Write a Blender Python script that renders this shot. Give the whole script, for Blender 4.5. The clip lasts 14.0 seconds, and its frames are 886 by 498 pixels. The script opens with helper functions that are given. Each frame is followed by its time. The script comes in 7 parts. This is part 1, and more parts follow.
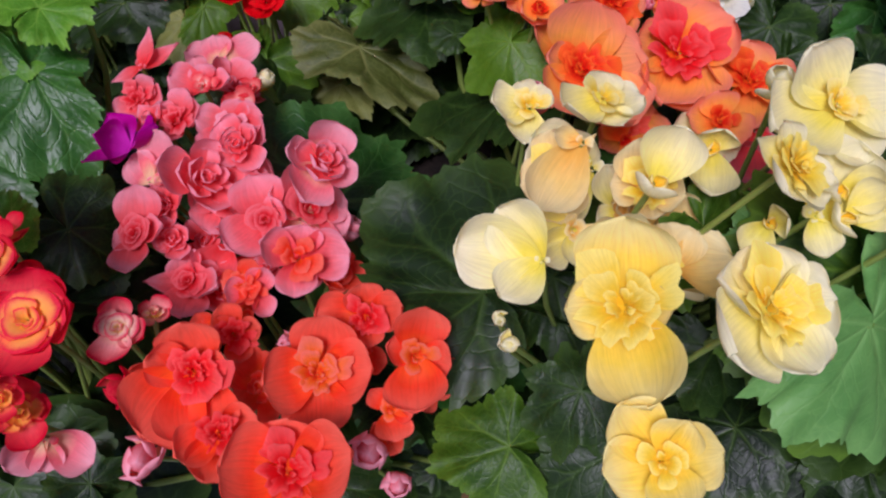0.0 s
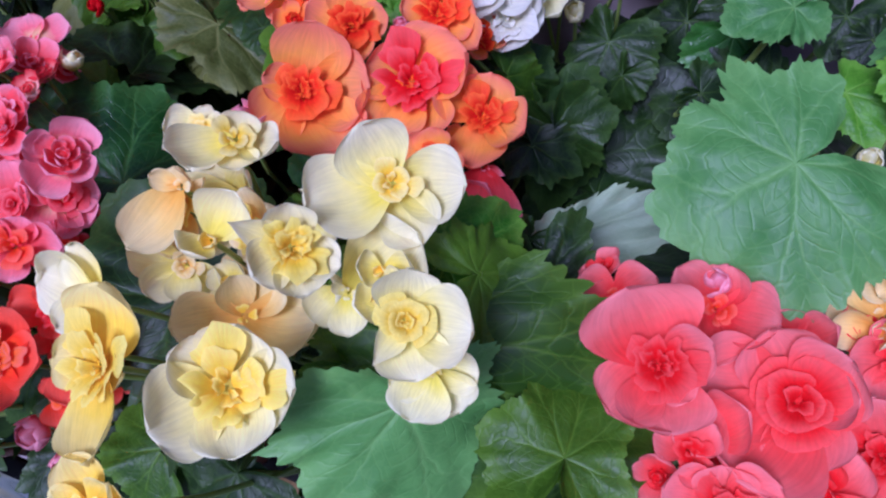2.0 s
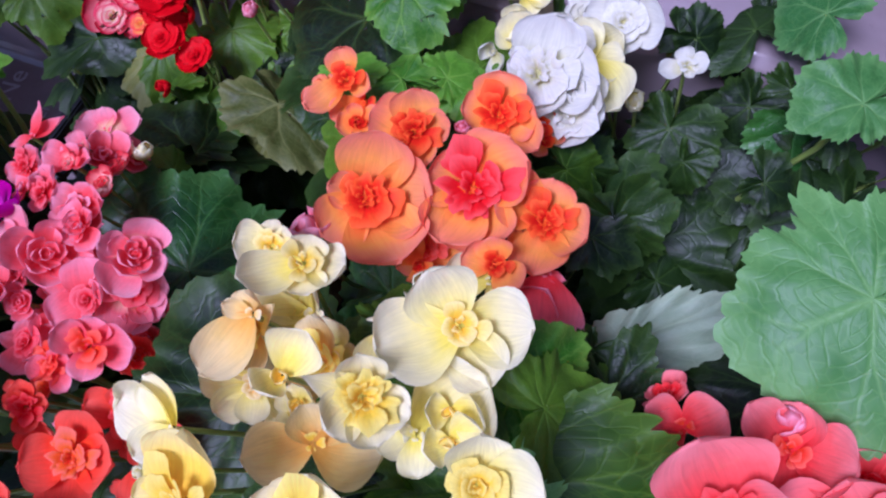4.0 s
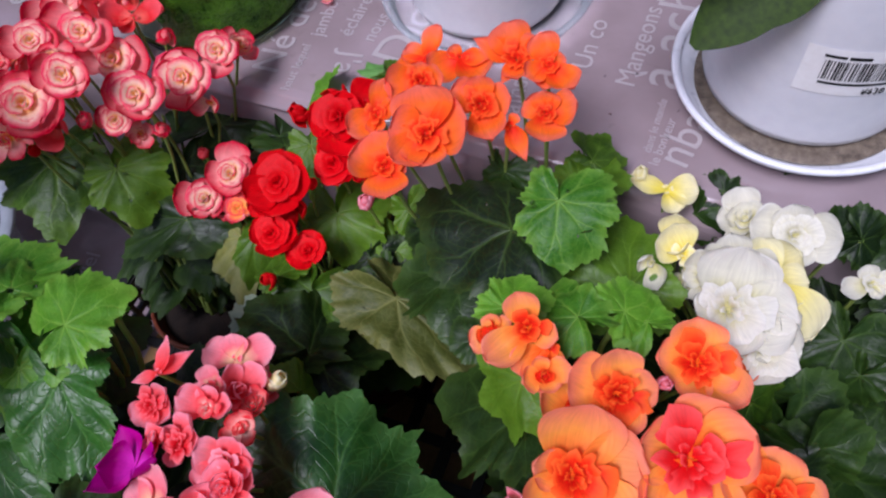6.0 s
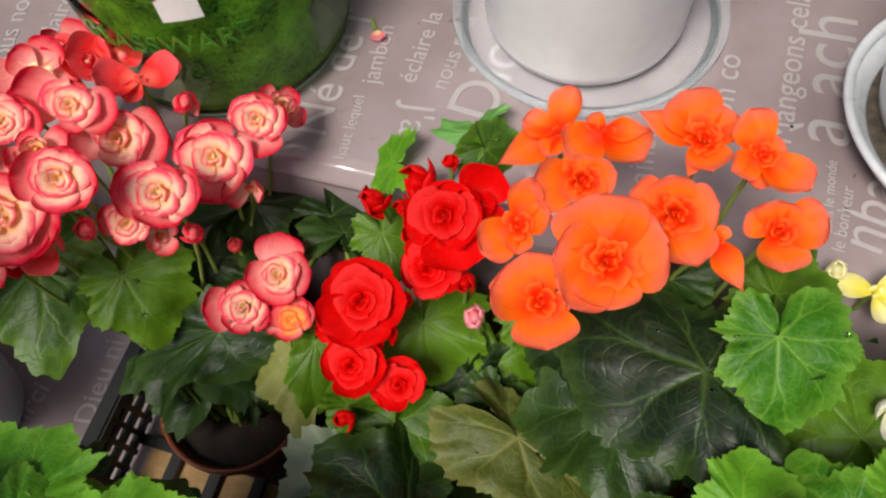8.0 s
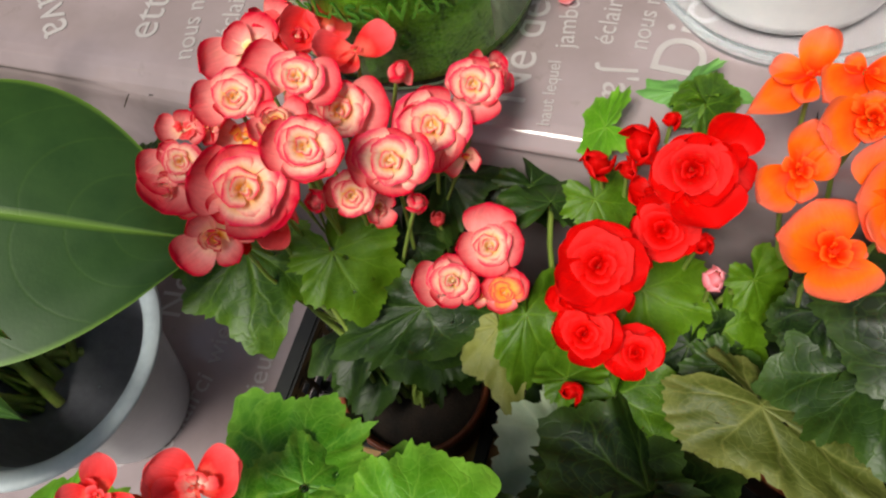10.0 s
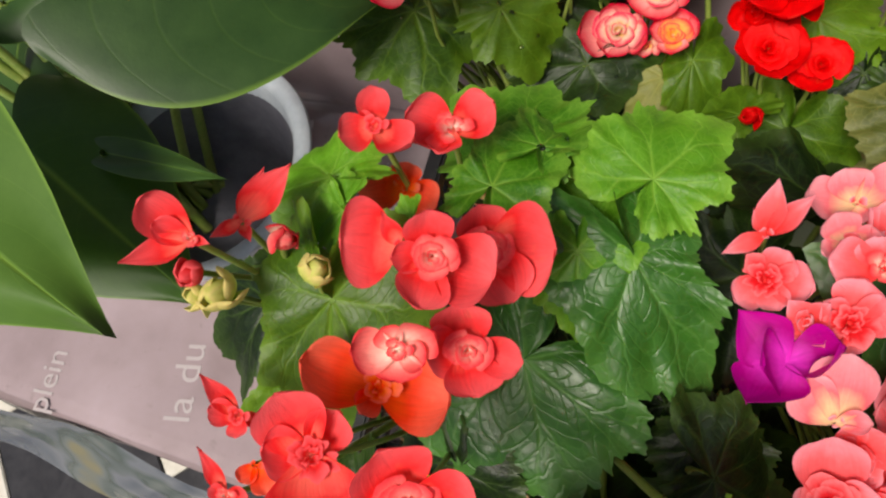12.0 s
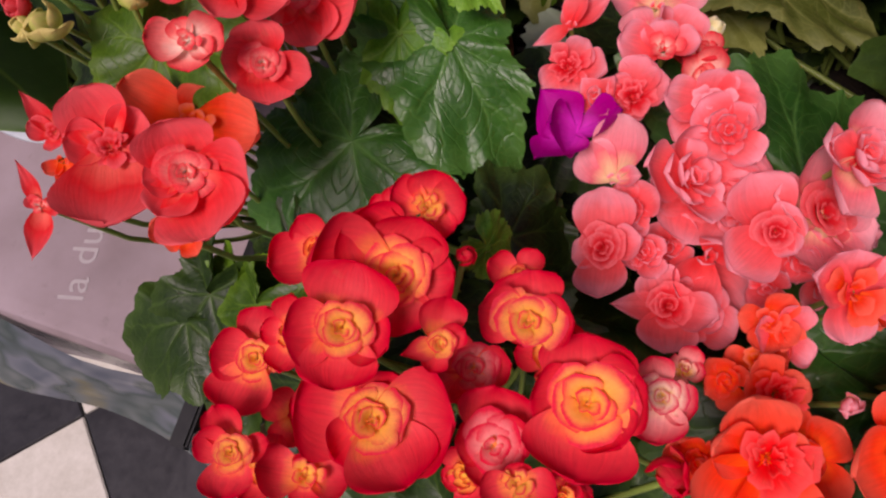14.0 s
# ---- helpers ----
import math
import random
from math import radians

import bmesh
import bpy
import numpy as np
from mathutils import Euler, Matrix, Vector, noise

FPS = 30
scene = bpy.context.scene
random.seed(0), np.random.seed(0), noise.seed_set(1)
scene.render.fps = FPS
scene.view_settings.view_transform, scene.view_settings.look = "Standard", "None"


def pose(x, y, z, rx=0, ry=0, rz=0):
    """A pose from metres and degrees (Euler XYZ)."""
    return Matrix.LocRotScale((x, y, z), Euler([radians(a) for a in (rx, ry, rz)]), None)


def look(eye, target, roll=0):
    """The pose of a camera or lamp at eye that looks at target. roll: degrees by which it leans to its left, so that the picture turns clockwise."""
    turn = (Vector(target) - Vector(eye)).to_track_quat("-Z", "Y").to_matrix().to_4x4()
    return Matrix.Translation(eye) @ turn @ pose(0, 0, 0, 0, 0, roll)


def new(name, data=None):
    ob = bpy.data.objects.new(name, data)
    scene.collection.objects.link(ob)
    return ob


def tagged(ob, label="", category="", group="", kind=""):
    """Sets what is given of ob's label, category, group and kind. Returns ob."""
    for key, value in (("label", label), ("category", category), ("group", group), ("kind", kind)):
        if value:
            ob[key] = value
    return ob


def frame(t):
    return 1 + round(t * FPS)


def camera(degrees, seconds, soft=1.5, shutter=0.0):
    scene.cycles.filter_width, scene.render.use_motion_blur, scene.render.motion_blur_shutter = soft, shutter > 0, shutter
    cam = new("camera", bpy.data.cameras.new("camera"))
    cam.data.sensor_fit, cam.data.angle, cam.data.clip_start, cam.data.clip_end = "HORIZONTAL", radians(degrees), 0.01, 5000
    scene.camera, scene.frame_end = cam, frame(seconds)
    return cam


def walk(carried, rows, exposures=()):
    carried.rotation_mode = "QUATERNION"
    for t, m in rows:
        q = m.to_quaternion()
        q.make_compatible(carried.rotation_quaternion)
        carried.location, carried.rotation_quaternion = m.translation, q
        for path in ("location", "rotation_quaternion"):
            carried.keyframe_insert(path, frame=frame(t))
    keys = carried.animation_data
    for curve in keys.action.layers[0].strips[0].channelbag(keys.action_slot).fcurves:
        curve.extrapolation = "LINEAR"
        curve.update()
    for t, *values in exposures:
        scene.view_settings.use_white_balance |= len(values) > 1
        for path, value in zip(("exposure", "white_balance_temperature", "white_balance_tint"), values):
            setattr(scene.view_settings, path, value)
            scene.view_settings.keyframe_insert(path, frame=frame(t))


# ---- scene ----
cam = camera(62.0, 14.0, soft=2.3)
PATH = [
    (0, (0.015, 0.033, 0.322), (0.003, 1.048, -1.401), 1.9),
    (0.5, (0.071, 0.039, 0.345), (-0.039, 0.994, -1.408), -0.1),
    (1, (0.114, 0.049, 0.347), (-0.102, 0.929, -1.435), -2.9),
    (1.5, (0.146, 0.069, 0.351), (-0.123, 0.901, -1.448), -5.7),
    (2, (0.196, 0.092, 0.345), (-0.085, 0.895, -1.465), -7.8),
    (2.2, (0.217, 0.094, 0.345), (-0.069, 0.888, -1.468), -8.6),
    (4.3, (0.171, 0.14, 0.371), (-0.245, 0.97, -1.401), -14.1),
    (4.5, (0.163, 0.149, 0.375), (-0.256, 0.992, -1.389), -13.9),
    (5, (0.135, 0.154, 0.382), (-0.289, 1.036, -1.363), -13.5),
    (5.5, (0.103, 0.17, 0.391), (-0.306, 1.09, -1.337), -12.8),
    (6, (0.066, 0.204, 0.394), (-0.308, 1.145, -1.331), -11.7),
    (6.5, (0.033, 0.235, 0.39), (-0.29, 1.186, -1.34), -9.9),
    (7, (-0.002, 0.266, 0.371), (-0.27, 1.197, -1.378), -8.4),
    (7.5, (-0.031, 0.298, 0.355), (-0.255, 1.203, -1.414), -7.1),
    (7.7, (-0.04, 0.31, 0.349), (-0.253, 1.206, -1.427), -6.9),
    (9.8, (-0.133, 0.308, 0.329), (-0.493, 1.201, -1.424), -16.9),
    (10, (-0.136, 0.291, 0.331), (-0.513, 1.167, -1.427), -18.1),
    (10.5, (-0.164, 0.229, 0.329), (-0.603, 1.029, -1.451), -23.2),
    (11, (-0.194, 0.21, 0.293), (-0.674, 0.96, -1.498), -26.9),
    (11.5, (-0.22, 0.197, 0.334), (-0.738, 0.932, -1.452), -30.2),
    (12, (-0.198, 0.184, 0.313), (-0.687, 0.9, -1.489), -30.6),
    (12.5, (-0.167, 0.156, 0.299), (-0.612, 0.854, -1.521), -29.4),
    (13, (-0.159, 0.135, 0.302), (-0.582, 0.83, -1.525), -28.1),
    (13.5, (-0.152, 0.117, 0.295), (-0.552, 0.817, -1.535), -25.5),
    (14, (-0.138, 0.1, 0.292), (-0.509, 0.814, -1.539), -22.2),
]
walk(cam, [(t, look(eye, target, roll)) for t, eye, target, roll in PATH],
     exposures=[(0.0, 0.00, 5700, 29), (0.5, 0.03, 5000, 37), (1.0, 0.09, 4850, 42), (2.0, 0.11, 4700, 40), (4.5, 0.30, 4950, 41), (6.0, 0.25, 5600, 27), (7.5, 0.42, 6650, 9), (10.0, 0.65, 6900, 3), (11.5, 0.60, 6850, 11), (12.2, 0.60, 7150, 13), (13.0, 0.34, 7000, 21), (14.0, 0.10, 6950, 35)])

# ---- light: soft overcast sky ----
world = bpy.data.worlds.new("overcast_sky")
scene.world = world
world.use_nodes = True
wn = world.node_tree.nodes
sky = wn.new("ShaderNodeTexSky")
sky.sky_type, sky.sun_disc = "NISHITA", False
sky.sun_elevation, sky.sun_rotation = radians(61), radians(204)
sky.air_density, sky.dust_density = 1.0, 3.0
wn["Background"].inputs["Strength"].default_value = 0.058
world.node_tree.links.new(sky.outputs[0], wn["Background"].inputs["Color"])
sun_data = bpy.data.lights.new("sun", "SUN")
sun_data.energy, sun_data.angle, sun_data.color = 2.9, radians(22), (1.0, 0.97, 0.94)
sun = new("sun", sun_data)
sun.matrix_world = look((-0.5, -0.8, 2.2), (0, 0.3, 0))


# ---- materials ----
def lin(c):
    return tuple((v / 12.92 if v <= 0.04045 else ((v + 0.055) / 1.055) ** 2.4) for v in c) + (1.0,)


class Nodes:
    """A short way to write node trees."""

    def __init__(self, name):
        self.mat = bpy.data.materials.new(name)
        self.mat.use_nodes = True
        self.tree = self.mat.node_tree
        self.bsdf = self.tree.nodes["Principled BSDF"]
        self.out = self.tree.nodes["Material Output"]

    def add(self, kind, props=(), **inputs):
        n = self.tree.nodes.new("ShaderNode" + kind)
        for key, value in props:
            if key == "operation":
                n.operation = value
            elif key == "blend_type":
                n.blend_type = value
            elif key == "data_type":
                n.data_type = value
            elif key == "feature":
                n.feature = value
        for key, value in inputs.items():
            slot = n.inputs[int(key[1:])] if key[0] == "_" and key[1:].isdigit() else n.inputs[key.replace("_", " ")]
            self.put(slot, value)
        return n

    def put(self, slot, value):
        if isinstance(value, bpy.types.NodeSocket):
            self.tree.links.new(value, slot)
        elif isinstance(value, bpy.types.Node):
            self.tree.links.new(value.outputs[0], slot)
        else:
            slot.default_value = value

    def maths(self, op, a, b=0.0, c=0.0):
        return self.add("Math", [("operation", op)], _0=a, _1=b, _2=c)

    def ramp(self, fac, stops):
        n = self.add("ValToRGB", Fac=fac)
        els = n.color_ramp.elements
        while len(els) < len(stops):
            els.new(0.5)
        for el, (p, c) in zip(els, stops):
            el.position, el.color = p, c
        return n

    def mix(self, fac, a, b, how="MIX"):
        n = self.tree.nodes.new("ShaderNodeMix")
        n.data_type, n.blend_type = "RGBA", how
        self.put(n.inputs[0], fac)
        self.put(n.inputs[6], a)
        self.put(n.inputs[7], b)
        return n.outputs[2]

    def noise(self, scale, detail=3.0, rough=0.5, vector=None):
        n = self.add("TexNoise", Scale=scale, Detail=detail, Roughness=rough)
        if vector is not None:
            self.put(n.inputs["Vector"], vector)
        return n

    def coords(self, which="Object"):
        return self.tree.nodes.new("ShaderNodeTexCoord").outputs[which]

    def bump(self, height, strength, distance):
        n = self.add("Bump", Height=height, Strength=strength, Distance=distance)
        self.put(self.bsdf.inputs["Normal"], n)
        return n

    def set(self, **inputs):
        for key, value in inputs.items():
            self.put(self.bsdf.inputs[key.replace("_", " ")], value)
        return self

    def thin(self, colour, share):
        """Lets light through a thin blade or petal."""
        back = self.add("BsdfTranslucent", Color=colour)
        both = self.add("MixShader", _0=share, _1=self.bsdf, _2=back)
        self.put(self.out.inputs["Surface"], both)
        return self


def petal_material(name, base, mid, edge, spread=0.5):
    """A thin, veined petal; its colour runs from the claw (base) over the blade (mid) to the edge."""
    n = Nodes(name)
    uv = n.add("SeparateXYZ", _0=n.coords("UV"))
    side = n.maths("ABSOLUTE", n.maths("SUBTRACT", uv.outputs[0], 0.5))
    reach = n.maths("MULTIPLY_ADD", n.maths("POWER", n.maths("MULTIPLY", side, 2.0), 3.0), 0.22, uv.outputs[1])
    rnd = n.add("ObjectInfo")
    far = n.add("CombineXYZ", _0=uv.outputs[0], _1=uv.outputs[1], _2=n.maths("MULTIPLY", rnd.outputs["Random"], 40.0))
    speck = n.noise(3.0, 4.0, 0.6, far)
    reach = n.maths("ADD", reach, n.maths("MULTIPLY", n.maths("SUBTRACT", speck, 0.5), 0.34))
    ramp = n.ramp(reach, [(0.02, lin(base)), (0.18, lin(base)), (spread, lin(mid)), (0.96, lin(edge))])
    fan = n.maths("MULTIPLY", n.maths("SUBTRACT", uv.outputs[0], 0.5), n.maths("MULTIPLY_ADD", uv.outputs[1], 0.5, 0.5))
    lines = n.add("CombineXYZ", _0=n.maths("MULTIPLY", fan, 46.0), _1=n.maths("MULTIPLY", uv.outputs[1], 2.2), _2=n.maths("MULTIPLY", rnd.outputs["Random"], 20.0))
    veins = n.noise(1.0, 3.0, 0.6, lines)
    mottle = n.noise(7.0, 3.0, 0.6, far)
    tint = n.maths("MULTIPLY_ADD", rnd.outputs["Random"], 0.14, 0.93)
    tint = n.maths("MULTIPLY", tint, n.maths("MULTIPLY_ADD", veins, 0.44, 0.78))
    tint = n.maths("MULTIPLY", tint, n.maths("MULTIPLY_ADD", mottle, 0.16, 0.92))
    grey = n.add("CombineColor", _0=tint, _1=tint, _2=tint)
    colour = n.mix(1.0, ramp, grey, "MULTIPLY")
    fade = n.ramp(n.noise(2.2, 3.0, 0.7, far), [(0.62, (0, 0, 0, 1)), (0.80, (1, 1, 1, 1))])
    colour = n.mix(n.maths("MULTIPLY", fade, 0.16), colour, lin((0.78, 0.60, 0.40)))
    n.set(Base_Color=colour, Roughness=0.5, Specular_IOR_Level=0.14)
    n.bump(n.maths("ADD", veins, n.maths("MULTIPLY", mottle, 0.8)), 0.32, 0.0007)
    return n.thin(colour, 0.33).mat


def leaf_material(name, deep, light, vein, rough=0.33, back=0.22, gloss=0.40, relief=0.27):
    """A begonia leaf: palmate veins that fork towards the margin, puckered between them, with a paler rim."""
    n = Nodes(name)
    uv = n.add("SeparateXYZ", _0=n.coords("UV"))
    flat = n.coords("Object")
    rnd = n.add("ObjectInfo")
    spot = n.add("VectorMath", [("operation", "ADD")], _0=flat, _1=n.add("CombineXYZ", _0=n.maths("MULTIPLY", rnd.outputs["Random"], 30.0)))
    q = uv.outputs[1]
    sway = n.maths("MULTIPLY", n.maths("SUBTRACT", n.noise(2.4, 2.0, 0.5, spot), 0.5), 0.55)
    ray = n.maths("FRACT", n.maths("ADD", uv.outputs[0], n.maths("MULTIPLY", sway, q)))
    aside = n.maths("ABSOLUTE", n.maths("SUBTRACT", ray, 0.5))
    spread = n.maths("MULTIPLY", n.maths("MAXIMUM", n.maths("SUBTRACT", q, 0.42), 0.0), 0.42)
    forked = n.maths("ABSOLUTE", n.maths("SUBTRACT", aside, spread))
    thick = n.maths("MULTIPLY_ADD", q, 34.0, 14.0)
    main = n.maths("MAXIMUM", n.maths("SUBTRACT", 1.0, n.maths("MULTIPLY", n.maths("MULTIPLY", forked, thick), q)), 0.0)
    main = n.maths("MULTIPLY", main, n.maths("SUBTRACT", 1.0, n.maths("MULTIPLY", q, 0.62)))
    branch = n.maths("FRACT", n.maths("ADD", n.maths("SUBTRACT", n.maths("MULTIPLY", q, 7.0), n.maths("MULTIPLY", aside, 3.4)), sway))
    net = n.maths("MAXIMUM", n.maths("SUBTRACT", 1.0, n.maths("MULTIPLY", n.maths("ABSOLUTE", n.maths("SUBTRACT", branch, 0.5)), 9.0)), 0.0)
    cells = n.add("TexVoronoi", [("feature", "DISTANCE_TO_EDGE")], Vector=spot, Scale=9.0)
    tiny = n.add("TexVoronoi", [("feature", "DISTANCE_TO_EDGE")], Vector=spot, Scale=46.0)
    patch = n.noise(2.6, 4.0, 0.6, spot)
    fine = n.noise(70.0, 2.0, 0.6, spot)
    fac = n.maths("ADD", n.maths("MULTIPLY", patch, 0.8), n.maths("MULTIPLY_ADD", rnd.outputs["Random"], 0.6, -0.22))
    blade = n.mix(n.ramp(fac, [(0.22, (0, 0, 0, 1)), (0.85, (1, 1, 1, 1))]), lin(deep), lin(light))
    seam = n.maths("MAXIMUM", n.maths("SUBTRACT", 1.0, n.maths("MULTIPLY", cells.outputs["Distance"], 16.0)), 0.0)
    blade = n.mix(n.maths("MULTIPLY", n.maths("MAXIMUM", net, seam), 0.14), blade, lin(vein))
    colour = n.mix(n.maths("MULTIPLY", main, 0.44), blade, lin(vein))
    rim = n.ramp(n.maths("ADD", q, n.maths("MULTIPLY", n.maths("SUBTRACT", patch, 0.5), 0.25)), [(0.80, (0, 0, 0, 1)), (1.0, (1, 1, 1, 1))])
    colour = n.mix(n.maths("MULTIPLY", rim, 0.30), colour, lin(vein))
    n.set(Base_Color=colour, Roughness=n.maths("MULTIPLY_ADD", patch, 0.24, rough + 0.06), Specular_IOR_Level=gloss)
    hills = n.maths("ADD", n.maths("MULTIPLY", n.maths("MINIMUM", cells.outputs["Distance"], 0.25), 0.5), n.maths("MULTIPLY", n.maths("MINIMUM", tiny.outputs["Distance"], 0.2), 0.05))
    hills = n.maths("ADD", hills, n.maths("MULTIPLY", fine, 0.02))
    hills = n.maths("SUBTRACT", hills, n.maths("MULTIPLY", main, 0.42))
    hills = n.maths("SUBTRACT", hills, n.maths("MULTIPLY", net, 0.20))
    n.bump(hills, relief, 0.0024)
    return n.thin(colour, back).mat


def plain_material(name, a, b, rough, scale=20.0, metal=0.0, bump=0.15, dist=0.001, gloss=0.5):
    n = Nodes(name)
    c = n.coords("Object")
    big, small = n.noise(scale, 4.0, 0.6, c), n.noise(scale * 9.0, 3.0, 0.6, c)
    f = n.maths("ADD", n.maths("MULTIPLY", big, 0.65), n.maths("MULTIPLY", small, 0.35))
    colour = n.mix(n.ramp(f, [(0.35, (0, 0, 0, 1)), (0.68, (1, 1, 1, 1))]), lin(a), lin(b))
    n.set(Base_Color=colour, Roughness=n.maths("MULTIPLY_ADD", small, 0.2, rough - 0.1), Metallic=metal, Specular_IOR_Level=gloss)
    n.bump(f, bump, dist)
    return n.mat


def glass_material(name, colour, rough=0.03, ior=1.46, weight=1.0):
    n = Nodes(name)
    n.set(Base_Color=lin(colour), Roughness=rough, IOR=ior)
    n.put(n.bsdf.inputs["Transmission Weight"], weight)
    return n.mat


PETALS = {
    "yellow": petal_material("petal_yellow", (1.0, 0.80, 0.06), (0.99, 0.86, 0.28), (0.98, 0.92, 0.60)),
    "gold": petal_material("petal_gold", (1.0, 0.82, 0.08), (1.0, 0.87, 0.22), (1.0, 0.93, 0.48), 0.55),
    "rosecore": petal_material("petal_rosecore", (0.94, 0.08, 0.06), (0.95, 0.15, 0.14), (0.97, 0.34, 0.32), 0.6),
    "cream": petal_material("petal_cream", (0.96, 0.90, 0.34), (0.97, 0.93, 0.60), (0.96, 0.94, 0.78)),
    "peach": petal_material("petal_peach", (0.98, 0.74, 0.30), (0.98, 0.85, 0.50), (0.96, 0.90, 0.68), 0.5),
    "orange": petal_material("petal_orange", (1.0, 0.42, 0.06), (1.0, 0.64, 0.26), (0.99, 0.58, 0.45), 0.55),
    "tangerine": petal_material("petal_tangerine", (0.86, 0.10, 0.02), (0.94, 0.22, 0.03), (0.98, 0.42, 0.12), 0.62),
    "flame": petal_material("petal_flame", (0.97, 0.20, 0.03), (0.99, 0.45, 0.10), (0.97, 0.47, 0.36), 0.60),
    "white": petal_material("petal_white", (0.86, 0.84, 0.58), (0.88, 0.87, 0.77), (0.89, 0.885, 0.83), 0.5),
    "salmon": petal_material("petal_salmon", (0.94, 0.23, 0.23), (0.97, 0.41, 0.43), (0.99, 0.64, 0.69), 0.60),
    "blush": petal_material("petal_blush", (0.96, 0.80, 0.62), (0.96, 0.46, 0.50), (0.98, 0.68, 0.72)),
    "vermilion": petal_material("petal_vermilion", (0.99, 0.36, 0.06), (0.97, 0.25, 0.10), (0.98, 0.43, 0.34), 0.48),
    "sunset": petal_material("petal_sunset", (1.0, 0.60, 0.30), (0.94, 0.27, 0.29), (0.86, 0.04, 0.19), 0.50),
    "glow": petal_material("petal_glow", (1.0, 0.82, 0.30), (1.0, 0.66, 0.33), (0.92, 0.18, 0.27), 0.70),
    "coral": petal_material("petal_coral", (0.97, 0.42, 0.36), (0.92, 0.16, 0.17), (0.96, 0.38, 0.40), 0.45),
    "dawn": petal_material("petal_dawn", (0.99, 0.90, 0.82), (0.97, 0.52, 0.49), (0.93, 0.25, 0.28), 0.60),
    "rose": petal_material("petal_rose", (0.95, 0.20, 0.18), (0.96, 0.38, 0.36), (0.98, 0.56, 0.55), 0.55),
    "picotee": petal_material("petal_picotee", (0.99, 0.82, 0.68), (0.98, 0.62, 0.60), (0.88, 0.07, 0.23), 0.48),
    "shellpink": petal_material("petal_shellpink", (0.99, 0.76, 0.28), (0.99, 0.82, 0.72), (0.91, 0.20, 0.34), 0.70),
    "scarlet": petal_material("petal_scarlet", (0.78, 0.004, 0.01), (0.86, 0.008, 0.02), (0.91, 0.04, 0.06)),
    "pinkcore": petal_material("petal_pinkcore", (0.86, 0.07, 0.10), (0.92, 0.18, 0.21), (0.97, 0.46, 0.48), 0.62),
    "pod": petal_material("petal_pod", (0.62, 0.74, 0.26), (0.78, 0.83, 0.40), (0.86, 0.80, 0.50)),
    "purple": petal_material("petal_purple", (0.88, 0.20, 0.76), (0.70, 0.0, 0.52), (0.76, 0.03, 0.60), 0.5),
}
LEAVES = {
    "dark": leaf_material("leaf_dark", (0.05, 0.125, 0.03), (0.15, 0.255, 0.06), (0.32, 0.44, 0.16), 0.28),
    # greener and lighter than dark: part of the leaf's sheen is in the colour
    "deep": leaf_material("leaf_deep_sheen", (0.07, 0.24, 0.055), (0.19, 0.40, 0.105), (0.40, 0.60, 0.28), 0.22, relief=0.42, gloss=0.5),
    "mid": leaf_material("leaf_mid", (0.17, 0.30, 0.02), (0.34, 0.49, 0.06), (0.46, 0.61, 0.17), 0.30),
    "light": leaf_material("leaf_light", (0.20, 0.43, 0.05), (0.40, 0.64, 0.12), (0.60, 0.78, 0.30), 0.30, 0.3),
    "teal": leaf_material("leaf_teal", (0.20, 0.42, 0.17), (0.40, 0.61, 0.30), (0.54, 0.72, 0.40), 0.30),
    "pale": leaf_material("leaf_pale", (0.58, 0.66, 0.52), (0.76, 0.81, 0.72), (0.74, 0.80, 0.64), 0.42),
    "olive": leaf_material("leaf_olive", (0.28, 0.32, 0.10), (0.50, 0.52, 0.24), (0.62, 0.63, 0.36), 0.38),
}
STEM = plain_material("stem_green", (0.42, 0.55, 0.20), (0.62, 0.66, 0.34), 0.4, 60.0)
CALYX = plain_material("calyx_green", (0.48, 0.62, 0.18), (0.70, 0.76, 0.34), 0.4, 50.0)
PLASTIC_BLACK = plain_material("black_plastic", (0.05, 0.05, 0.055), (0.10, 0.10, 0.10), 0.42, 30.0)
POT_BROWN = plain_material("terracotta_plastic", (0.40, 0.18, 0.10), (0.56, 0.28, 0.17), 0.45, 25.0)
SOIL = plain_material("potting_soil", (0.08, 0.055, 0.04), (0.20, 0.15, 0.11), 0.9, 60.0, bump=0.8, dist=0.004)
CERAMIC = plain_material("white_ceramic", (0.87, 0.87, 0.88), (0.92, 0.92, 0.92), 0.22, 12.0, bump=0.03)
SAUCER_WHITE = plain_material("white_plastic", (0.84, 0.85, 0.87), (0.92, 0.93, 0.94), 0.3, 15.0, bump=0.03)
GREY_PLASTIC = plain_material("pale_grey_plastic", (0.66, 0.70, 0.73), (0.78, 0.81, 0.83), 0.35, 14.0, bump=0.04)
GREY_INNER = plain_material("dark_grey_liner", (0.34, 0.34, 0.37), (0.46, 0.46, 0.49), 0.5, 14.0, bump=0.05)
GRAVEL = plain_material("wet_sand", (0.24, 0.20, 0.16), (0.54, 0.49, 0.42), 0.3, 160.0, bump=0.6, dist=0.002)
GLASS = glass_material("clear_glass", (0.90, 0.92, 0.93), 0.10, 1.12, 0.92)
GLASS_GREEN = glass_material("green_glass", (0.86, 0.96, 0.80), 0.04, 1.06)
PRINT = plain_material("white_print", (0.60, 0.57, 0.57), (0.71, 0.68, 0.68), 0.3, 90.0, bump=0.02)
INK = plain_material("black_ink", (0.03, 0.03, 0.035), (0.08, 0.08, 0.08), 0.6, 40.0)
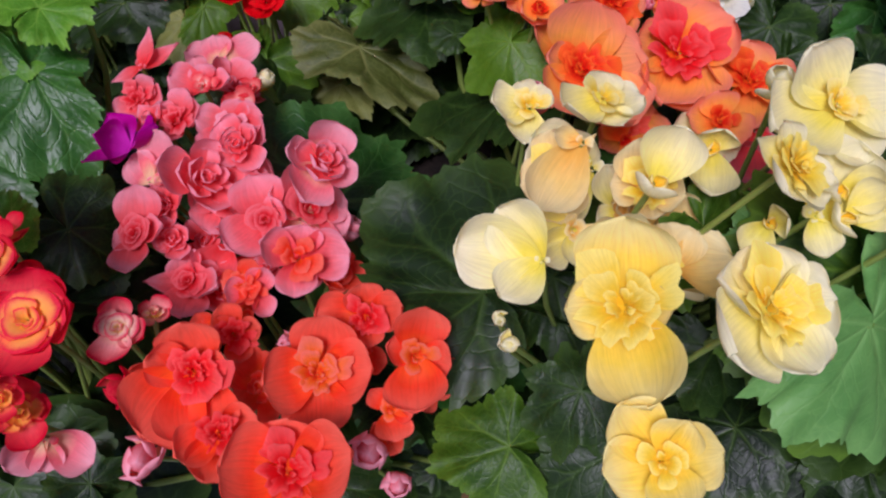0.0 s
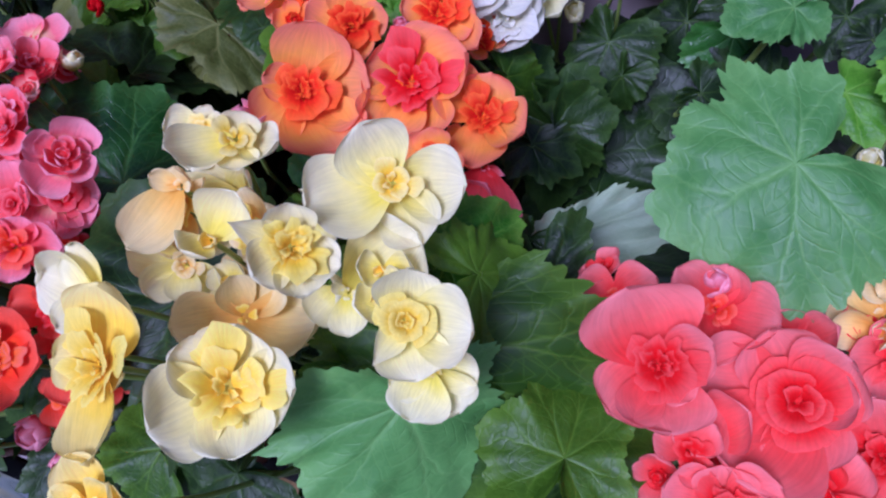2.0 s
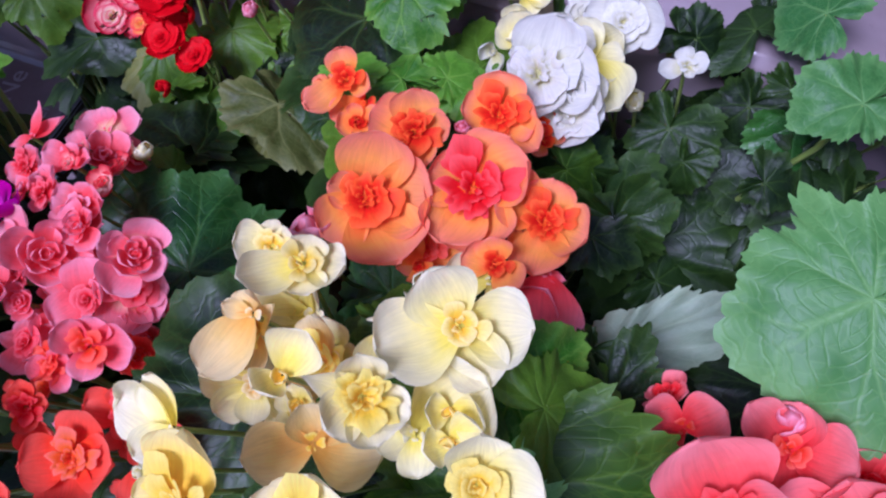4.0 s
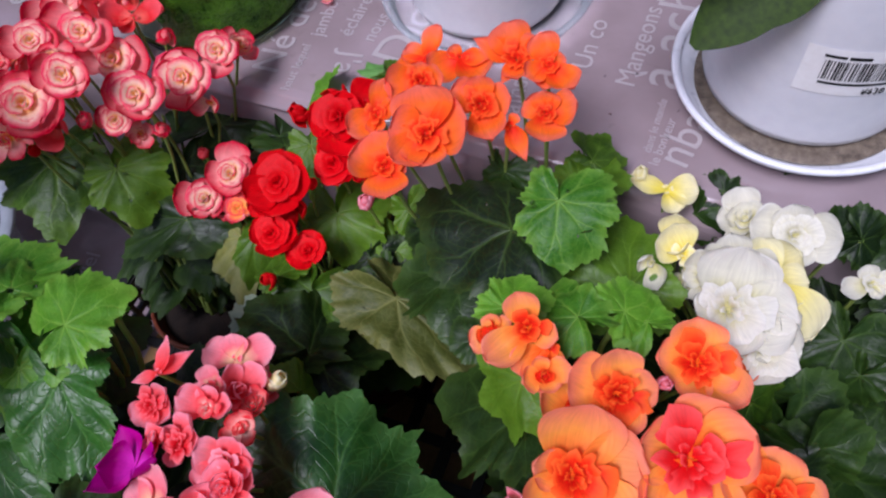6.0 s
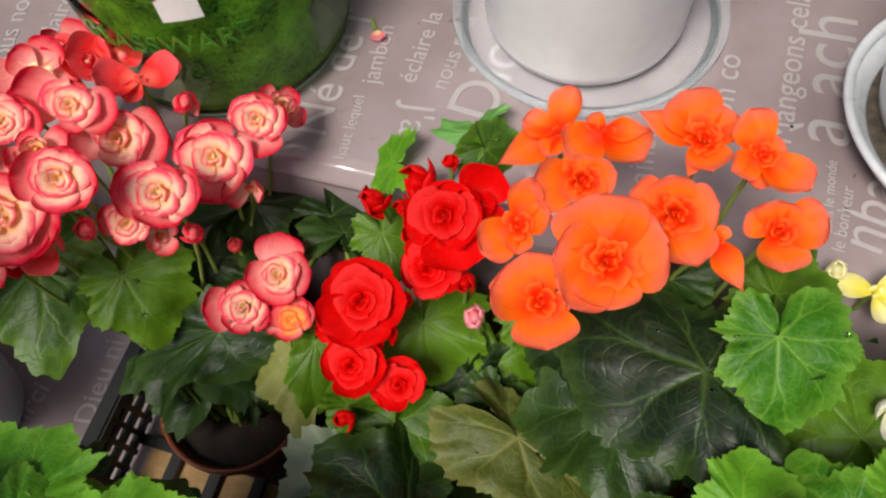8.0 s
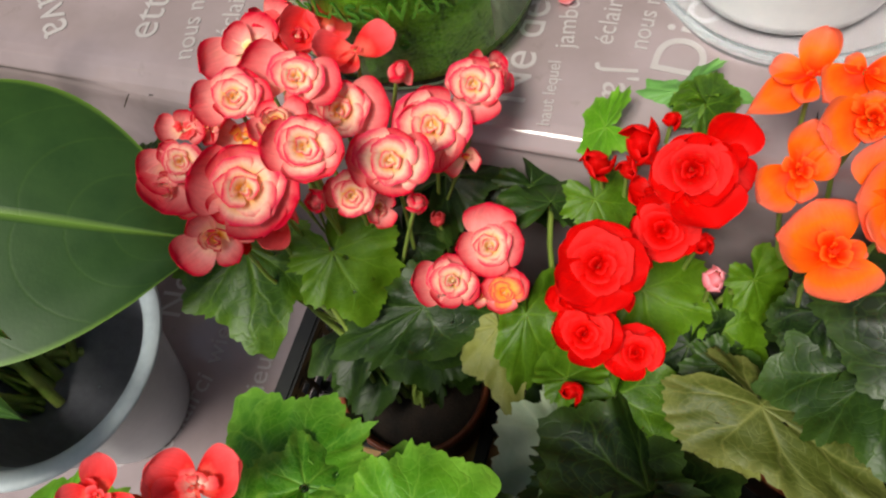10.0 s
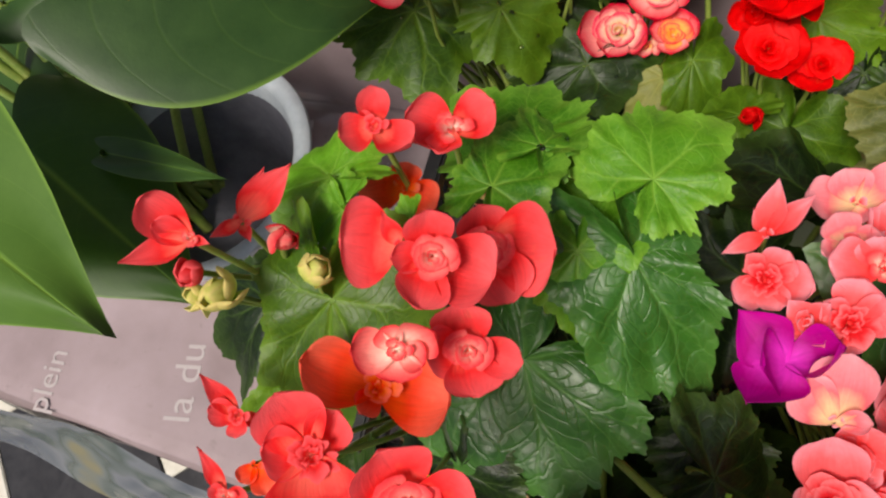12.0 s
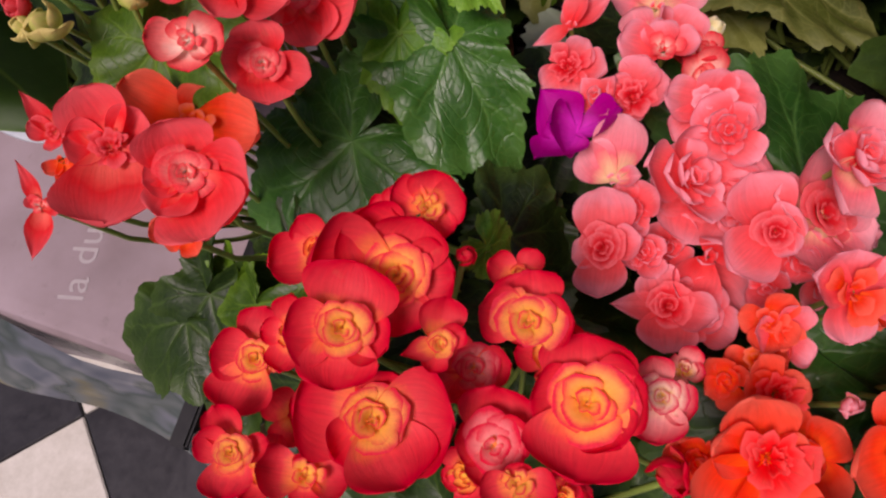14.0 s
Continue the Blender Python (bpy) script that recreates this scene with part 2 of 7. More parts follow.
LABEL = plain_material("paper_label", (0.90, 0.89, 0.87), (0.95, 0.95, 0.94), 0.5, 40.0, bump=0.02)


def cloth_material():
    n = Nodes("vinyl_cloth")
    c = n.coords("Object")
    cloud, fine = n.noise(7.0, 5.0, 0.6, c), n.noise(240.0, 2.0, 0.6, c)
    colour = n.mix(n.ramp(cloud, [(0.3, (0, 0, 0, 1)), (0.7, (1, 1, 1, 1))]), lin((0.51, 0.45, 0.45)), lin((0.62, 0.56, 0.575)))
    dirt = n.noise(46.0, 4.0, 0.7, c)
    colour = n.mix(n.maths("MULTIPLY", n.ramp(dirt, [(0.62, (0, 0, 0, 1)), (0.72, (1, 1, 1, 1))]), 0.25), colour, lin((0.36, 0.31, 0.27)))
    n.set(Base_Color=colour, Roughness=n.maths("MULTIPLY_ADD", n.noise(3.5, 3.0, 0.6, c), 0.4, -0.04), Specular_IOR_Level=0.8)
    wav = n.maths("ADD", n.noise(16.0, 2.0, 0.5, c), n.maths("MULTIPLY", n.noise(5.0, 2.0, 0.5, c), 3.0))
    n.bump(n.maths("ADD", wav, n.maths("MULTIPLY", fine, 0.02)), 0.3, 0.012)
    return n.mat


CLOTH = cloth_material()


# ---- mesh helpers ----
def smooth(me):
    me.polygons.foreach_set("use_smooth", [True] * len(me.polygons))
    return me


def grid_mesh(name, rows, mats, uvs=None, closed=False):
    """A mesh from rows of points (a grid), smooth, with one UV for each point."""
    nr, nc = len(rows), len(rows[0])
    verts = [tuple(p) for r in rows for p in r]
    faces = []
    for i in range(nr - 1):
        for j in range(nc if closed else nc - 1):
            k = (j + 1) % nc
            faces.append((i * nc + j, i * nc + k, (i + 1) * nc + k, (i + 1) * nc + j))
    me = bpy.data.meshes.new(name)
    me.from_pydata(verts, [], faces)
    for m in mats:
        me.materials.append(m)
    if uvs is not None:
        flat = [c for r in uvs for c in r]
        layer = me.uv_layers.new(name="UVMap")
        for loop in me.loops:
            layer.data[loop.index].uv = flat[loop.vertex_index]
    return smooth(me)


def join_meshes(name, pieces, mats):
    """One mesh out of (mesh, matrix) pieces that all have UVs."""
    bm = bmesh.new()
    for me, m in pieces:
        part_bm = bmesh.new()
        part_bm.from_mesh(me)
        part_bm.transform(m)
        tmp = bpy.data.meshes.new("tmp")
        part_bm.to_mesh(tmp)
        part_bm.free()
        bm.from_mesh(tmp)
        bpy.data.meshes.remove(tmp)
    me = bpy.data.meshes.new(name)
    bm.to_mesh(me)
    bm.free()
    for m in mats:
        me.materials.append(m)
    return smooth(me)


def part(name, me, parent, m=Matrix(), label=""):
    ob = new(name, me)
    ob.parent = parent
    ob.matrix_basis = m
    return tagged(ob, label)


def tube(name, points, r0, r1, mat, sides=7):
    """A tapered tube along points."""
    rows = []
    pts = [Vector(p) for p in points]
    for i, p in enumerate(pts):
        d = (pts[min(i + 1, len(pts) - 1)] - pts[max(i - 1, 0)]).normalized()
        a = d.orthogonal().normalized()
        b = d.cross(a)
        r = r0 + (r1 - r0) * i / (len(pts) - 1)
        rows.append([p + r * (math.cos(2 * math.pi * k / sides) * a + math.sin(2 * math.pi * k / sides) * b) for k in range(sides)])
    return grid_mesh(name, rows, [mat], closed=True)


def lathe(name, profile, mats, sides=64):
    """A turned form from (radius, height) pairs."""
    rows = [[(r * math.cos(2 * math.pi * k / sides), r * math.sin(2 * math.pi * k / sides), z) for k in range(sides)] for r, z in profile]
    return grid_mesh(name, rows, mats, closed=True)


def slab(name, mat, size, centre=(0, 0, 0), bevel=0.0):
    bm = bmesh.new()
    bmesh.ops.create_cube(bm, size=1.0, matrix=Matrix.Translation(centre) @ Matrix.Diagonal((*size, 1)))
    if bevel:
        bmesh.ops.bevel(bm, geom=bm.edges[:], offset=bevel, segments=2, affect="EDGES")
    me = bpy.data.meshes.new(name)
    bm.to_mesh(me)
    bm.free()
    me.materials.append(mat)
    return me


# ---- petals and flowers ----
rng = random.Random(7)


def petal_shape(kind, seed):
    """Rows of points of one petal: base at the origin, growing along +y to 1, its face towards +z; about as wide as long."""
    r = random.Random(seed)
    wide, cup, curl, ruffle = {"round": (0.53, 0.30, 0.16, 0.050), "small": (0.56, 0.36, 0.14, 0.075), "shell": (0.54, 0.46, 0.02, 0.02),
                               "long": (0.48, 0.24, 0.10, 0.03), "point": (0.46, 0.20, 0.05, 0.03)}[kind]
    wide *= r.uniform(0.94, 1.06)
    p1, p2, lean, notch = r.uniform(0, 6), r.uniform(0, 6), r.uniform(-0.07, 0.07), r.uniform(0.0, 0.05)
    roll, wave = r.uniform(-0.6, 1.0), r.uniform(0.6, 1.5)
    peak = 0.62 if kind != "point" else 0.45
    ns, nu = 13, 12
    rows, uvs = [], []
    for i in range(ns + 1):
        s = 0.5 - 0.5 * math.cos(math.pi * (0.10 + 0.90 * i / ns))
        s = max(0.0, (s - 0.0245) / 0.9755)
        if s < peak:
            w = wide * (0.16 + 0.84 * math.sin(0.5 * math.pi * s / peak) ** 0.9)
        else:
            k = (s - peak) / (1 - peak)
            w = wide * (max(0.0, 1 - k ** (2.3 if kind != "point" else 1.25)) ** (0.5 if kind != "point" else 0.9) + 0.004)
        row, uv = [], []
        for j in range(nu + 1):
            u = math.sin(0.5 * math.pi * (2 * j / nu - 1))
            x = w * u + lean * s * s
            y = s - notch * math.exp(-(u / 0.25) ** 2) * s ** 8 - 0.05 * u * u * s
            z = cup * u * u * w * 1.3 - cup * 0.55 * math.sin(math.pi * min(1.0, s * 0.95)) + curl * s * s * 0.5
            z -= curl * roll * 4.5 * max(0, s - 0.68) ** 2
            z += ruffle * s * s * (math.sin(4.2 * u * wave + p1) + 0.5 * abs(u) * math.sin(11 * s + 5 * u + p2))
            row.append((x, y, z))
            uv.append((0.5 + 0.5 * u, s))
        rows.append(row)
        uvs.append(uv)
    return rows, uvs


SHAPES = {k: [petal_shape(k, 11 * i + len(k)) for i in range(9)] for k in ("round", "small", "shell", "long", "point")}
PETAL_MESH = {}


def petal_mesh(kind, i, colour):
    key = (kind, i, colour)
    if key not in PETAL_MESH:
        rows, uvs = SHAPES[kind][i]
        PETAL_MESH[key] = grid_mesh("petal", rows, [PETALS[colour]], uvs)
    return PETAL_MESH[key]


def petal_pose(turn, tilt, size, out=0.0, up=0.0, wide=1.0, roll=0.0):
    """turn: degrees round the flower's axis; tilt: degrees by which the petal rises from flat."""
    return pose(0, 0, 0, 0, 0, turn) @ pose(0, out, up, tilt, roll, 0) @ Matrix.Diagonal((size * wide, size, size, 1))


ROSETTES, HEART, EGG = {}, {}, {}


def dome(name, profile, colour, v0, v1):
    """A small turned form with three soft seams, in a petal's colours."""
    rows, uvs = [], []
    for i, (r, z) in enumerate(profile):
        rows.append([(r * (1 - 0.10 * abs(math.sin(1.5 * a))) * math.cos(a), r * (1 - 0.10 * abs(math.sin(1.5 * a))) * math.sin(a), z) for a in [2 * math.pi * k / 18 for k in range(18)]])
        uvs.append([((k * 3 / 18) % 1.0, v0 + (v1 - v0) * i / (len(profile) - 1)) for k in range(18)])
    return grid_mesh(name, rows, [PETALS[colour]], uvs, closed=True)




def rosette_mesh(kind, i, colour):
    """The packed inner petals of a double flower, as one mesh."""
    key = (kind, i, colour)
    if key not in ROSETTES:
        r = random.Random(100 + i)
        pieces = []
        if colour not in HEART:
            HEART[colour] = dome("heart", [(0.17, -0.08), (0.15, 0.02), (0.10, 0.09), (0.04, 0.12), (0.001, 0.125)], colour, 0.05, 0.30)
            EGG[colour] = dome("egg", [(0.05, -0.55), (0.26, -0.42), (0.42, -0.10), (0.43, 0.18), (0.34, 0.48), (0.18, 0.70), (0.05, 0.80), (0.001, 0.81)], colour, 0.0, 1.0)
        if kind == "bud":
            pieces.append((EGG[colour], Matrix()))
        n = {"rose": (8, 10, 7, 12)[i], "single": 7, "star": 6, "shell": 3, "bud": 4}[kind]
        for k in range(n):
            f = k / max(1, n - 1)
            turn = 137.5 * k + r.uniform(-14, 14)
            if kind == "rose":
                size, tilt, out, up = r.uniform(0.64, 0.76) - 0.34 * f, 12 + 42 * f + r.uniform(-16, 18), 0.11 - 0.08 * f, 0.03 + 0.09 * f
            elif kind in ("single", "star"):
                size, tilt, out, up = 0.42 - 0.16 * f, 34 + 30 * f + r.uniform(-8, 8), 0.07 - 0.04 * f, 0.04 + 0.06 * f
            elif kind == "shell":
                size, tilt, out, up = 0.40, 66 + r.uniform(-8, 8), 0.03, 0.0
            else:
                size, tilt, out, up = 1.02, 82 + r.uniform(-6, 4), 0.20, -0.36
            pieces.append((petal_mesh("small" if kind != "bud" else "shell", k % 5, colour), petal_pose(turn, tilt, size, out, up, r.uniform(0.8, 1.15), r.uniform(-20, 20))))
        if kind in ("rose", "single", "star"):
            for k in range(4):
                pieces.append((petal_mesh("small", k, colour), petal_pose(90 * k + r.uniform(-20, 20), r.uniform(46, 74), r.uniform(0.18, 0.27), 0.03, 0.15 if kind == "rose" else 0.08, 1.3)))
            pieces.append((HEART[colour], pose(0, 0, 0.10 if kind == "rose" else 0.06)))
        ROSETTES[key] = join_meshes("flower", pieces, [PETALS[colour]])
    return ROSETTES[key]


CORES = {}


def wrapped_petal(r, start, span, radius, height, open_out, ruffle):
    """Rows of one inner petal: a piece of a bowl that stands round the flower's axis, its rim flaring out."""
    p1, p2 = r.uniform(0, 6), r.uniform(0, 6)
    rows, uvs = [], []
    for i in range(7):
        s = math.sin(0.5 * math.pi * i / 6)
        row, uv = [], []
        for j in range(13):
            u = math.sin(0.5 * math.pi * (2 * j / 12 - 1))
            top = (1 - abs(u) ** 2.6) ** 0.5 if abs(u) < 1 else 0.0
            v = s * (0.18 + 0.82 * top)
            a = start + span * u * (0.55 + 0.45 * v)
            rad = radius * (0.34 + 0.66 * v ** 0.7) * (1 + 0.10 * u * u)
            rad += open_out * v * v + ruffle * v * v * (math.sin(4 * u + p1) + 0.7 * math.sin(8 * u + p2))
            z = height * (v - 0.35 * v ** 3) + 0.4 * ruffle * v * math.sin(6 * u + p2)
            row.append((rad * math.cos(a), rad * math.sin(a), z))
            uv.append((0.5 + 0.5 * u, 0.12 + 0.88 * v))
        rows.append(row)
        uvs.append(uv)
    return rows, uvs


def core_mesh(kind, i, colour):
    """The inner petals of a flower, within a circle of radius 1. rose: wound closely; ruffle: loose and frilled; heart: a few."""
    key = (kind, i, colour)
    if key in CORES:
        return CORES[key]
    r = random.Random(900 + 17 * i + len(kind))
    count, low, frill = {"rose": (11, 0.10, 0.05), "ruffle": (14, 0.12, 0.10), "heart": (8, 0.14, 0.05), "none": (3, 0.4, 0.05)}[kind]
    rows_all, uvs_all, faces = [], [], []
    for k in range(count):
        f = 1 - k / max(1, count - 1)
        radius = low + (0.80 - low) * f ** 0.85
        start = 2.4 * k + r.uniform(-0.35, 0.35)
        span = (1.25 if kind == "rose" else r.uniform(0.55, 0.95)) * (1.0 + 0.5 * (1 - f))
        height = (r.uniform(0.44, 0.66) - 0.16 * f if kind == "rose" else r.uniform(0.36, 0.70)) * (1.0 if kind != "none" else 0.6)
        rows, uvs = wrapped_petal(r, start, span, radius * r.uniform(0.88, 1.1), height, (0.14 + 0.20 * f) * r.uniform(0.3, 1.6), frill * r.uniform(0.6, 1.4))
        base = len(rows_all)
        nc = len(rows[0])
        for row, uv in zip(rows, uvs):
            rows_all += row
            uvs_all += uv
        for a in range(len(rows) - 1):
            for b in range(nc - 1):
                faces.append((base + a * nc + b, base + a * nc + b + 1, base + (a + 1) * nc + b + 1, base + (a + 1) * nc + b))
    me = bpy.data.meshes.new("flower")
    me.from_pydata(rows_all, [], faces)
    me.materials.append(PETALS[colour])
    layer = me.uv_layers.new(name="UVMap")
    for loop in me.loops:
        layer.data[loop.index].uv = uvs_all[loop.vertex_index]
    CORES[key] = smooth(me)
    return CORES[key]


def basis(at, normal, size, turn=0.0):
    z = Vector(normal).normalized()
    x = Vector((0, 1, 0)).cross(z)
    x = x.normalized() if x.length > 0.05 else Vector((1, 0, 0))
    y = z.cross(x)
    m = Matrix((x, y, z)).transposed().to_4x4()
    return Matrix.Translation(at) @ m @ pose(0, 0, 0, 0, 0, turn) @ Matrix.Scale(size, 4)


class Plant:
    """A potted begonia: an Empty at the pot's base with pot, soil, flowers and leaves under it."""

    def __init__(self, x, y, label, pot=True, name="begonia"):
        self.base = Vector((x, y, LOW))
        self.crown = Vector((x, y, LOW + 0.10))
        self.ob = tagged(new(name), label, "potted plant", "begonias in the crate" if pot else "")
        self.ob.matrix_basis = Matrix.Translation(self.base)
        self.inv = Matrix.Translation(-self.base)
        if pot:
            part("pot", POT_MESH, self.ob, label="terracotta-coloured plastic pot")
            part("soil", SOIL_MESH, self.ob, Matrix.Translation((0, 0, 0.088)), "dark potting soil")

    def stem(self, m, holder, thick, mat, hang=0.35):
        """A bent stalk from the plant's crown to the origin of holder."""
        end = m.translation
        way = m.to_3x3() @ Vector((0, 0, 1))
        way.normalize()
        c = self.crown + Vector((rng.uniform(-0.02, 0.02), rng.uniform(-0.02, 0.02), 0))
        d = (end - c).length
        a, b = c + Vector((0, 0, 1)) * d * 0.40, end - (way * hang + Vector((0, 0, 0.35))) * d
        pts = []
        for i in range(9):
            t = i / 8
            pts.append(c * (1 - t) ** 3 + a * 3 * t * (1 - t) ** 2 + b * 3 * t * t * (1 - t) + end * t ** 3)
        inv = m.inverted()
        s = m.to_scale()[0]
        part("stem", tube("stem", [inv @ p for p in pts], thick / s, thick * 0.7 / s, mat), holder)

    def flower(self, kind, at, size, normal, colour, core="", turn=None, stem=True):
        turn = rng.uniform(0, 360) if turn is None else turn
        m = basis(at, normal, size, turn)
        if kind == "shell":
            m = m @ Matrix.Translation((0, -0.6, -0.25))
        i = rng.randrange(4)
        core = core or colour
        ob = part("bud" if kind == "bud" else "flower", rosette_mesh(kind, i, core), self.ob, self.inv @ m)
        if kind == "rose":
            cupped = rng.choice((0, 3, 8, 18))
            spots = [(90 * k + rng.uniform(-14, 14), cupped + rng.uniform(-4, 22), rng.uniform(1.08, 1.22) * (1.0 if k % 2 == 0 else 0.82), "round") for k in range(4)]
        elif kind == "single":
            spots = [(90 * k + rng.uniform(-10, 10), rng.uniform(14, 36), rng.uniform(1.02, 1.18) * (1.0 if k % 2 == 0 else 0.8), "round" if k % 2 == 0 else "long") for k in range(4)]
        elif kind == "shell":
            spots = [(180 * k + rng.uniform(-20, 20), (26, 70)[k], (1.5, 1.1)[k], "shell") for k in range(2)]
        elif kind == "star":
            spots = [(rng.uniform(-12, 12) + 90 * k, rng.uniform(5, 40), rng.uniform(0.9, 1.15), "point") for k in range(4)]
        else:
            spots = []
        for a, tilt, s, shape in spots:
            part("petal", petal_mesh(shape, rng.randrange(5), colour), ob, petal_pose(a, tilt, s, 0.06, rng.uniform(-0.03, 0.02), rng.uniform(0.9, 1.08), rng.uniform(-12, 12)))
        if kind == "bud":
            part("calyx", CALYX_MESH, ob, pose(0, 0, -0.5))
        if stem:
            self.stem(m, ob, 0.0016, STEM, 0.3)
        return ob

    def bloom(self, at, normal, colour, core, kind, radius, tepals):
        """An open flower: inner petals within radius (mm), and its outer petals as (degrees round the axis, length in mm, width over length)."""
        k = radius * 0.001
        m = basis(at, normal, k)
        ob = part("flower", core_mesh(kind, rng.randrange(4), core), self.ob, self.inv @ m)
        for i, (turn, length, wide) in enumerate(tepals):
            size = length / radius * 1.04
            tilt = rng.uniform(0, 19) if kind != "none" else rng.uniform(-6, 22)
            part("petal", petal_mesh("round" if wide > 0.66 else "point", rng.randrange(9), colour), ob,
                 petal_pose(turn, tilt, size, 0.02 / k * 0.001, (0.0007 * (i % 3) - 0.001) / k, wide * 0.99, rng.uniform(-16, 16)))
        self.stem(m, ob, 0.0016, STEM, 0.3)
        return ob

    def leaf(self, style, at, tip, normal, wide=1.0, petiole=True):
        """A leaf whose stalk joins at `at` and whose tip lies at `tip`."""
        at, tip = Vector(at), Vector(tip)
        y = tip - at
        size = y.length
        y.normalize()
        z = Vector(normal)
        z = (z - y * z.dot(y)).normalized()
        x = y.cross(z)
        m = Matrix.Translation(at) @ Matrix((x, y, z)).transposed().to_4x4() @ Matrix.Diagonal((size * wide, size, size, 1))
        ob = part("leaf", leaf_mesh(rng.randrange(9), style), self.ob, self.inv @ m)
        if petiole:
            self.stem(m, ob, 0.0024, STEM, 0.25)
        return ob

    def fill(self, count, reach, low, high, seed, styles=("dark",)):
        """The under-storey of leaves round the crown; its dark colour deepens the shade there."""
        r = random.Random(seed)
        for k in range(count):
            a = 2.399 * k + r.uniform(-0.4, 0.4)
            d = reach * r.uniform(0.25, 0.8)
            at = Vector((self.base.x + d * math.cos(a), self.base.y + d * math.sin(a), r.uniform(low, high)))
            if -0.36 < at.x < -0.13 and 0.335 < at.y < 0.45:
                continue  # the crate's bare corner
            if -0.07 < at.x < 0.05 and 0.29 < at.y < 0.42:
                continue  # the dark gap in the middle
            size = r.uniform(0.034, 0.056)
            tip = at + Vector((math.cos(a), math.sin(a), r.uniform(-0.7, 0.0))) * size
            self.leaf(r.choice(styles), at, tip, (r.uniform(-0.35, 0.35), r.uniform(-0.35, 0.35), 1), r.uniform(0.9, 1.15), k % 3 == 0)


# ---- leaves ----
def leaf_shape(seed):
    """A lopsided heart-shaped begonia leaf with toothed lobes; its stalk joins at the origin, its tip lies at +y."""
    r = random.Random(seed)
    nt, nr = 180, 10
    lop = r.uniform(0.10, 0.24) * r.choice((-1, 1))
    ph, droop, fold, wave = r.uniform(0, 6.28), r.uniform(0.03, 0.24), r.uniform(0.0, 0.16), r.uniform(0.07, 0.16)
    lobed, tip_out = r.uniform(0.12, 0.27), r.uniform(0.06, 0.20)
    teeth_count = r.choice((29, 34, 39))
    # where the main veins run: wide apart at the tip, closer towards the stalk
    angles = [0.0]
    for side in (-1, 1):
        a = 0.0
        for step in (0.80, 0.86, 0.80):
            a += side * step * r.uniform(0.80, 1.20)
            angles.append(a)
    angles = sorted(angles)
    knots = [-math.pi] + [(p + q) / 2 for p, q in zip(angles, angles[1:])] + [math.pi]

    def cell(a):
        """Counts cells between veins; a vein runs at each half."""
        for c in range(len(angles)):
            if a <= knots[c + 1] or c == len(angles) - 1:
                if a < angles[c]:
                    return c + 0.5 * (a - knots[c]) / max(1e-6, angles[c] - knots[c])
                return c + 0.5 + 0.5 * (a - angles[c]) / max(1e-6, knots[c + 1] - angles[c])

    rows, uvs = [], []
    for i in range(nr + 1):
        q = i / nr
        row, uv = [], []
        for j in range(nt + 1):
            f = j / nt
            a = -math.pi + 2 * math.pi * f
            pos = cell(a)
            off = abs(pos - math.floor(pos) - 0.5)
            body = 0.70 + 0.16 * math.cos(a * 0.92) ** 3 + lop * math.sin(a) * 0.8 + tip_out * math.exp(-(a / 0.34) ** 2)
            gap = max(0.0, (abs(a) - 2.60) / 0.54)
            body *= 1 - 0.82 * gap ** 2.0
            lobe = lobed * (1 - 2 * off) ** 1.3
            tooth = (f * teeth_count + 0.13) % 1.0
            teeth = (0.085 + 0.040 * math.sin(5 * a + ph) + 0.018 * math.sin(13 * a)) * (tooth if tooth < 0.8 else (1 - tooth) * 4) + 0.012 * math.sin(97 * a + ph)
            body *= 1 + 0.20 * noise.noise((1.6 * math.cos(a), 1.6 * math.sin(a), seed * 1.7))
            rad = q * (body + (lobe + teeth) * q ** 4 - 0.03)
            bend = a + 0.10 * q * math.sin(2 * a + ph)
            x, y = rad * math.sin(bend), rad * math.cos(bend)
            z = -droop * rad * rad - fold * abs(x) * 0.8 + 0.050 * q ** 0.8 * (1 - 0.5 * q) * (1 - math.exp(-(off / 0.16) ** 2)) * (0.7 + 0.3 * math.cos(2 * a))
            z += wave * q * q * math.sin(3 * a + ph) + 0.03 * q ** 4 * math.sin(14 * a + ph) + 0.09 * noise.noise((2.1 * x + seed, 2.1 * y, 0.0)) * q
            z += 0.035 * noise.noise((5.5 * x, 5.5 * y, seed)) * q
            row.append((x, y, z))
            uv.append((pos, q))
        rows.append(row)
        uvs.append(uv)
    return rows, uvs


LEAF_SHAPES = [leaf_shape(31 + k) for k in range(9)]
LEAF_MESH = {}


def leaf_mesh(i, style):
    if (i, style) not in LEAF_MESH:
        rows, uvs = LEAF_SHAPES[i]
        LEAF_MESH[(i, style)] = grid_mesh("leaf", rows, [LEAVES[style]], uvs)
    return LEAF_MESH[(i, style)]


LOW = -0.262
POT_MESH = lathe("pot", [(0.001, 0.0), (0.038, 0.0), (0.040, 0.002), (0.050, 0.088), (0.0535, 0.088), (0.054, 0.090), (0.054, 0.099), (0.053, 0.100), (0.051, 0.100),
                         (0.0505, 0.098), (0.047, 0.085), (0.037, 0.006), (0.001, 0.006)], [POT_BROWN], 40)
SOIL_MESH = lathe("soil", [(0.001, 0.006), (0.02, 0.004), (0.04, 0.001), (0.0485, -0.004)], [SOIL], 32)
CALYX_MESH = lathe("calyx", [(0.02, -0.12), (0.12, -0.06), (0.26, 0.12), (0.34, 0.36), (0.28, 0.62), (0.26, 0.60), (0.30, 0.36), (0.20, 0.12), (0.02, 0.0)], [CALYX], 10)
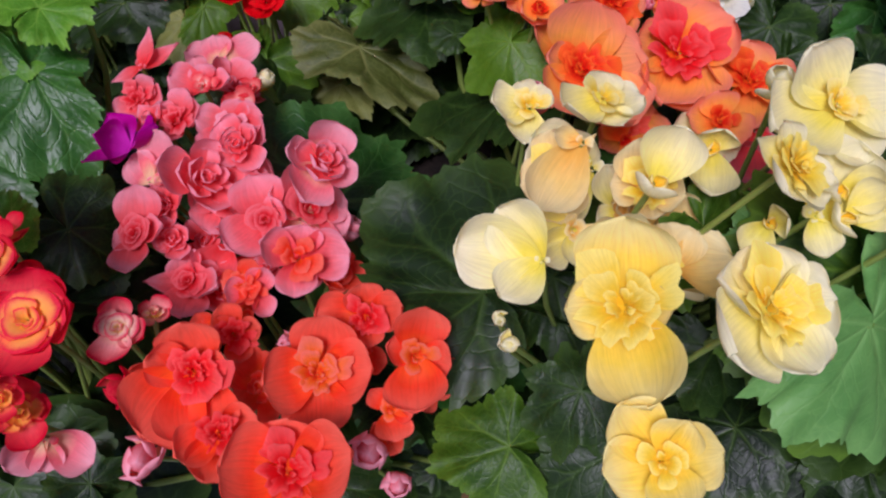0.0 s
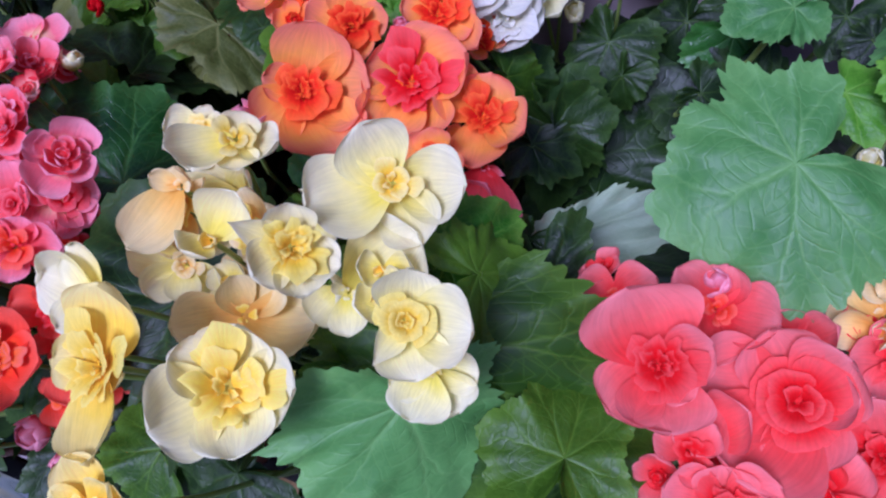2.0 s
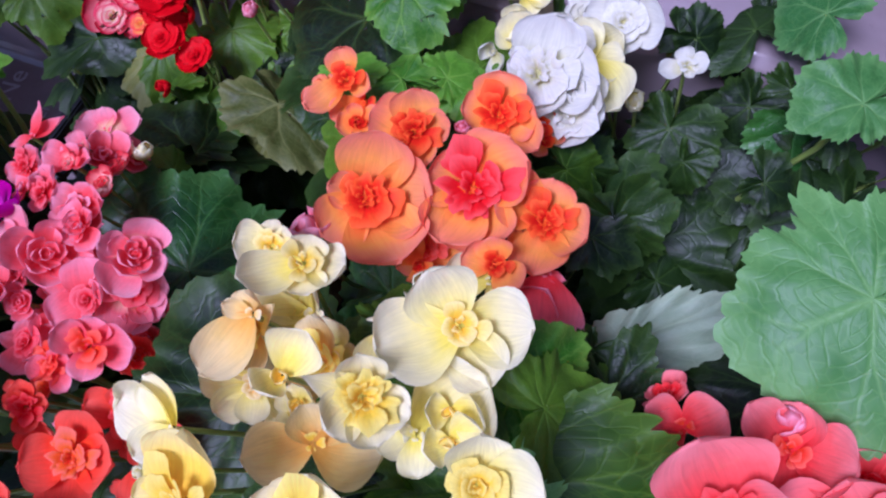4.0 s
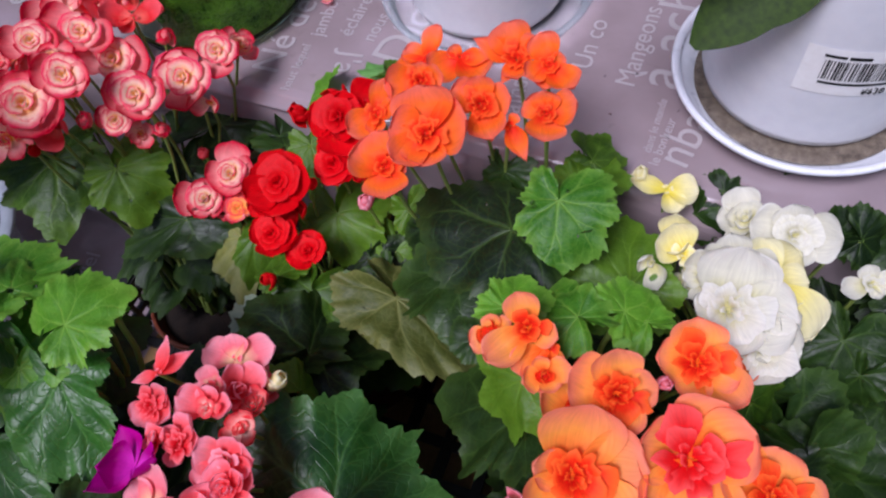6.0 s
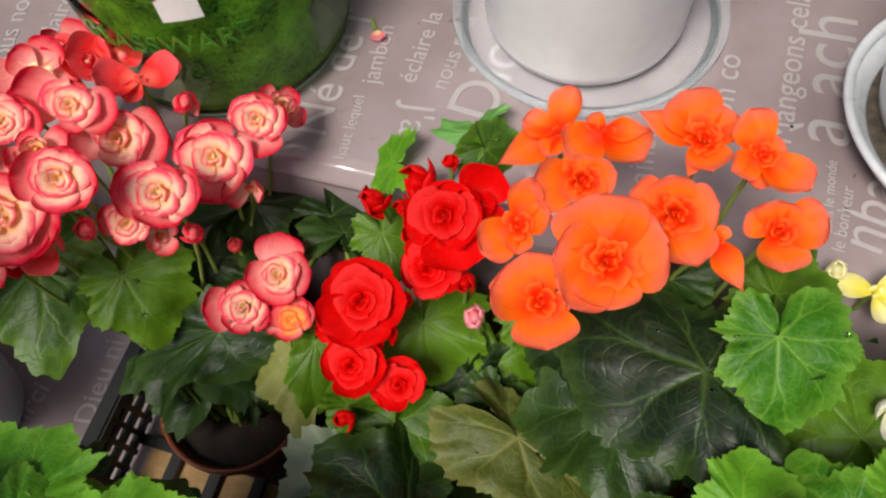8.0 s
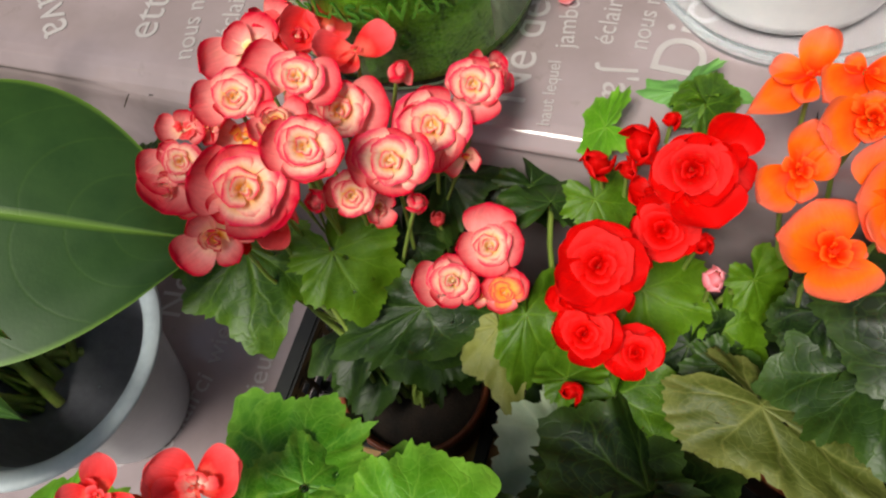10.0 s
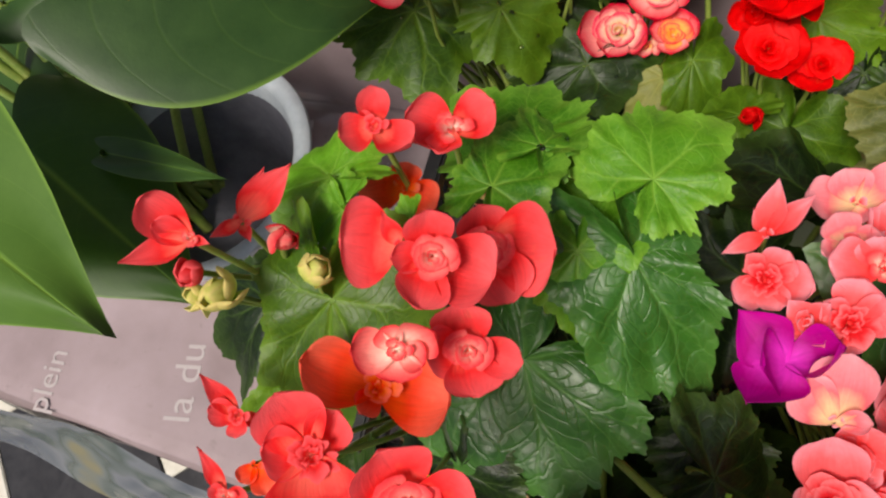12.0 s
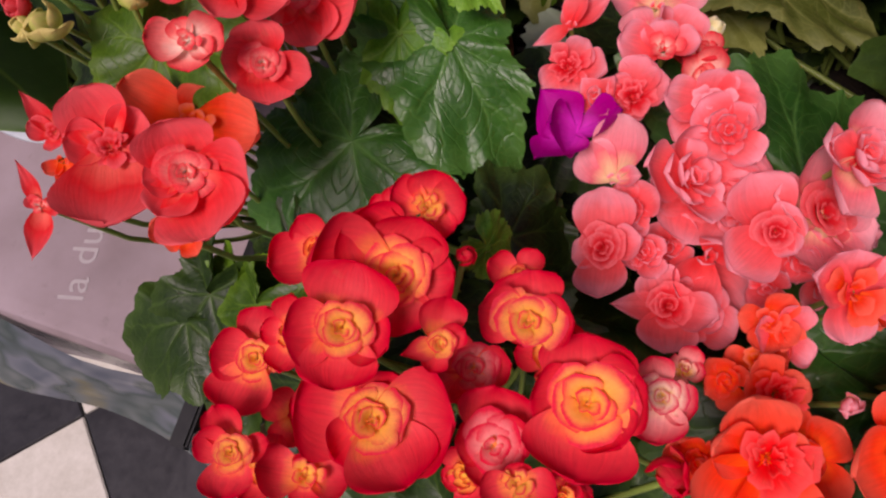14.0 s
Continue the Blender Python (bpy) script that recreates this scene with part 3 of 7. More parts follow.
DROP_MESH = lathe("droplet", [(0.001, 0.0), (0.9, 0.02), (1.0, 0.2), (0.85, 0.5), (0.5, 0.72), (0.001, 0.8)], [glass_material("water", (1, 1, 1), 0.0, 1.33)], 12)


def droplets(leaf, count, seed):
    """Clear drops of water on a leaf's face."""
    r = random.Random(seed)
    k = leaf.matrix_basis.to_scale()[1]
    for i in range(count):
        v = leaf.data.vertices[r.randrange(200, len(leaf.data.vertices) - 200)]
        size = r.uniform(0.0007, 0.0016) / k
        part("droplet", DROP_MESH, leaf, Matrix.Translation(v.co) @ Matrix.Scale(size, 4), "clear water drop")

# ---- the display: a two-step table under a printed vinyl cloth ----
SKEW = -0.17
FLOOR = -0.95


def front_edge(x):
    """Where the lower step ends towards the front."""
    if x > -0.3:
        return 0.115 - 0.15 * (x + 0.3)
    return min(0.222 - 0.22 * (x + 0.6), 0.189 - 0.493 * (x + 0.45))


def cloth_point(x, s):
    """The cloth's section: back to front over the upper step, down its front, over the lower step, down to the front skirt."""
    edge = 0.519 + SKEW * (x + 0.16)
    front = min(front_edge(x), edge - 0.12)
    r = 0.018
    path = [(1.6, 0.0), (edge + 0.3, 0.0), (edge + 0.12, 0.0), (edge + r, 0.0), (edge + 0.6 * r, -0.12 * r), (edge + 0.2 * r, -0.5 * r), (edge, -r), (edge - 0.004, -0.08),
            (edge - 0.008, -0.18), (edge - 0.012, LOW + r), (edge - 0.014, LOW + 0.3 * r), (edge - 0.020, LOW), (edge - 0.1, LOW), (front + 0.02, LOW), (front + 0.006, LOW - 0.003),
            (front, LOW - 0.012), (front - 0.004, LOW - 0.07), (front - 0.008, LOW - 0.16)]
    k = s * (len(path) - 1)
    i = min(int(k), len(path) - 2)
    f = k - i
    y, z = path[i][0] * (1 - f) + path[i + 1][0] * f, path[i][1] * (1 - f) + path[i + 1][1] * f
    return (x, y, z)


rows = []
for i in range(17 * 5 + 1):
    s = i / 85
    row = []
    for j in range(91):
        x = -1.5 + 3.0 * j / 90
        p = Vector(cloth_point(x, s))
        w = 0.0002 * math.sin(9 * x + 4 * p.y) + 0.0002 * noise.noise((p.x * 9, p.y * 9, p.z * 9))
        if -0.25 < p.z < -0.012 or p.z < LOW - 0.015:
            p.y += 0.006 * math.sin(21 * x + 1.7 * math.sin(7 * x))
        else:
            p.z -= abs(w)
        row.append(p)
    rows.append(row)
cloth = new("tablecloth", grid_mesh("tablecloth", rows, [CLOTH]))
tagged(cloth, "glossy taupe vinyl tablecloth printed with white lettering, over a stepped table", "tablecloth")
WOOD = plain_material("painted_board", (0.20, 0.18, 0.17), (0.30, 0.27, 0.25), 0.6)
table = tagged(new("display_table"), "stepped display table hidden under the printed cloth", "table")
table.matrix_basis = Matrix.Translation((0, 0.8, FLOOR))
part("upper_step", slab("upper_step", WOOD, (2.9, 1.0, -FLOOR - 0.012), (0, 0.24, (-FLOOR - 0.012) / 2)), table, pose(0, 0, 0, 0, 0, math.degrees(math.atan(SKEW))))
part("lower_step", slab("lower_step", WOOD, (2.9, 0.42, LOW - FLOOR - 0.012), (0, 0.06, (LOW - FLOOR - 0.012) / 2)), table, pose(0.02, -0.44, 0, 0, 0, math.degrees(math.atan(-0.15))))

# an unseen dark wall, added to keep the sky's reflection off the leaves
SKY_BLOCKER = plain_material("sky_blocker_dark", (0.22, 0.21, 0.19), (0.29, 0.28, 0.26), 0.7, 6.0)
wall = tagged(new("wall_back", slab("wall_back", SKY_BLOCKER, (7.0, 0.2, 4.0), (0, 0, 2.0))), "plain dark unseen wall added behind the display table to block sky reflections", "wall", kind="structure")
wall.matrix_basis = pose(0, 2.05, FLOOR, 0, 0, math.degrees(math.atan(SKEW)))

# floor of dark and pale tiles
TILE_DARK = plain_material("tile_dark", (0.10, 0.10, 0.11), (0.19, 0.19, 0.20), 0.35, 9.0)
TILE_PALE = plain_material("tile_pale", (0.70, 0.69, 0.64), (0.82, 0.81, 0.77), 0.4, 9.0)
GROUT = plain_material("grout", (0.13, 0.13, 0.13), (0.22, 0.22, 0.21), 0.8, 40.0)
floor = tagged(new("floor", slab("floor", GROUT, (400, 400, 0.05), (0, 0, FLOOR - 0.030))), "dark and pale chequered tile floor below the table", "floor", kind="structure")
tile_meshes = [slab("tile", m, (0.296, 0.296, 0.012), (0, 0, 0), 0.002) for m in (TILE_DARK, TILE_PALE)]
for i in range(-7, 5):
    for j in range(-6, 6):
        ob = part("tile", tile_meshes[(i + j) % 2], floor, pose(-1.01, 0.22, 0, 0, 0, 35) @ pose(0.15 + 0.3 * i, -0.15 + 0.3 * j, FLOOR - 0.004))


def lettering(words, x, y, z, length, turn):
    """Printed words on the cloth, from their first letter's foot, as long as given."""
    c = bpy.data.curves.new("text", "FONT")
    c.body, c.extrude, c.align_x = words, 0.00012, "LEFT"
    ob = bpy.data.objects.new("text", c)
    scene.collection.objects.link(ob)
    bpy.context.view_layer.update()
    size = length / max(0.01, ob.dimensions.x)
    me = bpy.data.meshes.new_from_object(ob.evaluated_get(bpy.context.evaluated_depsgraph_get()))
    bpy.data.objects.remove(ob)
    me.materials.clear()
    me.materials.append(PRINT)
    return part("lettering", me, cloth, pose(x, y, z, 0, 0, turn) @ Matrix.Diagonal((size, size, 1, 1)), "pale printed words")


# clear patterned plastic hanging under the cloth's front edge
def sheet_material():
    n = Nodes("patterned_plastic")
    c = n.coords("Object")
    a = n.noise(11.0, 2.0, 0.5, n.add("Mapping", _0=c, _3=(1.0, 1.0, 2.2)))
    colour = n.ramp(a, [(0.34, lin((0.28, 0.31, 0.35))), (0.45, lin((0.36, 0.38, 0.41))), (0.52, lin((0.23, 0.28, 0.27))), (0.58, lin((0.33, 0.36, 0.36))), (0.66, lin((0.40, 0.39, 0.30)))])
    n.set(Base_Color=colour, Roughness=0.18, Specular_IOR_Level=0.5)
    n.bump(n.noise(30.0, 2.0, 0.5, c), 0.3, 0.004)
    return n.mat


rows = []
for i in range(9):
    row = []
    for j in range(60):
        x = -1.2 + 1.6 * j / 59
        front = front_edge(x)
        f = i / 8
        row.append((x - 0.012 * f, front - 0.006 - 0.042 * f + 0.006 * math.sin(26 * x + 3 * f), LOW - 0.004 - 0.072 * f))
    rows.append(row)
tagged(new("plastic_sheet", grid_mesh("plastic_sheet", rows, [sheet_material()])), "crumpled patterned clear plastic hanging below the tablecloth edge", "plastic sheet")

# black lattice crate
crate = tagged(new("crate"), "black plastic lattice nursery crate holding the begonia pots", "crate")
crate.matrix_basis = pose(-0.062, 0.280, LOW + 0.001, 0, 0, -9)
cw, cd, chh = 0.310, 0.192, 0.070
for sx in (-1, 1):
    part("rim", slab("rim", PLASTIC_BLACK, (0.014, 2 * cd + 0.014, 0.012), (0, 0, 0), 0.002), crate, pose(sx * cw, 0, chh))
for sy in (-1, 1):
    part("rim", slab("rim", PLASTIC_BLACK, (2 * cw - 0.016, 0.014, 0.012), (0, 0, 0), 0.002), crate, pose(0, sy * cd, chh))
wall_bar_y, wall_bar_x = slab("bar", PLASTIC_BLACK, (0.005, 2 * cd, 0.006)), slab("bar", PLASTIC_BLACK, (2 * cw, 0.005, 0.006))
post = slab("post", PLASTIC_BLACK, (0.0045, 0.0045, chh - 0.01))
for sx in (-1, 1):
    for z in (0.012, 0.032, 0.050):
        part("bar", wall_bar_y, crate, pose(sx * cw, 0, z))
    for k in range(28):
        part("post", post, crate, pose(sx * cw, -cd + 2 * cd * (k + 0.5) / 28, chh / 2))
for sy in (-1, 1):
    for z in (0.012, 0.032, 0.050):
        part("bar", wall_bar_x, crate, pose(0, sy * cd, z))
    for k in range(44):
        part("post", post, crate, pose(-cw + 2 * cw * (k + 0.5) / 44, sy * cd, chh / 2))
floor_y, floor_x = slab("floor_bar", PLASTIC_BLACK, (0.009, 2 * cd, 0.008)), slab("floor_bar", PLASTIC_BLACK, (2 * cw, 0.009, 0.006))
for k in range(1, 17):
    part("floor_bar", floor_y, crate, pose(-cw + 2 * cw * k / 17, 0, 0.004))
for k in range(1, 11):
    part("floor_bar", floor_x, crate, pose(0, -cd + 2 * cd * k / 11, 0.0035))


CARD = plain_material("brown_cardboard", (0.50, 0.38, 0.22), (0.66, 0.52, 0.33), 0.6, 30.0)
card = tagged(new("cardboard_sheet", slab("cardboard_sheet", CARD, (2 * cw - 0.02, 2 * cd - 0.02, 0.0012), (0, 0, 0))), "brown cardboard sheet lying under the lattice crate", "cardboard")
card.matrix_basis = pose(-0.062, 0.280, LOW + 0.0006, 0, 0, -9)
crate.location.z += 0.0008

# ---- pots, saucers and the jar on the upper step ----
def white_pot(x, y, r, h, z):
    ob = tagged(new("flower_pot"), "glossy white cylindrical ceramic flower pot standing in a saucer", "flower pot")
    ob.matrix_basis = pose(x, y, z)
    part("body", lathe("body", [(0.001, 0.0), (r - 0.008, 0.0), (r - 0.002, 0.003), (r, 0.010), (r * 1.035, h - 0.004), (r * 1.04, h), (r * 1.0, h), (r * 0.99, h - 0.004), (r * 0.94, 0.012), (0.001, 0.012)], [CERAMIC], 96), ob)
    part("soil", lathe("soil", [(0.001, 0.0), (r * 0.985, 0.0)], [SOIL], 48), ob, pose(0, 0, h - 0.018), "dark potting soil")
    return ob


def saucer(x, y, r, z, mat, label, h=0.018):
    ob = tagged(new("saucer"), label, "saucer")
    ob.matrix_basis = pose(x, y, z)
    part("dish", lathe("dish", [(0.001, 0.0), (r * 0.80, 0.0), (r * 0.86, 0.002), (r * 0.955, h - 0.0040), (r * 0.925, h - 0.0040), (r * 0.84, 0.006), (r * 0.80, 0.004), (0.001, 0.004)], [mat], 96), ob)
    part("rim", lathe("rim", [(r * 0.925, h - 0.0035), (r * 0.958, h - 0.0035), (r * 0.99, h - 0.001), (r, h), (r * 0.995, h + 0.002), (r * 0.975, h + 0.0026), (r * 0.935, h + 0.001), (r * 0.925, h - 0.0035)], [mat], 96), ob)
    return ob


saucer(0.192, 0.574, 0.0855, 0.001, SAUCER_WHITE, "round white plastic saucer with wet sandy dirt inside")
wet = new("sand", lathe("sand", [(0.001, 0.0), (0.066, 0.0), (0.069, -0.001)], [GRAVEL], 64))
wet.matrix_basis = pose(0.192, 0.574, 0.0085)
tagged(wet, "wet sandy grit lying in the white saucer", "sand")
white_pot(0.192, 0.580, 0.0660, 0.125, 0.0095)
glass_saucer = saucer(-0.028, 0.638, 0.080, 0.001, GLASS, "round clear glass saucer under a white pot", 0.020)
for piece in glass_saucer.children:
    piece.visible_shadow = False
white_pot(-0.030, 0.645, 0.0590, 0.13, 0.0065)

jar = tagged(new("glass_jar"), "green-tinted embossed glass jar with greenery inside", "jar")
jar.matrix_basis = pose(-0.246, 0.626, 0.002)
jr = 0.076
part("glass", lathe("glass", [(0.001, 0.0), (jr - 0.012, 0.0), (jr - 0.003, 0.004), (jr, 0.014), (jr, 0.10), (jr - 0.004, 0.115), (jr - 0.018, 0.130), (jr - 0.020, 0.150),
                              (jr - 0.024, 0.150), (jr - 0.022, 0.130), (jr - 0.008, 0.113), (jr - 0.004, 0.10), (jr - 0.004, 0.014), (0.001, 0.006)], [GLASS_GREEN], 72), jar, label="embossed green glass")
MOSS = plain_material("green_filling", (0.05, 0.25, 0.05), (0.62, 0.76, 0.28), 0.3, 55.0, bump=0.9, dist=0.006)
part("filling", lathe("filling", [(0.001, 0.0035), (jr - 0.0135, 0.0035), (jr - 0.006, 0.0075), (jr - 0.0048, 0.016), (jr - 0.0048, 0.098), (jr - 0.010, 0.111), (jr - 0.024, 0.127), (0.001, 0.129)], [MOSS], 64), jar, label="mottled green filling")


def embossed(words, radius, z, size, centre):
    """Raised glass letters bent round the jar."""
    crv = bpy.data.curves.new("text", "FONT")
    crv.body, crv.size, crv.extrude, crv.align_x = words, size, 0.0007, "CENTER"
    ob = bpy.data.objects.new("text", crv)
    scene.collection.objects.link(ob)
    bpy.context.view_layer.update()
    me = bpy.data.meshes.new_from_object(ob.evaluated_get(bpy.context.evaluated_depsgraph_get()))
    bpy.data.objects.remove(ob)
    for vert in me.vertices:
        ang = centre + vert.co.x / radius
        reach = radius + vert.co.z
        vert.co = (reach * math.cos(ang), reach * math.sin(ang), z + vert.co.y)
    me.materials.clear()
    me.materials.append(EMBOSS)
    part("lettering", me, jar, label="raised glass letters")


EMBOSS = plain_material("green_glass_relief", (0.12, 0.34, 0.10), (0.34, 0.52, 0.18), 0.12, 60.0)
embossed("GLASSWARE", jr, 0.060, 0.017, math.radians(-88))
embossed("1876", jr, 0.040, 0.014, math.radians(-88))
bead = lathe("knob", [(0.001, 0.0016), (0.0020, 0.0013), (0.0032, 0.0004), (0.0036, -0.0004)], [EMBOSS], 14)
for k in range(44):
    ang = 2 * math.pi * k / 44
    for z in (0.098,):
        part("knob", bead, jar, Matrix.Translation((jr * math.cos(ang), jr * math.sin(ang), z)) @ Matrix.Rotation(ang, 4, "Z") @ Matrix.Rotation(math.pi / 2, 4, "Y"))
tag_rows = [[((jr + 0.0009) * math.cos(math.radians(-82 + 3 * k)), (jr + 0.0009) * math.sin(math.radians(-82 + 3 * k)), z) for k in range(6)] for z in (0.082, 0.097)]
part("tag", grid_mesh("tag", tag_rows, [LABEL]), jar, label="small white paper tag")

# grey pot with a large-leaved plant
leafy = tagged(new("foliage_plant"), "broad dark-leaved foliage plant in a pale grey plastic pot", "potted plant")
GX, GY = -0.515, 0.418
leafy.matrix_basis = pose(GX, GY, LOW + 0.001)
gr, gh = 0.096, 0.145
part("pot", lathe("pot", [(0.001, 0.0), (gr - 0.050, 0.0), (gr - 0.046, 0.004), (gr - 0.014, gh - 0.010), (gr - 0.002, gh - 0.004), (gr, gh), (gr - 0.001, gh + 0.003), (gr - 0.012, gh + 0.002), (gr - 0.016, gh - 0.004), (gr - 0.052, 0.008), (0.001, 0.008)], [GREY_PLASTIC], 72), leafy, label="pale grey plastic pot")
part("liner", lathe("liner", [(gr - 0.013, gh - 0.004), (gr - 0.021, gh - 0.02), (gr - 0.038, 0.06), (0.001, 0.06)], [GREY_INNER], 64), leafy, label="dark grey pot liner")


def broad_material(name, deep, light):
    n = Nodes(name)
    uv = n.add("SeparateXYZ", _0=n.coords("UV"))
    side = n.maths("ABSOLUTE", n.maths("SUBTRACT", uv.outputs[0], 0.5))
    rib = n.maths("MAXIMUM", n.maths("SUBTRACT", 1.0, n.maths("MULTIPLY", side, 42.0)), 0.0)
    run = n.maths("FRACT", n.maths("SUBTRACT", n.maths("MULTIPLY", uv.outputs[1], 6.0), n.maths("MULTIPLY", side, 5.0)))
    lateral = n.maths("MAXIMUM", n.maths("SUBTRACT", 1.0, n.maths("MULTIPLY", n.maths("ABSOLUTE", n.maths("SUBTRACT", run, 0.5)), 22.0)), 0.0)
    rim = n.ramp(side, [(0.478, (0, 0, 0, 1)), (0.5, (1, 1, 1, 1))])
    c = n.coords("Object")
    patch, fine = n.noise(4.0, 6.0, 0.7, c), n.noise(70.0, 2.0, 0.6, c)
    rnd = n.add("ObjectInfo")
    f = n.maths("ADD", n.maths("MULTIPLY", patch, 0.6), n.maths("MULTIPLY", rnd.outputs["Random"], 0.4))
    colour = n.mix(n.ramp(f, [(0.25, (0, 0, 0, 1)), (0.8, (1, 1, 1, 1))]), lin(deep), lin(light))
    line = n.maths("MAXIMUM", n.maths("MULTIPLY", rib, 0.6), n.maths("MULTIPLY", lateral, 0.05))
    line = n.maths("MAXIMUM", line, n.maths("MULTIPLY", rim, 0.6))
    colour = n.mix(line, colour, lin((0.46, 0.60, 0.22)))
    n.set(Base_Color=colour, Roughness=n.maths("MULTIPLY_ADD", patch, 0.24, 0.30), Specular_IOR_Level=0.28)
    n.bump(n.maths("SUBTRACT", n.maths("MULTIPLY", fine, 0.1), n.maths("ADD", rib, n.maths("MULTIPLY", lateral, 0.06))), 0.3, 0.002)
    return n.thin(colour, 0.15).mat


BROAD = broad_material("leaf_broad", (0.11, 0.21, 0.09), (0.22, 0.34, 0.14))
# lighter copy of BROAD: offsets shade and stands for sky sheen by colour
BROAD_LIGHTENED = broad_material("leaf_broad_lightened", (0.22, 0.35, 0.12), (0.34, 0.47, 0.19))


def broad_leaf(at, tip, normal, wide, seed, lobes=0.36, mat=BROAD, bow=(-0.02, 0.0, -0.03)):
    """A smooth leaf, heart-shaped at its stalk, with a drawn-out tip."""
    r = random.Random(seed)
    at, tip, z = Vector(at), Vector(tip), Vector(normal)
    y = tip - at
    size = y.length
    y.normalize()
    z = (z - y * z.dot(y)).normalized()
    x = y.cross(z)
    rows, uvs = [], []
    for i in range(29):
        s = i / 28
        w = 0.5 * wide * math.sin(math.pi * (0.30 + 0.70 * s)) ** 1.12 * (1 - 0.25 * max(0, s - 0.75) * 2)
        row, uv = [], []
        for j in range(19):
            u = 2 * j / 18 - 1
            yy = s - lobes * abs(u) ** 0.9 * (1.6 - 1.0 * abs(u) ** 3) * (1 - s) ** 1.6
            zz = 0.12 * s * (1 - s) + 0.05 * abs(u) * w - 0.14 * u * u * w + 0.018 * math.sin(6 * s + 3 * u + seed)
            row.append((w * u, yy, zz))
            uv.append((0.5 + 0.5 * u, s))
        rows.append(row)
        uvs.append(uv)
    m = Matrix.Translation(at) @ Matrix((x, y, z)).transposed().to_4x4() @ Matrix.Scale(size, 4)
    ob = part("leaf", grid_mesh("leaf", rows, [mat], uvs), leafy, Matrix.Translation((-GX, -GY, -LOW - 0.001)) @ m)
    inv = m.inverted()
    root = Vector((GX - 0.04 + r.uniform(-0.015, 0.015), GY + r.uniform(-0.02, 0.03), LOW + 0.06))
    pts = [root.lerp(at, k / 8) + Vector(bow) * math.sin(math.pi * k / 8) for k in range(9)]
    part("stalk", tube("stalk", [inv @ p for p in pts], 0.0042 / size, 0.0026 / size, STEM), ob)
    return ob



# ---- the begonias ----
ye = Plant(0.12, 0.2, "yellow-flowered begonia with cream petals among broad green leaves")
ye.bloom((0.046, 0.239, 0.091), (0.06, -0.20, 0.98), "cream", "yellow", "heart", 8.6, [(102, 16.5, 1.2), (174, 17.4, 0.95), (302, 10.6, 1.0), (24, 12.0, 1.0)])
ye.bloom((0.071, 0.226, 0.111), (0.24, -0.04, 0.97), "cream", "yellow", "heart", 8.6, [(1, 12.0, 1.2), (273, 16.6, 1.2), (129, 26.8, 0.7), (211, 14.3, 1.1)])
ye.bloom((0.055, 0.199, 0.099), (-0.37, -0.50, 0.78), "peach", "gold", "ruffle", 9.7, [(95, 14.3, 1.1), (350, 16.5, 1.0), (303, 20.5, 0.55), (179, 19.8, 1.0)])
ye.bloom((0.088, 0.193, 0.101), (-0.31, -0.50, 0.81), "peach", "gold", "ruffle", 9.6, [(76, 13.7, 1.1), (5, 18.3, 1.1), (248, 13.8, 1.0), (182, 11.6, 1)])
ye.bloom((0.071, 0.214, 0.084), (-0.01, -0.35, 0.94), "cream", "cream", "none", 4.6, [(120, 29.5, 1.15), (69, 26.5, 0.9)])
ye.bloom((0.119, 0.173, 0.144), (0.51, -0.24, 0.82), "cream", "gold", "ruffle", 10.7, [(88, 20.1, 0.6), (217, 15.7, 1.1), (268, 15.6, 0.9), (25, 13.5, 1.15), (145, 15.3, 1.0)])
ye.bloom((0.142, 0.204, 0.137), (0.27, -0.31, 0.91), "cream", "yellow", "heart", 8.8, [(46, 21.9, 1.15), (282, 24.0, 1.0), (126, 28.3, 1.0), (229, 22.0, 0.95)])
ye.bloom((0.134, 0.169, 0.122), (0.08, -0.48, 0.88), "cream", "cream", "none", 3.3, [(320, 30.1, 1.0), (199, 13.6, 0.9), (63, 5.9, 0.7)])
ye.bloom((0.160, 0.154, 0.152), (0.24, -0.24, 0.94), "cream", "gold", "rose", 7.9, [(16, 15.0, 1.2), (280, 19.2, 1.1), (158, 15.1, 0.6), (208, 16.7, 1.2)])
ye.bloom((0.169, 0.145, 0.139), (0.17, -0.53, 0.83), "cream", "yellow", "none", 3.2, [(127, 13.1, 0.9), (283, 13.6, 0.9), (173, 15.0, 1.2), (223, 15.0, 1.1)])
ye.bloom((0.046, 0.154, 0.112), (-0.28, -0.43, 0.86), "cream", "cream", "none", 2.2, [(34, 22.3, 1.0), (132, 18.2, 0.9), (71, 29.0, 0.8)])
ye.bloom((0.067, 0.129, 0.130), (-0.40, -0.37, 0.84), "yellow", "gold", "ruffle", 14.1, [(348, 26.0, 1.05), (185, 28.9, 0.9), (81, 16.6, 0.95), (265, 14.2, 0.85)])
ye.bloom((0.109, 0.130, 0.131), (0.33, -0.14, 0.93), "cream", "gold", "ruffle", 14.2, [(131, 24.5, 1.1), (209, 21.1, 1.1), (283, 19.8, 1.15), (3, 19.2, 1.15), (81, 19.8, 0.85)])
ye.bloom((0.093, 0.162, 0.099), (0.29, -0.06, 0.96), "peach", "gold", "none", 5.3, [(121, 25.8, 0.85), (46, 14.9, 1.0), (272, 26.0, 1.1), (334, 17.2, 1.0)])
ye.bloom((0.077, 0.088, 0.119), (-0.25, -0.38, 0.89), "yellow", "gold", "heart", 6.8, [(38, 19.5, 0.9), (279, 15.7, 1.15), (192, 13.0, 1.1), (99, 16.6, 1.1), (330, 13.6, 1.0)])
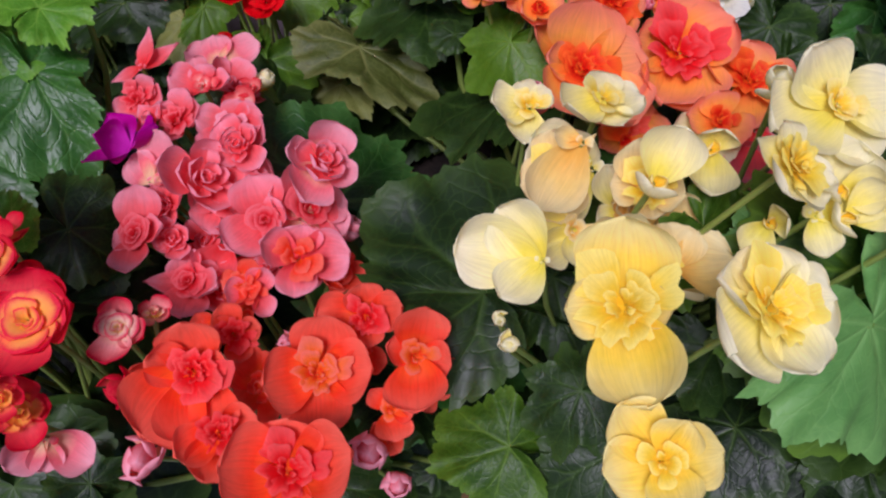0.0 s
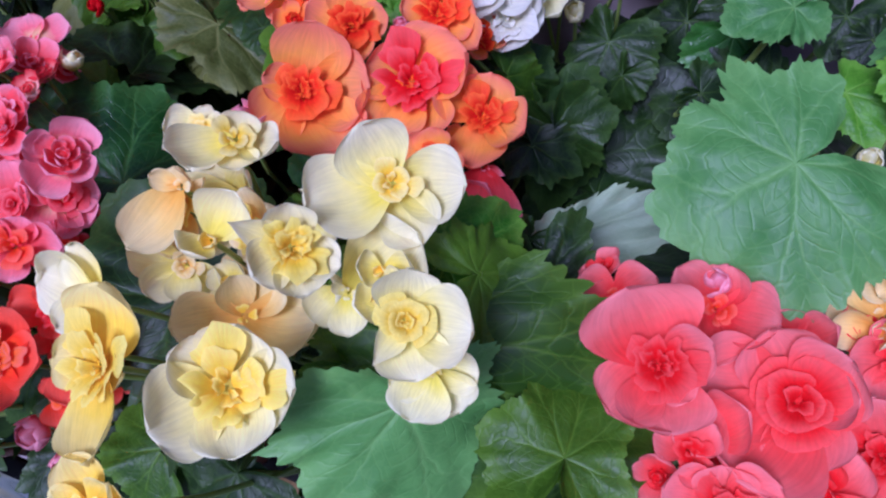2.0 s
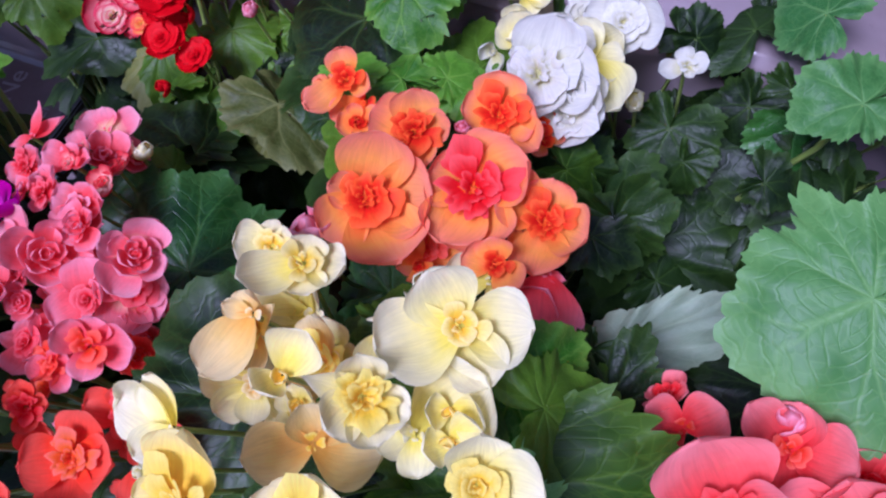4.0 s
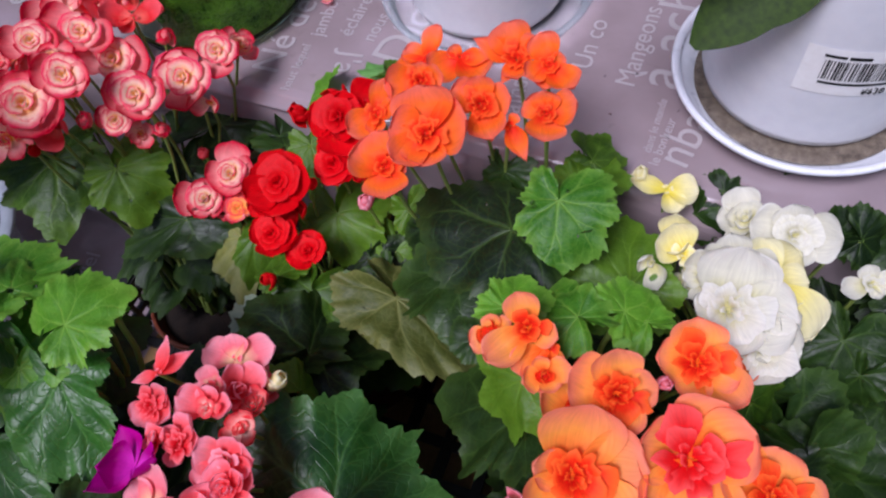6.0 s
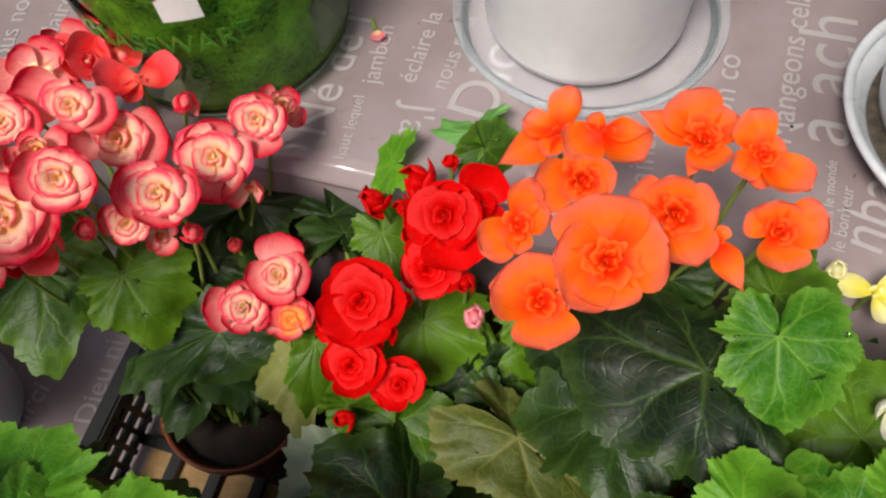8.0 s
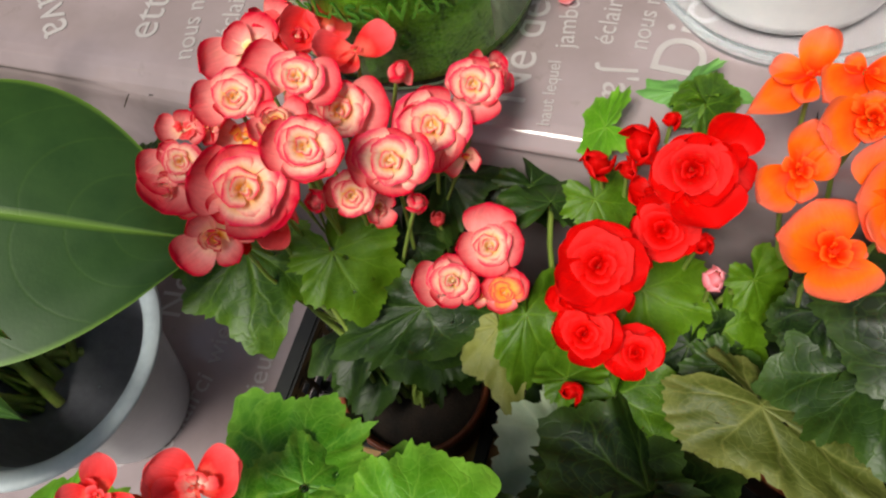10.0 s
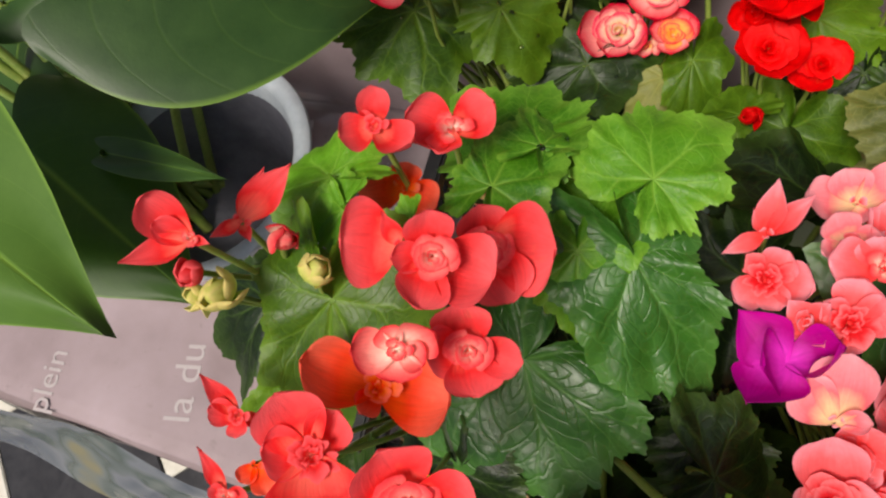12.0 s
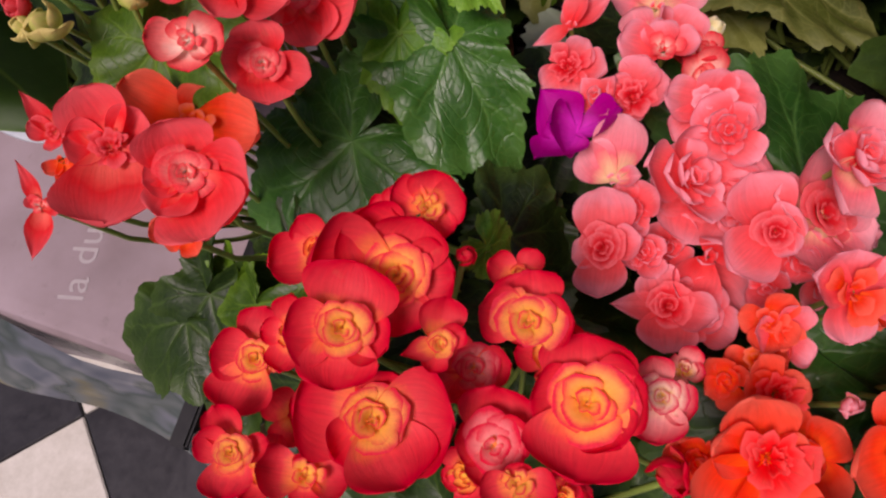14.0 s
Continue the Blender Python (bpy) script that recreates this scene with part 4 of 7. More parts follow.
ye.flower("bud", (0.037, 0.130, 0.098), 0.0059, (-0.57, -0.44, 0.69), "cream")
ye.flower("bud", (0.128, 0.216, 0.133), 0.0104, (-0.36, -0.26, 0.89), "cream")
ye.bloom((0.061, 0.179, 0.092), (0.26, -0.47, 0.84), "cream", "peach", "heart", 6.5, [(89, 21.3, 0.8), (139, 18.2, 0.8), (195, 14.3, 0.9), (255, 19.1, 0.8)])
ye.bloom((0.061, 0.200, 0.117), (0.08, -0.43, 0.90), "peach", "peach", "none", 3.3, [(153, 29.0, 0.75), (80, 11.4, 0.7)])
ye.flower("shell", (0.088, 0.184, 0.128), 0.0137, (0.119, -0.399, 0.909), "cream", "yellow")
ye.flower("shell", (0.149, 0.179, 0.127), 0.0104, (-0.198, -0.479, 0.855), "cream", "yellow")
ye.flower("rose", (0.099, 0.179, 0.078), 0.0210, (0.143, -0.291, 0.946), "peach")
ye.flower("shell", (0.076, 0.181, 0.080), 0.0119, (0.239, -0.383, 0.892), "peach")
ye.flower("single", (0.062, 0.217, 0.080), 0.0142, (-0.183, -0.410, 0.893), "cream", "gold")
ye.flower("single", (0.084, 0.200, 0.075), 0.0162, (-0.053, -0.439, 0.897), "cream", "peach")
ye.flower("bud", (0.033, 0.138, 0.100), 0.0043, (-0.241, -0.412, 0.878), "cream")
ye.flower("shell", (0.109, 0.200, 0.105), 0.0126, (-0.146, -0.482, 0.864), "cream", "yellow")
ye.flower("shell", (0.122, 0.172, 0.105), 0.0103, (-0.164, -0.653, 0.740), "cream", "yellow")
ye.flower("single", (0.081, 0.176, 0.090), 0.0123, (-0.134, -0.491, 0.861), "cream", "gold")
ye.flower("shell", (0.151, 0.170, 0.125), 0.0110, (-0.217, -0.507, 0.834), "cream", "yellow")
ye.leaf("teal", (0.157, 0.142, 0.100), (0.175, 0.119, 0.070), (0.084, -0.109, 0.990), 1.15)
ye.leaf("mid", (0.173, 0.191, 0.105), (0.193, 0.205, 0.090), (0.050, -0.212, 0.976))
ye.leaf("mid", (0.213, 0.138, 0.085), (0.221, 0.172, 0.080), (-0.036, -0.096, 0.995), 0.9)
ye.leaf("dark", (0.135, 0.127, 0.030), (0.109, 0.140, 0.020), (0.104, -0.059, 0.993))
ye.leaf("dark", (0.084, 0.114, 0.030), (0.054, 0.102, 0.020), (0.185, -0.036, 0.982), 1.1)
ye.leaf("dark", (0.032, 0.183, 0.030), (-0.013, 0.227, 0.040), (0.178, -0.093, 0.980), 1.2)
ye.leaf("deep", (0.086, 0.250, 0.030), (0.129, 0.255, 0.030), (0.074, -0.143, 0.987))
ye.leaf("dark", (0.177, 0.316, 0.000), (0.203, 0.309, -0.010), (-0.057, -0.216, 0.975))
ye.leaf("mid", (0.110, 0.183, 0.090), (0.126, 0.171, 0.075), (0.070, -0.222, 0.973))
ye.leaf("teal", (0.141, 0.168, 0.090), (0.135, 0.146, 0.070), (0.009, -0.197, 0.980))
ye.leaf("mid", (0.079, 0.161, 0.075), (0.072, 0.145, 0.060), (0.124, -0.171, 0.977))
ye.leaf("dark", (0.067, 0.129, 0.060), (0.045, 0.122, 0.050), (0.142, -0.109, 0.984))
ye.leaf("mid", (0.104, 0.219, 0.075), (0.095, 0.244, 0.060), (0.075, -0.266, 0.961))
ye.leaf("mid", (0.133, 0.156, 0.080), (0.155, 0.150, 0.070), (0.025, -0.169, 0.985))
ye.leaf("mid", (0.096, 0.206, 0.060), (0.076, 0.229, 0.050), (0.031, -0.269, 0.963), 1.1)
ye.leaf("mid", (0.132, 0.201, 0.070), (0.147, 0.193, 0.060), (-0.033, -0.271, 0.962))
ye.leaf("mid", (0.109, 0.185, 0.060), (0.093, 0.190, 0.050), (0.009, -0.240, 0.971))
ye.leaf("mid", (0.153, 0.165, 0.080), (0.164, 0.186, 0.070), (-0.074, -0.220, 0.973))
ye.leaf("mid", (0.163, 0.166, 0.092), (0.164, 0.113, 0.062), (0.03, -0.02, 1.00), 1.30)
ye.leaf("light", (0.160, 0.196, 0.100), (0.193, 0.198, 0.088), (0.00, -0.10, 0.99), 1.05)
ye.leaf("mid", (0.215, 0.142, 0.062), (0.221, 0.179, 0.058), (-0.02, -0.08, 1.00), 1.10)
ye.leaf("dark", (0.197, 0.210, 0.060), (0.213, 0.171, 0.035), (-0.01, -0.06, 1.00), 0.75)
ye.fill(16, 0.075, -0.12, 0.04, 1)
orr = Plant(0.09, 0.325, "orange begonia in full bloom among bright toothed leaves")
orr.bloom((0.045, 0.341, 0.077), (-0.06, -0.34, 0.94), "orange", "tangerine", "heart", 9.6, [(21, 17.5, 0.9), (259, 14.6, 0.85), (137, 24.4, 0.75)])
orr.bloom((0.055, 0.336, 0.069), (0.13, -0.60, 0.79), "orange", "tangerine", "none", 4.5, [(177, 20.7, 1.0), (230, 10.7, 0.8), (135, 19.3, 0.8)])
orr.bloom((0.088, 0.316, 0.078), (0.12, -0.41, 0.90), "orange", "tangerine", "ruffle", 12.2, [(82, 22.8, 1.15), (296, 17.1, 1.0), (17, 19.5, 1.15), (204, 19.5, 0.95)])
orr.bloom((0.123, 0.341, 0.065), (0.03, -0.45, 0.89), "orange", "tangerine", "ruffle", 12.7, [(97, 19.0, 1.0), (6, 20.9, 1.15), (275, 19.2, 1.1), (235, 26.8, 0.75), (176, 17.1, 1)])
orr.bloom((0.073, 0.279, 0.072), (0.16, -0.32, 0.93), "orange", "tangerine", "ruffle", 14.0, [(2, 31.6, 1.15), (146, 27.0, 1.0), (281, 30.8, 1.15), (220, 36.1, 1.0), (88, 18.9, 0.9)])
orr.bloom((0.121, 0.295, 0.069), (0.04, -0.36, 0.93), "orange", "rosecore", "ruffle", 18.2, [(334, 28.4, 1.2), (81, 22.8, 1.2), (163, 30.7, 1.0), (299, 28.9, 1.0), (200, 30.3, 1.1)])
orr.bloom((0.156, 0.288, 0.061), (0.03, -0.32, 0.95), "orange", "tangerine", "ruffle", 11.8, [(355, 20.1, 1.1), (68, 26.8, 1.05), (255, 21.3, 1.2), (185, 25.4, 1.1)])
orr.bloom((0.138, 0.262, 0.061), (0.12, -0.50, 0.86), "orange", "tangerine", "heart", 7.5, [(241, 15.6, 1.1), (85, 15.9, 1.0), (18, 13.4, 1.3)])
orr.bloom((0.099, 0.272, 0.041), (0.12, -0.44, 0.89), "orange", "vermilion", "ruffle", 9.8, [(253, 24.2, 1.0), (134, 16.0, 0.9), (342, 17.6, 1.0)])
orr.bloom((0.136, 0.256, 0.055), (0.05, -0.58, 0.82), "cream", "cream", "none", 3.0, [(92, 21.3, 1.0), (234, 13.8, 1.1)])
orr.bloom((0.160, 0.267, 0.050), (0.14, -0.41, 0.90), "salmon", "salmon", "none", 3.1, [(185, 32.8, 1.1), (266, 10.5, 0.6)])
orr.flower("bud", (0.049, 0.260, 0.069), 0.0138, (0.17, -0.04, 0.99), "blush")
orr.flower("bud", (0.108, 0.327, 0.070), 0.0065, (0.07, -0.43, 0.90), "salmon")
orr.flower("single", (0.055, 0.323, 0.068), 0.0115, (0.208, -0.384, 0.899), "orange", "tangerine")
orr.flower("shell", (0.159, 0.252, 0.038), 0.0141, (0.180, -0.520, 0.835), "salmon")
orr.flower("shell", (0.092, 0.265, 0.047), 0.0129, (0.086, -0.669, 0.738), "orange", "tangerine")
orr.flower("single", (0.072, 0.314, 0.047), 0.0198, (0.082, -0.001, 0.997), "orange", "tangerine")
orr.flower("shell", (0.114, 0.261, 0.032), 0.0128, (0.120, -0.641, 0.758), "blush")
orr.flower("rose", (0.028, 0.341, 0.063), 0.0108, (-0.446, -0.240, 0.862), "orange", "tangerine")
orr.flower("rose", (0.141, 0.349, 0.043), 0.0145, (0.532, -0.254, 0.808), "orange", "tangerine")
orr.flower("single", (0.146, 0.278, 0.050), 0.0104, (0.437, -0.229, 0.870), "orange", "tangerine")
orr.flower("rose", (0.109, 0.288, 0.027), 0.0118, (0.213, 0.114, 0.970), "orange", "tangerine")
orr.leaf("light", (0.067, 0.358, 0.060), (0.050, 0.375, 0.055), (0.100, -0.300, 0.949))
orr.leaf("light", (0.089, 0.367, 0.055), (0.105, 0.380, 0.050), (0.067, -0.309, 0.949))
orr.leaf("mid", (0.044, 0.329, 0.040), (0.018, 0.321, 0.020), (0.130, -0.250, 0.959))
orr.leaf("mid", (0.157, 0.343, 0.020), (0.175, 0.343, 0.000), (-0.030, -0.260, 0.965))
orr.leaf("dark", (0.188, 0.328, 0.000), (0.198, 0.311, -0.030), (-0.070, -0.230, 0.971))
orr.leaf("dark", (0.014, 0.354, 0.020), (0.001, 0.364, 0.020), (0.159, -0.264, 0.951))
orr.leaf("dark", (-0.010, 0.404, -0.060), (0.027, 0.412, -0.070), (0.086, -0.388, 0.918))
orr.leaf("dark", (-0.065, 0.421, -0.050), (-0.080, 0.402, -0.060), (0.143, -0.399, 0.906))
orr.leaf("light", (0.031, 0.360, 0.055), (0.037, 0.381, 0.052), (-0.06, -0.07, 1.00), 1.20)
orr.leaf("light", (0.067, 0.362, 0.055), (0.056, 0.382, 0.052), (-0.07, -0.07, 1.00), 1.10)
orr.leaf("light", (0.101, 0.365, 0.050), (0.091, 0.380, 0.045), (-0.09, -0.06, 0.99), 1.10)
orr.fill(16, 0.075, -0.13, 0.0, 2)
wh = Plant(0.19, 0.385, "white double-flowered begonia with glossy dark leaves")
wh.bloom((0.137, 0.373, 0.060), (-0.01, -0.50, 0.87), "white", "white", "ruffle", 16.2, [(81, 17.3, 1.0), (354, 30.3, 1.2), (270, 31.2, 1.1), (189, 23.4, 1.2)])
wh.bloom((0.153, 0.362, 0.046), (-0.03, -0.54, 0.84), "white", "white", "ruffle", 16.4, [(184, 18.2, 1.4), (114, 18.7, 1.0), (267, 20.1, 1.1), (320, 22.3, 1.1)])
wh.bloom((0.174, 0.432, 0.040), (-0.08, -0.56, 0.82), "white", "white", "rose", 12.7, [(81, 22.7, 1.15), (273, 22.7, 1.15), (12, 16.4, 1.2), (184, 17.9, 1.2)])
wh.bloom((0.160, 0.398, 0.043), (0.03, -0.51, 0.86), "cream", "cream", "none", 4.3, [(277, 18.7, 1.1), (25, 24.8, 0.95), (222, 31.9, 1.0)])
wh.bloom((0.119, 0.416, 0.034), (-0.07, -0.47, 0.88), "cream", "cream", "heart", 6.5, [(77, 16.4, 1.1), (23, 17.2, 1.1), (235, 15.0, 1.0)])
wh.bloom((0.211, 0.410, 0.037), (-0.10, -0.35, 0.93), "white", "white", "heart", 5.5, [(112, 14.5, 0.8), (277, 12.0, 1.0), (14, 9.6, 1.0), (217, 8.9, 0.8)])
wh.flower("bud", (0.188, 0.396, 0.018), 0.0110, (-0.11, -0.49, 0.87), "cream")
wh.bloom((0.110, 0.471, 0.014), (0.02, -0.43, 0.90), "cream", "cream", "none", 4.3, [(79, 25.4, 0.5), (277, 18.1, 1.0), (213, 15.1, 1.0)])
wh.flower("rose", (0.155, 0.371, 0.051), 0.0152, (0.051, -0.634, 0.772), "white")
wh.flower("rose", (0.143, 0.403, 0.051), 0.0164, (-0.078, -0.259, 0.963), "white")
wh.flower("single", (0.129, 0.397, 0.046), 0.0147, (-0.285, -0.447, 0.848), "white")
wh.flower("shell", (0.113, 0.428, 0.036), 0.0114, (-0.084, -0.396, 0.914), "cream", "yellow")
wh.flower("shell", (0.107, 0.407, 0.026), 0.0107, (-0.301, -0.529, 0.793), "white")
wh.flower("shell", (0.166, 0.412, 0.036), 0.0167, (-0.015, -0.335, 0.942), "cream", "yellow")
wh.flower("bud", (0.094, 0.481, 0.013), 0.0092, (-0.317, -0.303, 0.899), "cream")
wh.flower("rose", (0.159, 0.376, 0.048), 0.0153, (0.256, -0.588, 0.767), "white")
wh.flower("rose", (0.153, 0.448, 0.025), 0.0164, (-0.373, -0.111, 0.921), "white")
wh.flower("single", (0.124, 0.411, 0.015), 0.0118, (0.015, -0.862, 0.508), "white")
wh.leaf("teal", (0.281, 0.454, 0.040), (0.259, 0.474, 0.030), (-0.139, -0.395, 0.908))
wh.leaf("teal", (0.296, 0.387, 0.050), (0.266, 0.375, 0.050), (-0.172, -0.339, 0.925))
wh.leaf("dark", (0.251, 0.465, 0.010), (0.244, 0.503, 0.000), (-0.095, -0.387, 0.917))
wh.leaf("dark", (0.272, 0.372, -0.050), (0.264, 0.464, -0.020), (-0.117, -0.267, 0.957), 0.75)
wh.leaf("dark", (0.210, 0.394, -0.000), (0.200, 0.367, -0.020), (-0.049, -0.321, 0.946))
wh.leaf("dark", (0.221, 0.379, -0.010), (0.211, 0.369, -0.030), (-0.063, -0.300, 0.952), 0.8)
wh.leaf("dark", (0.181, 0.341, -0.010), (0.191, 0.303, -0.040), (-0.013, -0.263, 0.965), 0.9)
wh.leaf("dark", (0.238, 0.458, -0.030), (0.240, 0.446, -0.050), (-0.075, -0.357, 0.931))
wh.leaf("dark", (0.289, 0.471, -0.030), (0.293, 0.442, -0.050), (-0.129, -0.361, 0.923))
wh.leaf("dark", (0.251, 0.366, -0.070), (0.227, 0.341, -0.080), (-0.090, -0.253, 0.963), 1.1)
wh.leaf("dark", (0.219, 0.324, -0.060), (0.251, 0.323, -0.070), (-0.057, -0.217, 0.974), 1.1)
wh.leaf("dark", (0.165, 0.353, 0.010), (0.174, 0.344, -0.010), (0.008, -0.287, 0.958))
wh.leaf("dark", (0.207, 0.456, 0.010), (0.222, 0.450, 0.000), (-0.043, -0.383, 0.923))
wh.leaf("dark", (0.146, 0.484, 0.000), (0.130, 0.492, 0.000), (0.029, -0.398, 0.917))
wh.leaf("dark", (0.313, 0.399, -0.050), (0.323, 0.430, -0.050), (-0.158, -0.288, 0.944), 1.1)
wh.leaf("dark", (0.289, 0.349, -0.050), (0.280, 0.329, -0.060), (-0.138, -0.243, 0.960))
wh.leaf("dark", (0.081, 0.437, 0.000), (0.091, 0.424, -0.010), (0.107, -0.356, 0.928))
wh.leaf("dark", (0.317, 0.383, -0.080), (0.296, 0.400, -0.080), (-0.156, -0.259, 0.953), 1.2)
wh.leaf("dark", (0.288, 0.401, -0.020), (0.252, 0.367, -0.030), (-0.233, -0.389, 0.891), 1.1)
wh.leaf("dark", (0.301, 0.412, 0.000), (0.284, 0.436, -0.010), (-0.250, -0.405, 0.879), 1.1)
wh.leaf("dark", (0.253, 0.417, 0.000), (0.234, 0.405, -0.020), (-0.201, -0.419, 0.885), 1.1)
wh.leaf("dark", (0.311, 0.366, -0.020), (0.289, 0.327, -0.030), (-0.262, -0.357, 0.896), 1.1)
wh.leaf("dark", (0.237, 0.399, -0.030), (0.223, 0.372, -0.040), (-0.180, -0.392, 0.902))
wh.leaf("dark", (0.264, 0.366, 0.000), (0.281, 0.359, -0.010), (-0.224, -0.380, 0.898))
wh.leaf("dark", (0.217, 0.450, 0.015), (0.234, 0.445, 0.000), (-0.099, -0.358, 0.928))
wh.leaf("dark", (0.259, 0.483, -0.000), (0.246, 0.458, -0.010), (-0.139, -0.371, 0.918), 1.1)
wh.leaf("dark", (0.279, 0.490, -0.000), (0.291, 0.464, -0.020), (-0.160, -0.373, 0.914), 1.1)
wh.leaf("dark", (0.246, 0.440, -0.020), (0.272, 0.436, -0.040), (-0.126, -0.325, 0.937))
wh.leaf("dark", (0.198, 0.506, 0.000), (0.211, 0.498, -0.010), (-0.070, -0.394, 0.916))
wh.leaf("dark", (0.273, 0.424, 0.010), (0.268, 0.409, -0.010), (-0.167, -0.326, 0.931), 1.1)
wh.leaf("dark", (0.131, 0.472, -0.010), (0.119, 0.467, -0.030), (0.004, -0.364, 0.931))
wh.leaf("dark", (0.153, 0.455, -0.020), (0.170, 0.454, -0.040), (-0.020, -0.344, 0.939))
wh.leaf("dark", (0.330, 0.405, 0.030), (0.320, 0.388, 0.020), (-0.172, -0.401, 0.900), 1.1)
wh.leaf("dark", (0.339, 0.382, 0.040), (0.330, 0.367, 0.030), (-0.191, -0.387, 0.902), 1.1)
wh.leaf("dark", (0.311, 0.415, 0.020), (0.312, 0.412, 0.000), (-0.144, -0.406, 0.903))
wh.leaf("deep", (0.280, 0.411, 0.000), (0.303, 0.402, -0.020), (-0.103, -0.393, 0.914), 1.1)
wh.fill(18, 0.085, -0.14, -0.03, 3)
sa = Plant(-0.125, 0.315, "salmon-pink begonia with clustered rose-like flowers")
sa.bloom((-0.148, 0.302, 0.037), (-0.20, -0.21, 0.96), "salmon", "salmon", "none", 3.2, [(341, 21.4, 0.6), (306, 22.5, 0.45), (114, 17.0, 0.5), (22, 10.9, 0.6)])
sa.bloom((-0.113, 0.320, 0.027), (-0.05, -0.14, 0.99), "blush", "salmon", "none", 3.2, [(86, 18.7, 0.9), (13, 13.7, 1.1), (295, 22.7, 0.8), (196, 8.4, 0.9)])
sa.bloom((-0.148, 0.286, 0.031), (-0.20, -0.33, 0.92), "salmon", "pinkcore", "ruffle", 8.1, [(122, 13.6, 0.9), (316, 13.3, 1.0), (198, 12.3, 0.9), (256, 17.5, 0.9)])
sa.bloom((-0.111, 0.287, 0.042), (-0.06, -0.26, 0.96), "salmon", "dawn", "heart", 7.2, [(82, 18.2, 1.0), (11, 11.6, 1.2), (285, 14.1, 0.9)])
sa.bloom((-0.122, 0.268, 0.037), (-0.12, -0.38, 0.92), "salmon", "pinkcore", "ruffle", 8.9, [(47, 11.7, 0.9), (337, 16.3, 1.0), (287, 15.2, 0.9), (173, 11.7, 0.9)])
sa.bloom((-0.128, 0.234, 0.032), (-0.18, -0.28, 0.94), "blush", "blush", "none", 3.3, [(43, 17.4, 1.0), (347, 24.5, 0.85), (274, 11.3, 0.7)])
sa.bloom((-0.093, 0.263, 0.041), (-0.20, -0.36, 0.91), "salmon", "blush", "heart", 8.5, [(83, 17.7, 1.0), (344, 13.2, 1.1), (283, 16.9, 1.0), (244, 19.8, 0.9), (136, 19.2, 0.75)])
sa.bloom((-0.093, 0.235, 0.021), (-0.20, -0.27, 0.94), "salmon", "pinkcore", "rose", 13.8, [(314, 26.0, 1.15), (80, 20.4, 1.15), (161, 21.3, 1.25), (265, 27.3, 1.05), (33, 23.0, 1.0)])
sa.bloom((-0.130, 0.207, 0.027), (-0.32, -0.20, 0.93), "salmon", "pinkcore", "rose", 9.4, [(100, 12.5, 0.95), (359, 23.0, 1.0), (176, 18.4, 1.0), (284, 15.0, 0.85)])
sa.bloom((-0.105, 0.190, 0.015), (-0.16, -0.14, 0.98), "salmon", "pinkcore", "rose", 10.2, [(92, 21.4, 0.6), (27, 15.9, 1.05), (252, 19.3, 0.75), (176, 17.9, 1.2)])
sa.bloom((-0.094, 0.210, -0.002), (-0.10, -0.27, 0.96), "salmon", "salmon", "none", 3.1, [(234, 24.4, 1.15), (40, 12.1, 0.9)])
sa.bloom((-0.070, 0.215, 0.032), (-0.03, -0.34, 0.94), "salmon", "pinkcore", "rose", 8.2, [(314, 11.4, 1.2), (135, 21.5, 1.0), (223, 10.2, 1.0), (22, 22.8, 1.0)])
sa.bloom((-0.052, 0.226, 0.026), (0.48, -0.13, 0.87), "blush", "pinkcore", "rose", 11.7, [(20, 24.8, 1.15), (88, 20.2, 1.05), (293, 18.4, 1.0), (188, 23.8, 1.15), (243, 21.4, 0.9)])
sa.flower("bud", (-0.035, 0.225, 0.011), 0.0112, (0.75, -0.15, 0.65), "blush")
sa.flower("bud", (-0.090, 0.313, 0.018), 0.0107, (0.46, 0.10, 0.88), "cream")
sa.flower("single", (-0.106, 0.302, 0.026), 0.0171, (0.471, 0.159, 0.868), "salmon")
sa.flower("rose", (-0.101, 0.233, 0.036), 0.0205, (0.470, -0.123, 0.874), "salmon")
sa.flower("rose", (-0.045, 0.239, 0.046), 0.0186, (0.445, -0.124, 0.887), "blush", "salmon")
sa.flower("shell", (-0.093, 0.202, 0.014), 0.0150, (0.050, -0.432, 0.900), "salmon")
sa.flower("star", (-0.135, 0.268, 0.036), 0.0114, (-0.475, -0.217, 0.853), "salmon")
sa.flower("rose", (-0.121, 0.224, 0.026), 0.0121, (-0.238, -0.423, 0.874), "salmon")
sa.flower("rose", (-0.087, 0.251, 0.041), 0.0128, (-0.091, -0.330, 0.940), "salmon")
sa.flower("single", (-0.104, 0.217, 0.008), 0.0147, (-0.110, -0.384, 0.917), "salmon")
sa.flower("rose", (-0.082, 0.233, 0.026), 0.0144, (-0.092, -0.447, 0.890), "salmon")
sa.flower("single", (-0.094, 0.282, 0.031), 0.0121, (-0.163, -0.204, 0.965), "dawn")
sa.flower("rose", (-0.057, 0.212, 0.016), 0.0126, (-0.076, -0.370, 0.926), "salmon")
sa.flower("single", (-0.118, 0.300, 0.031), 0.0130, (-0.184, -0.159, 0.970), "blush", "salmon")
sa.flower("rose", (-0.101, 0.313, 0.012), 0.0125, (0.657, 0.471, 0.588), "salmon")
sa.flower("rose", (-0.115, 0.209, 0.021), 0.0100, (0.077, -0.286, 0.955), "salmon")
sa.flower("rose", (-0.093, 0.192, 0.004), 0.0142, (0.352, -0.211, 0.912), "salmon")
sa.flower("rose", (-0.081, 0.225, 0.024), 0.0085, (-0.477, -0.430, 0.767), "salmon")
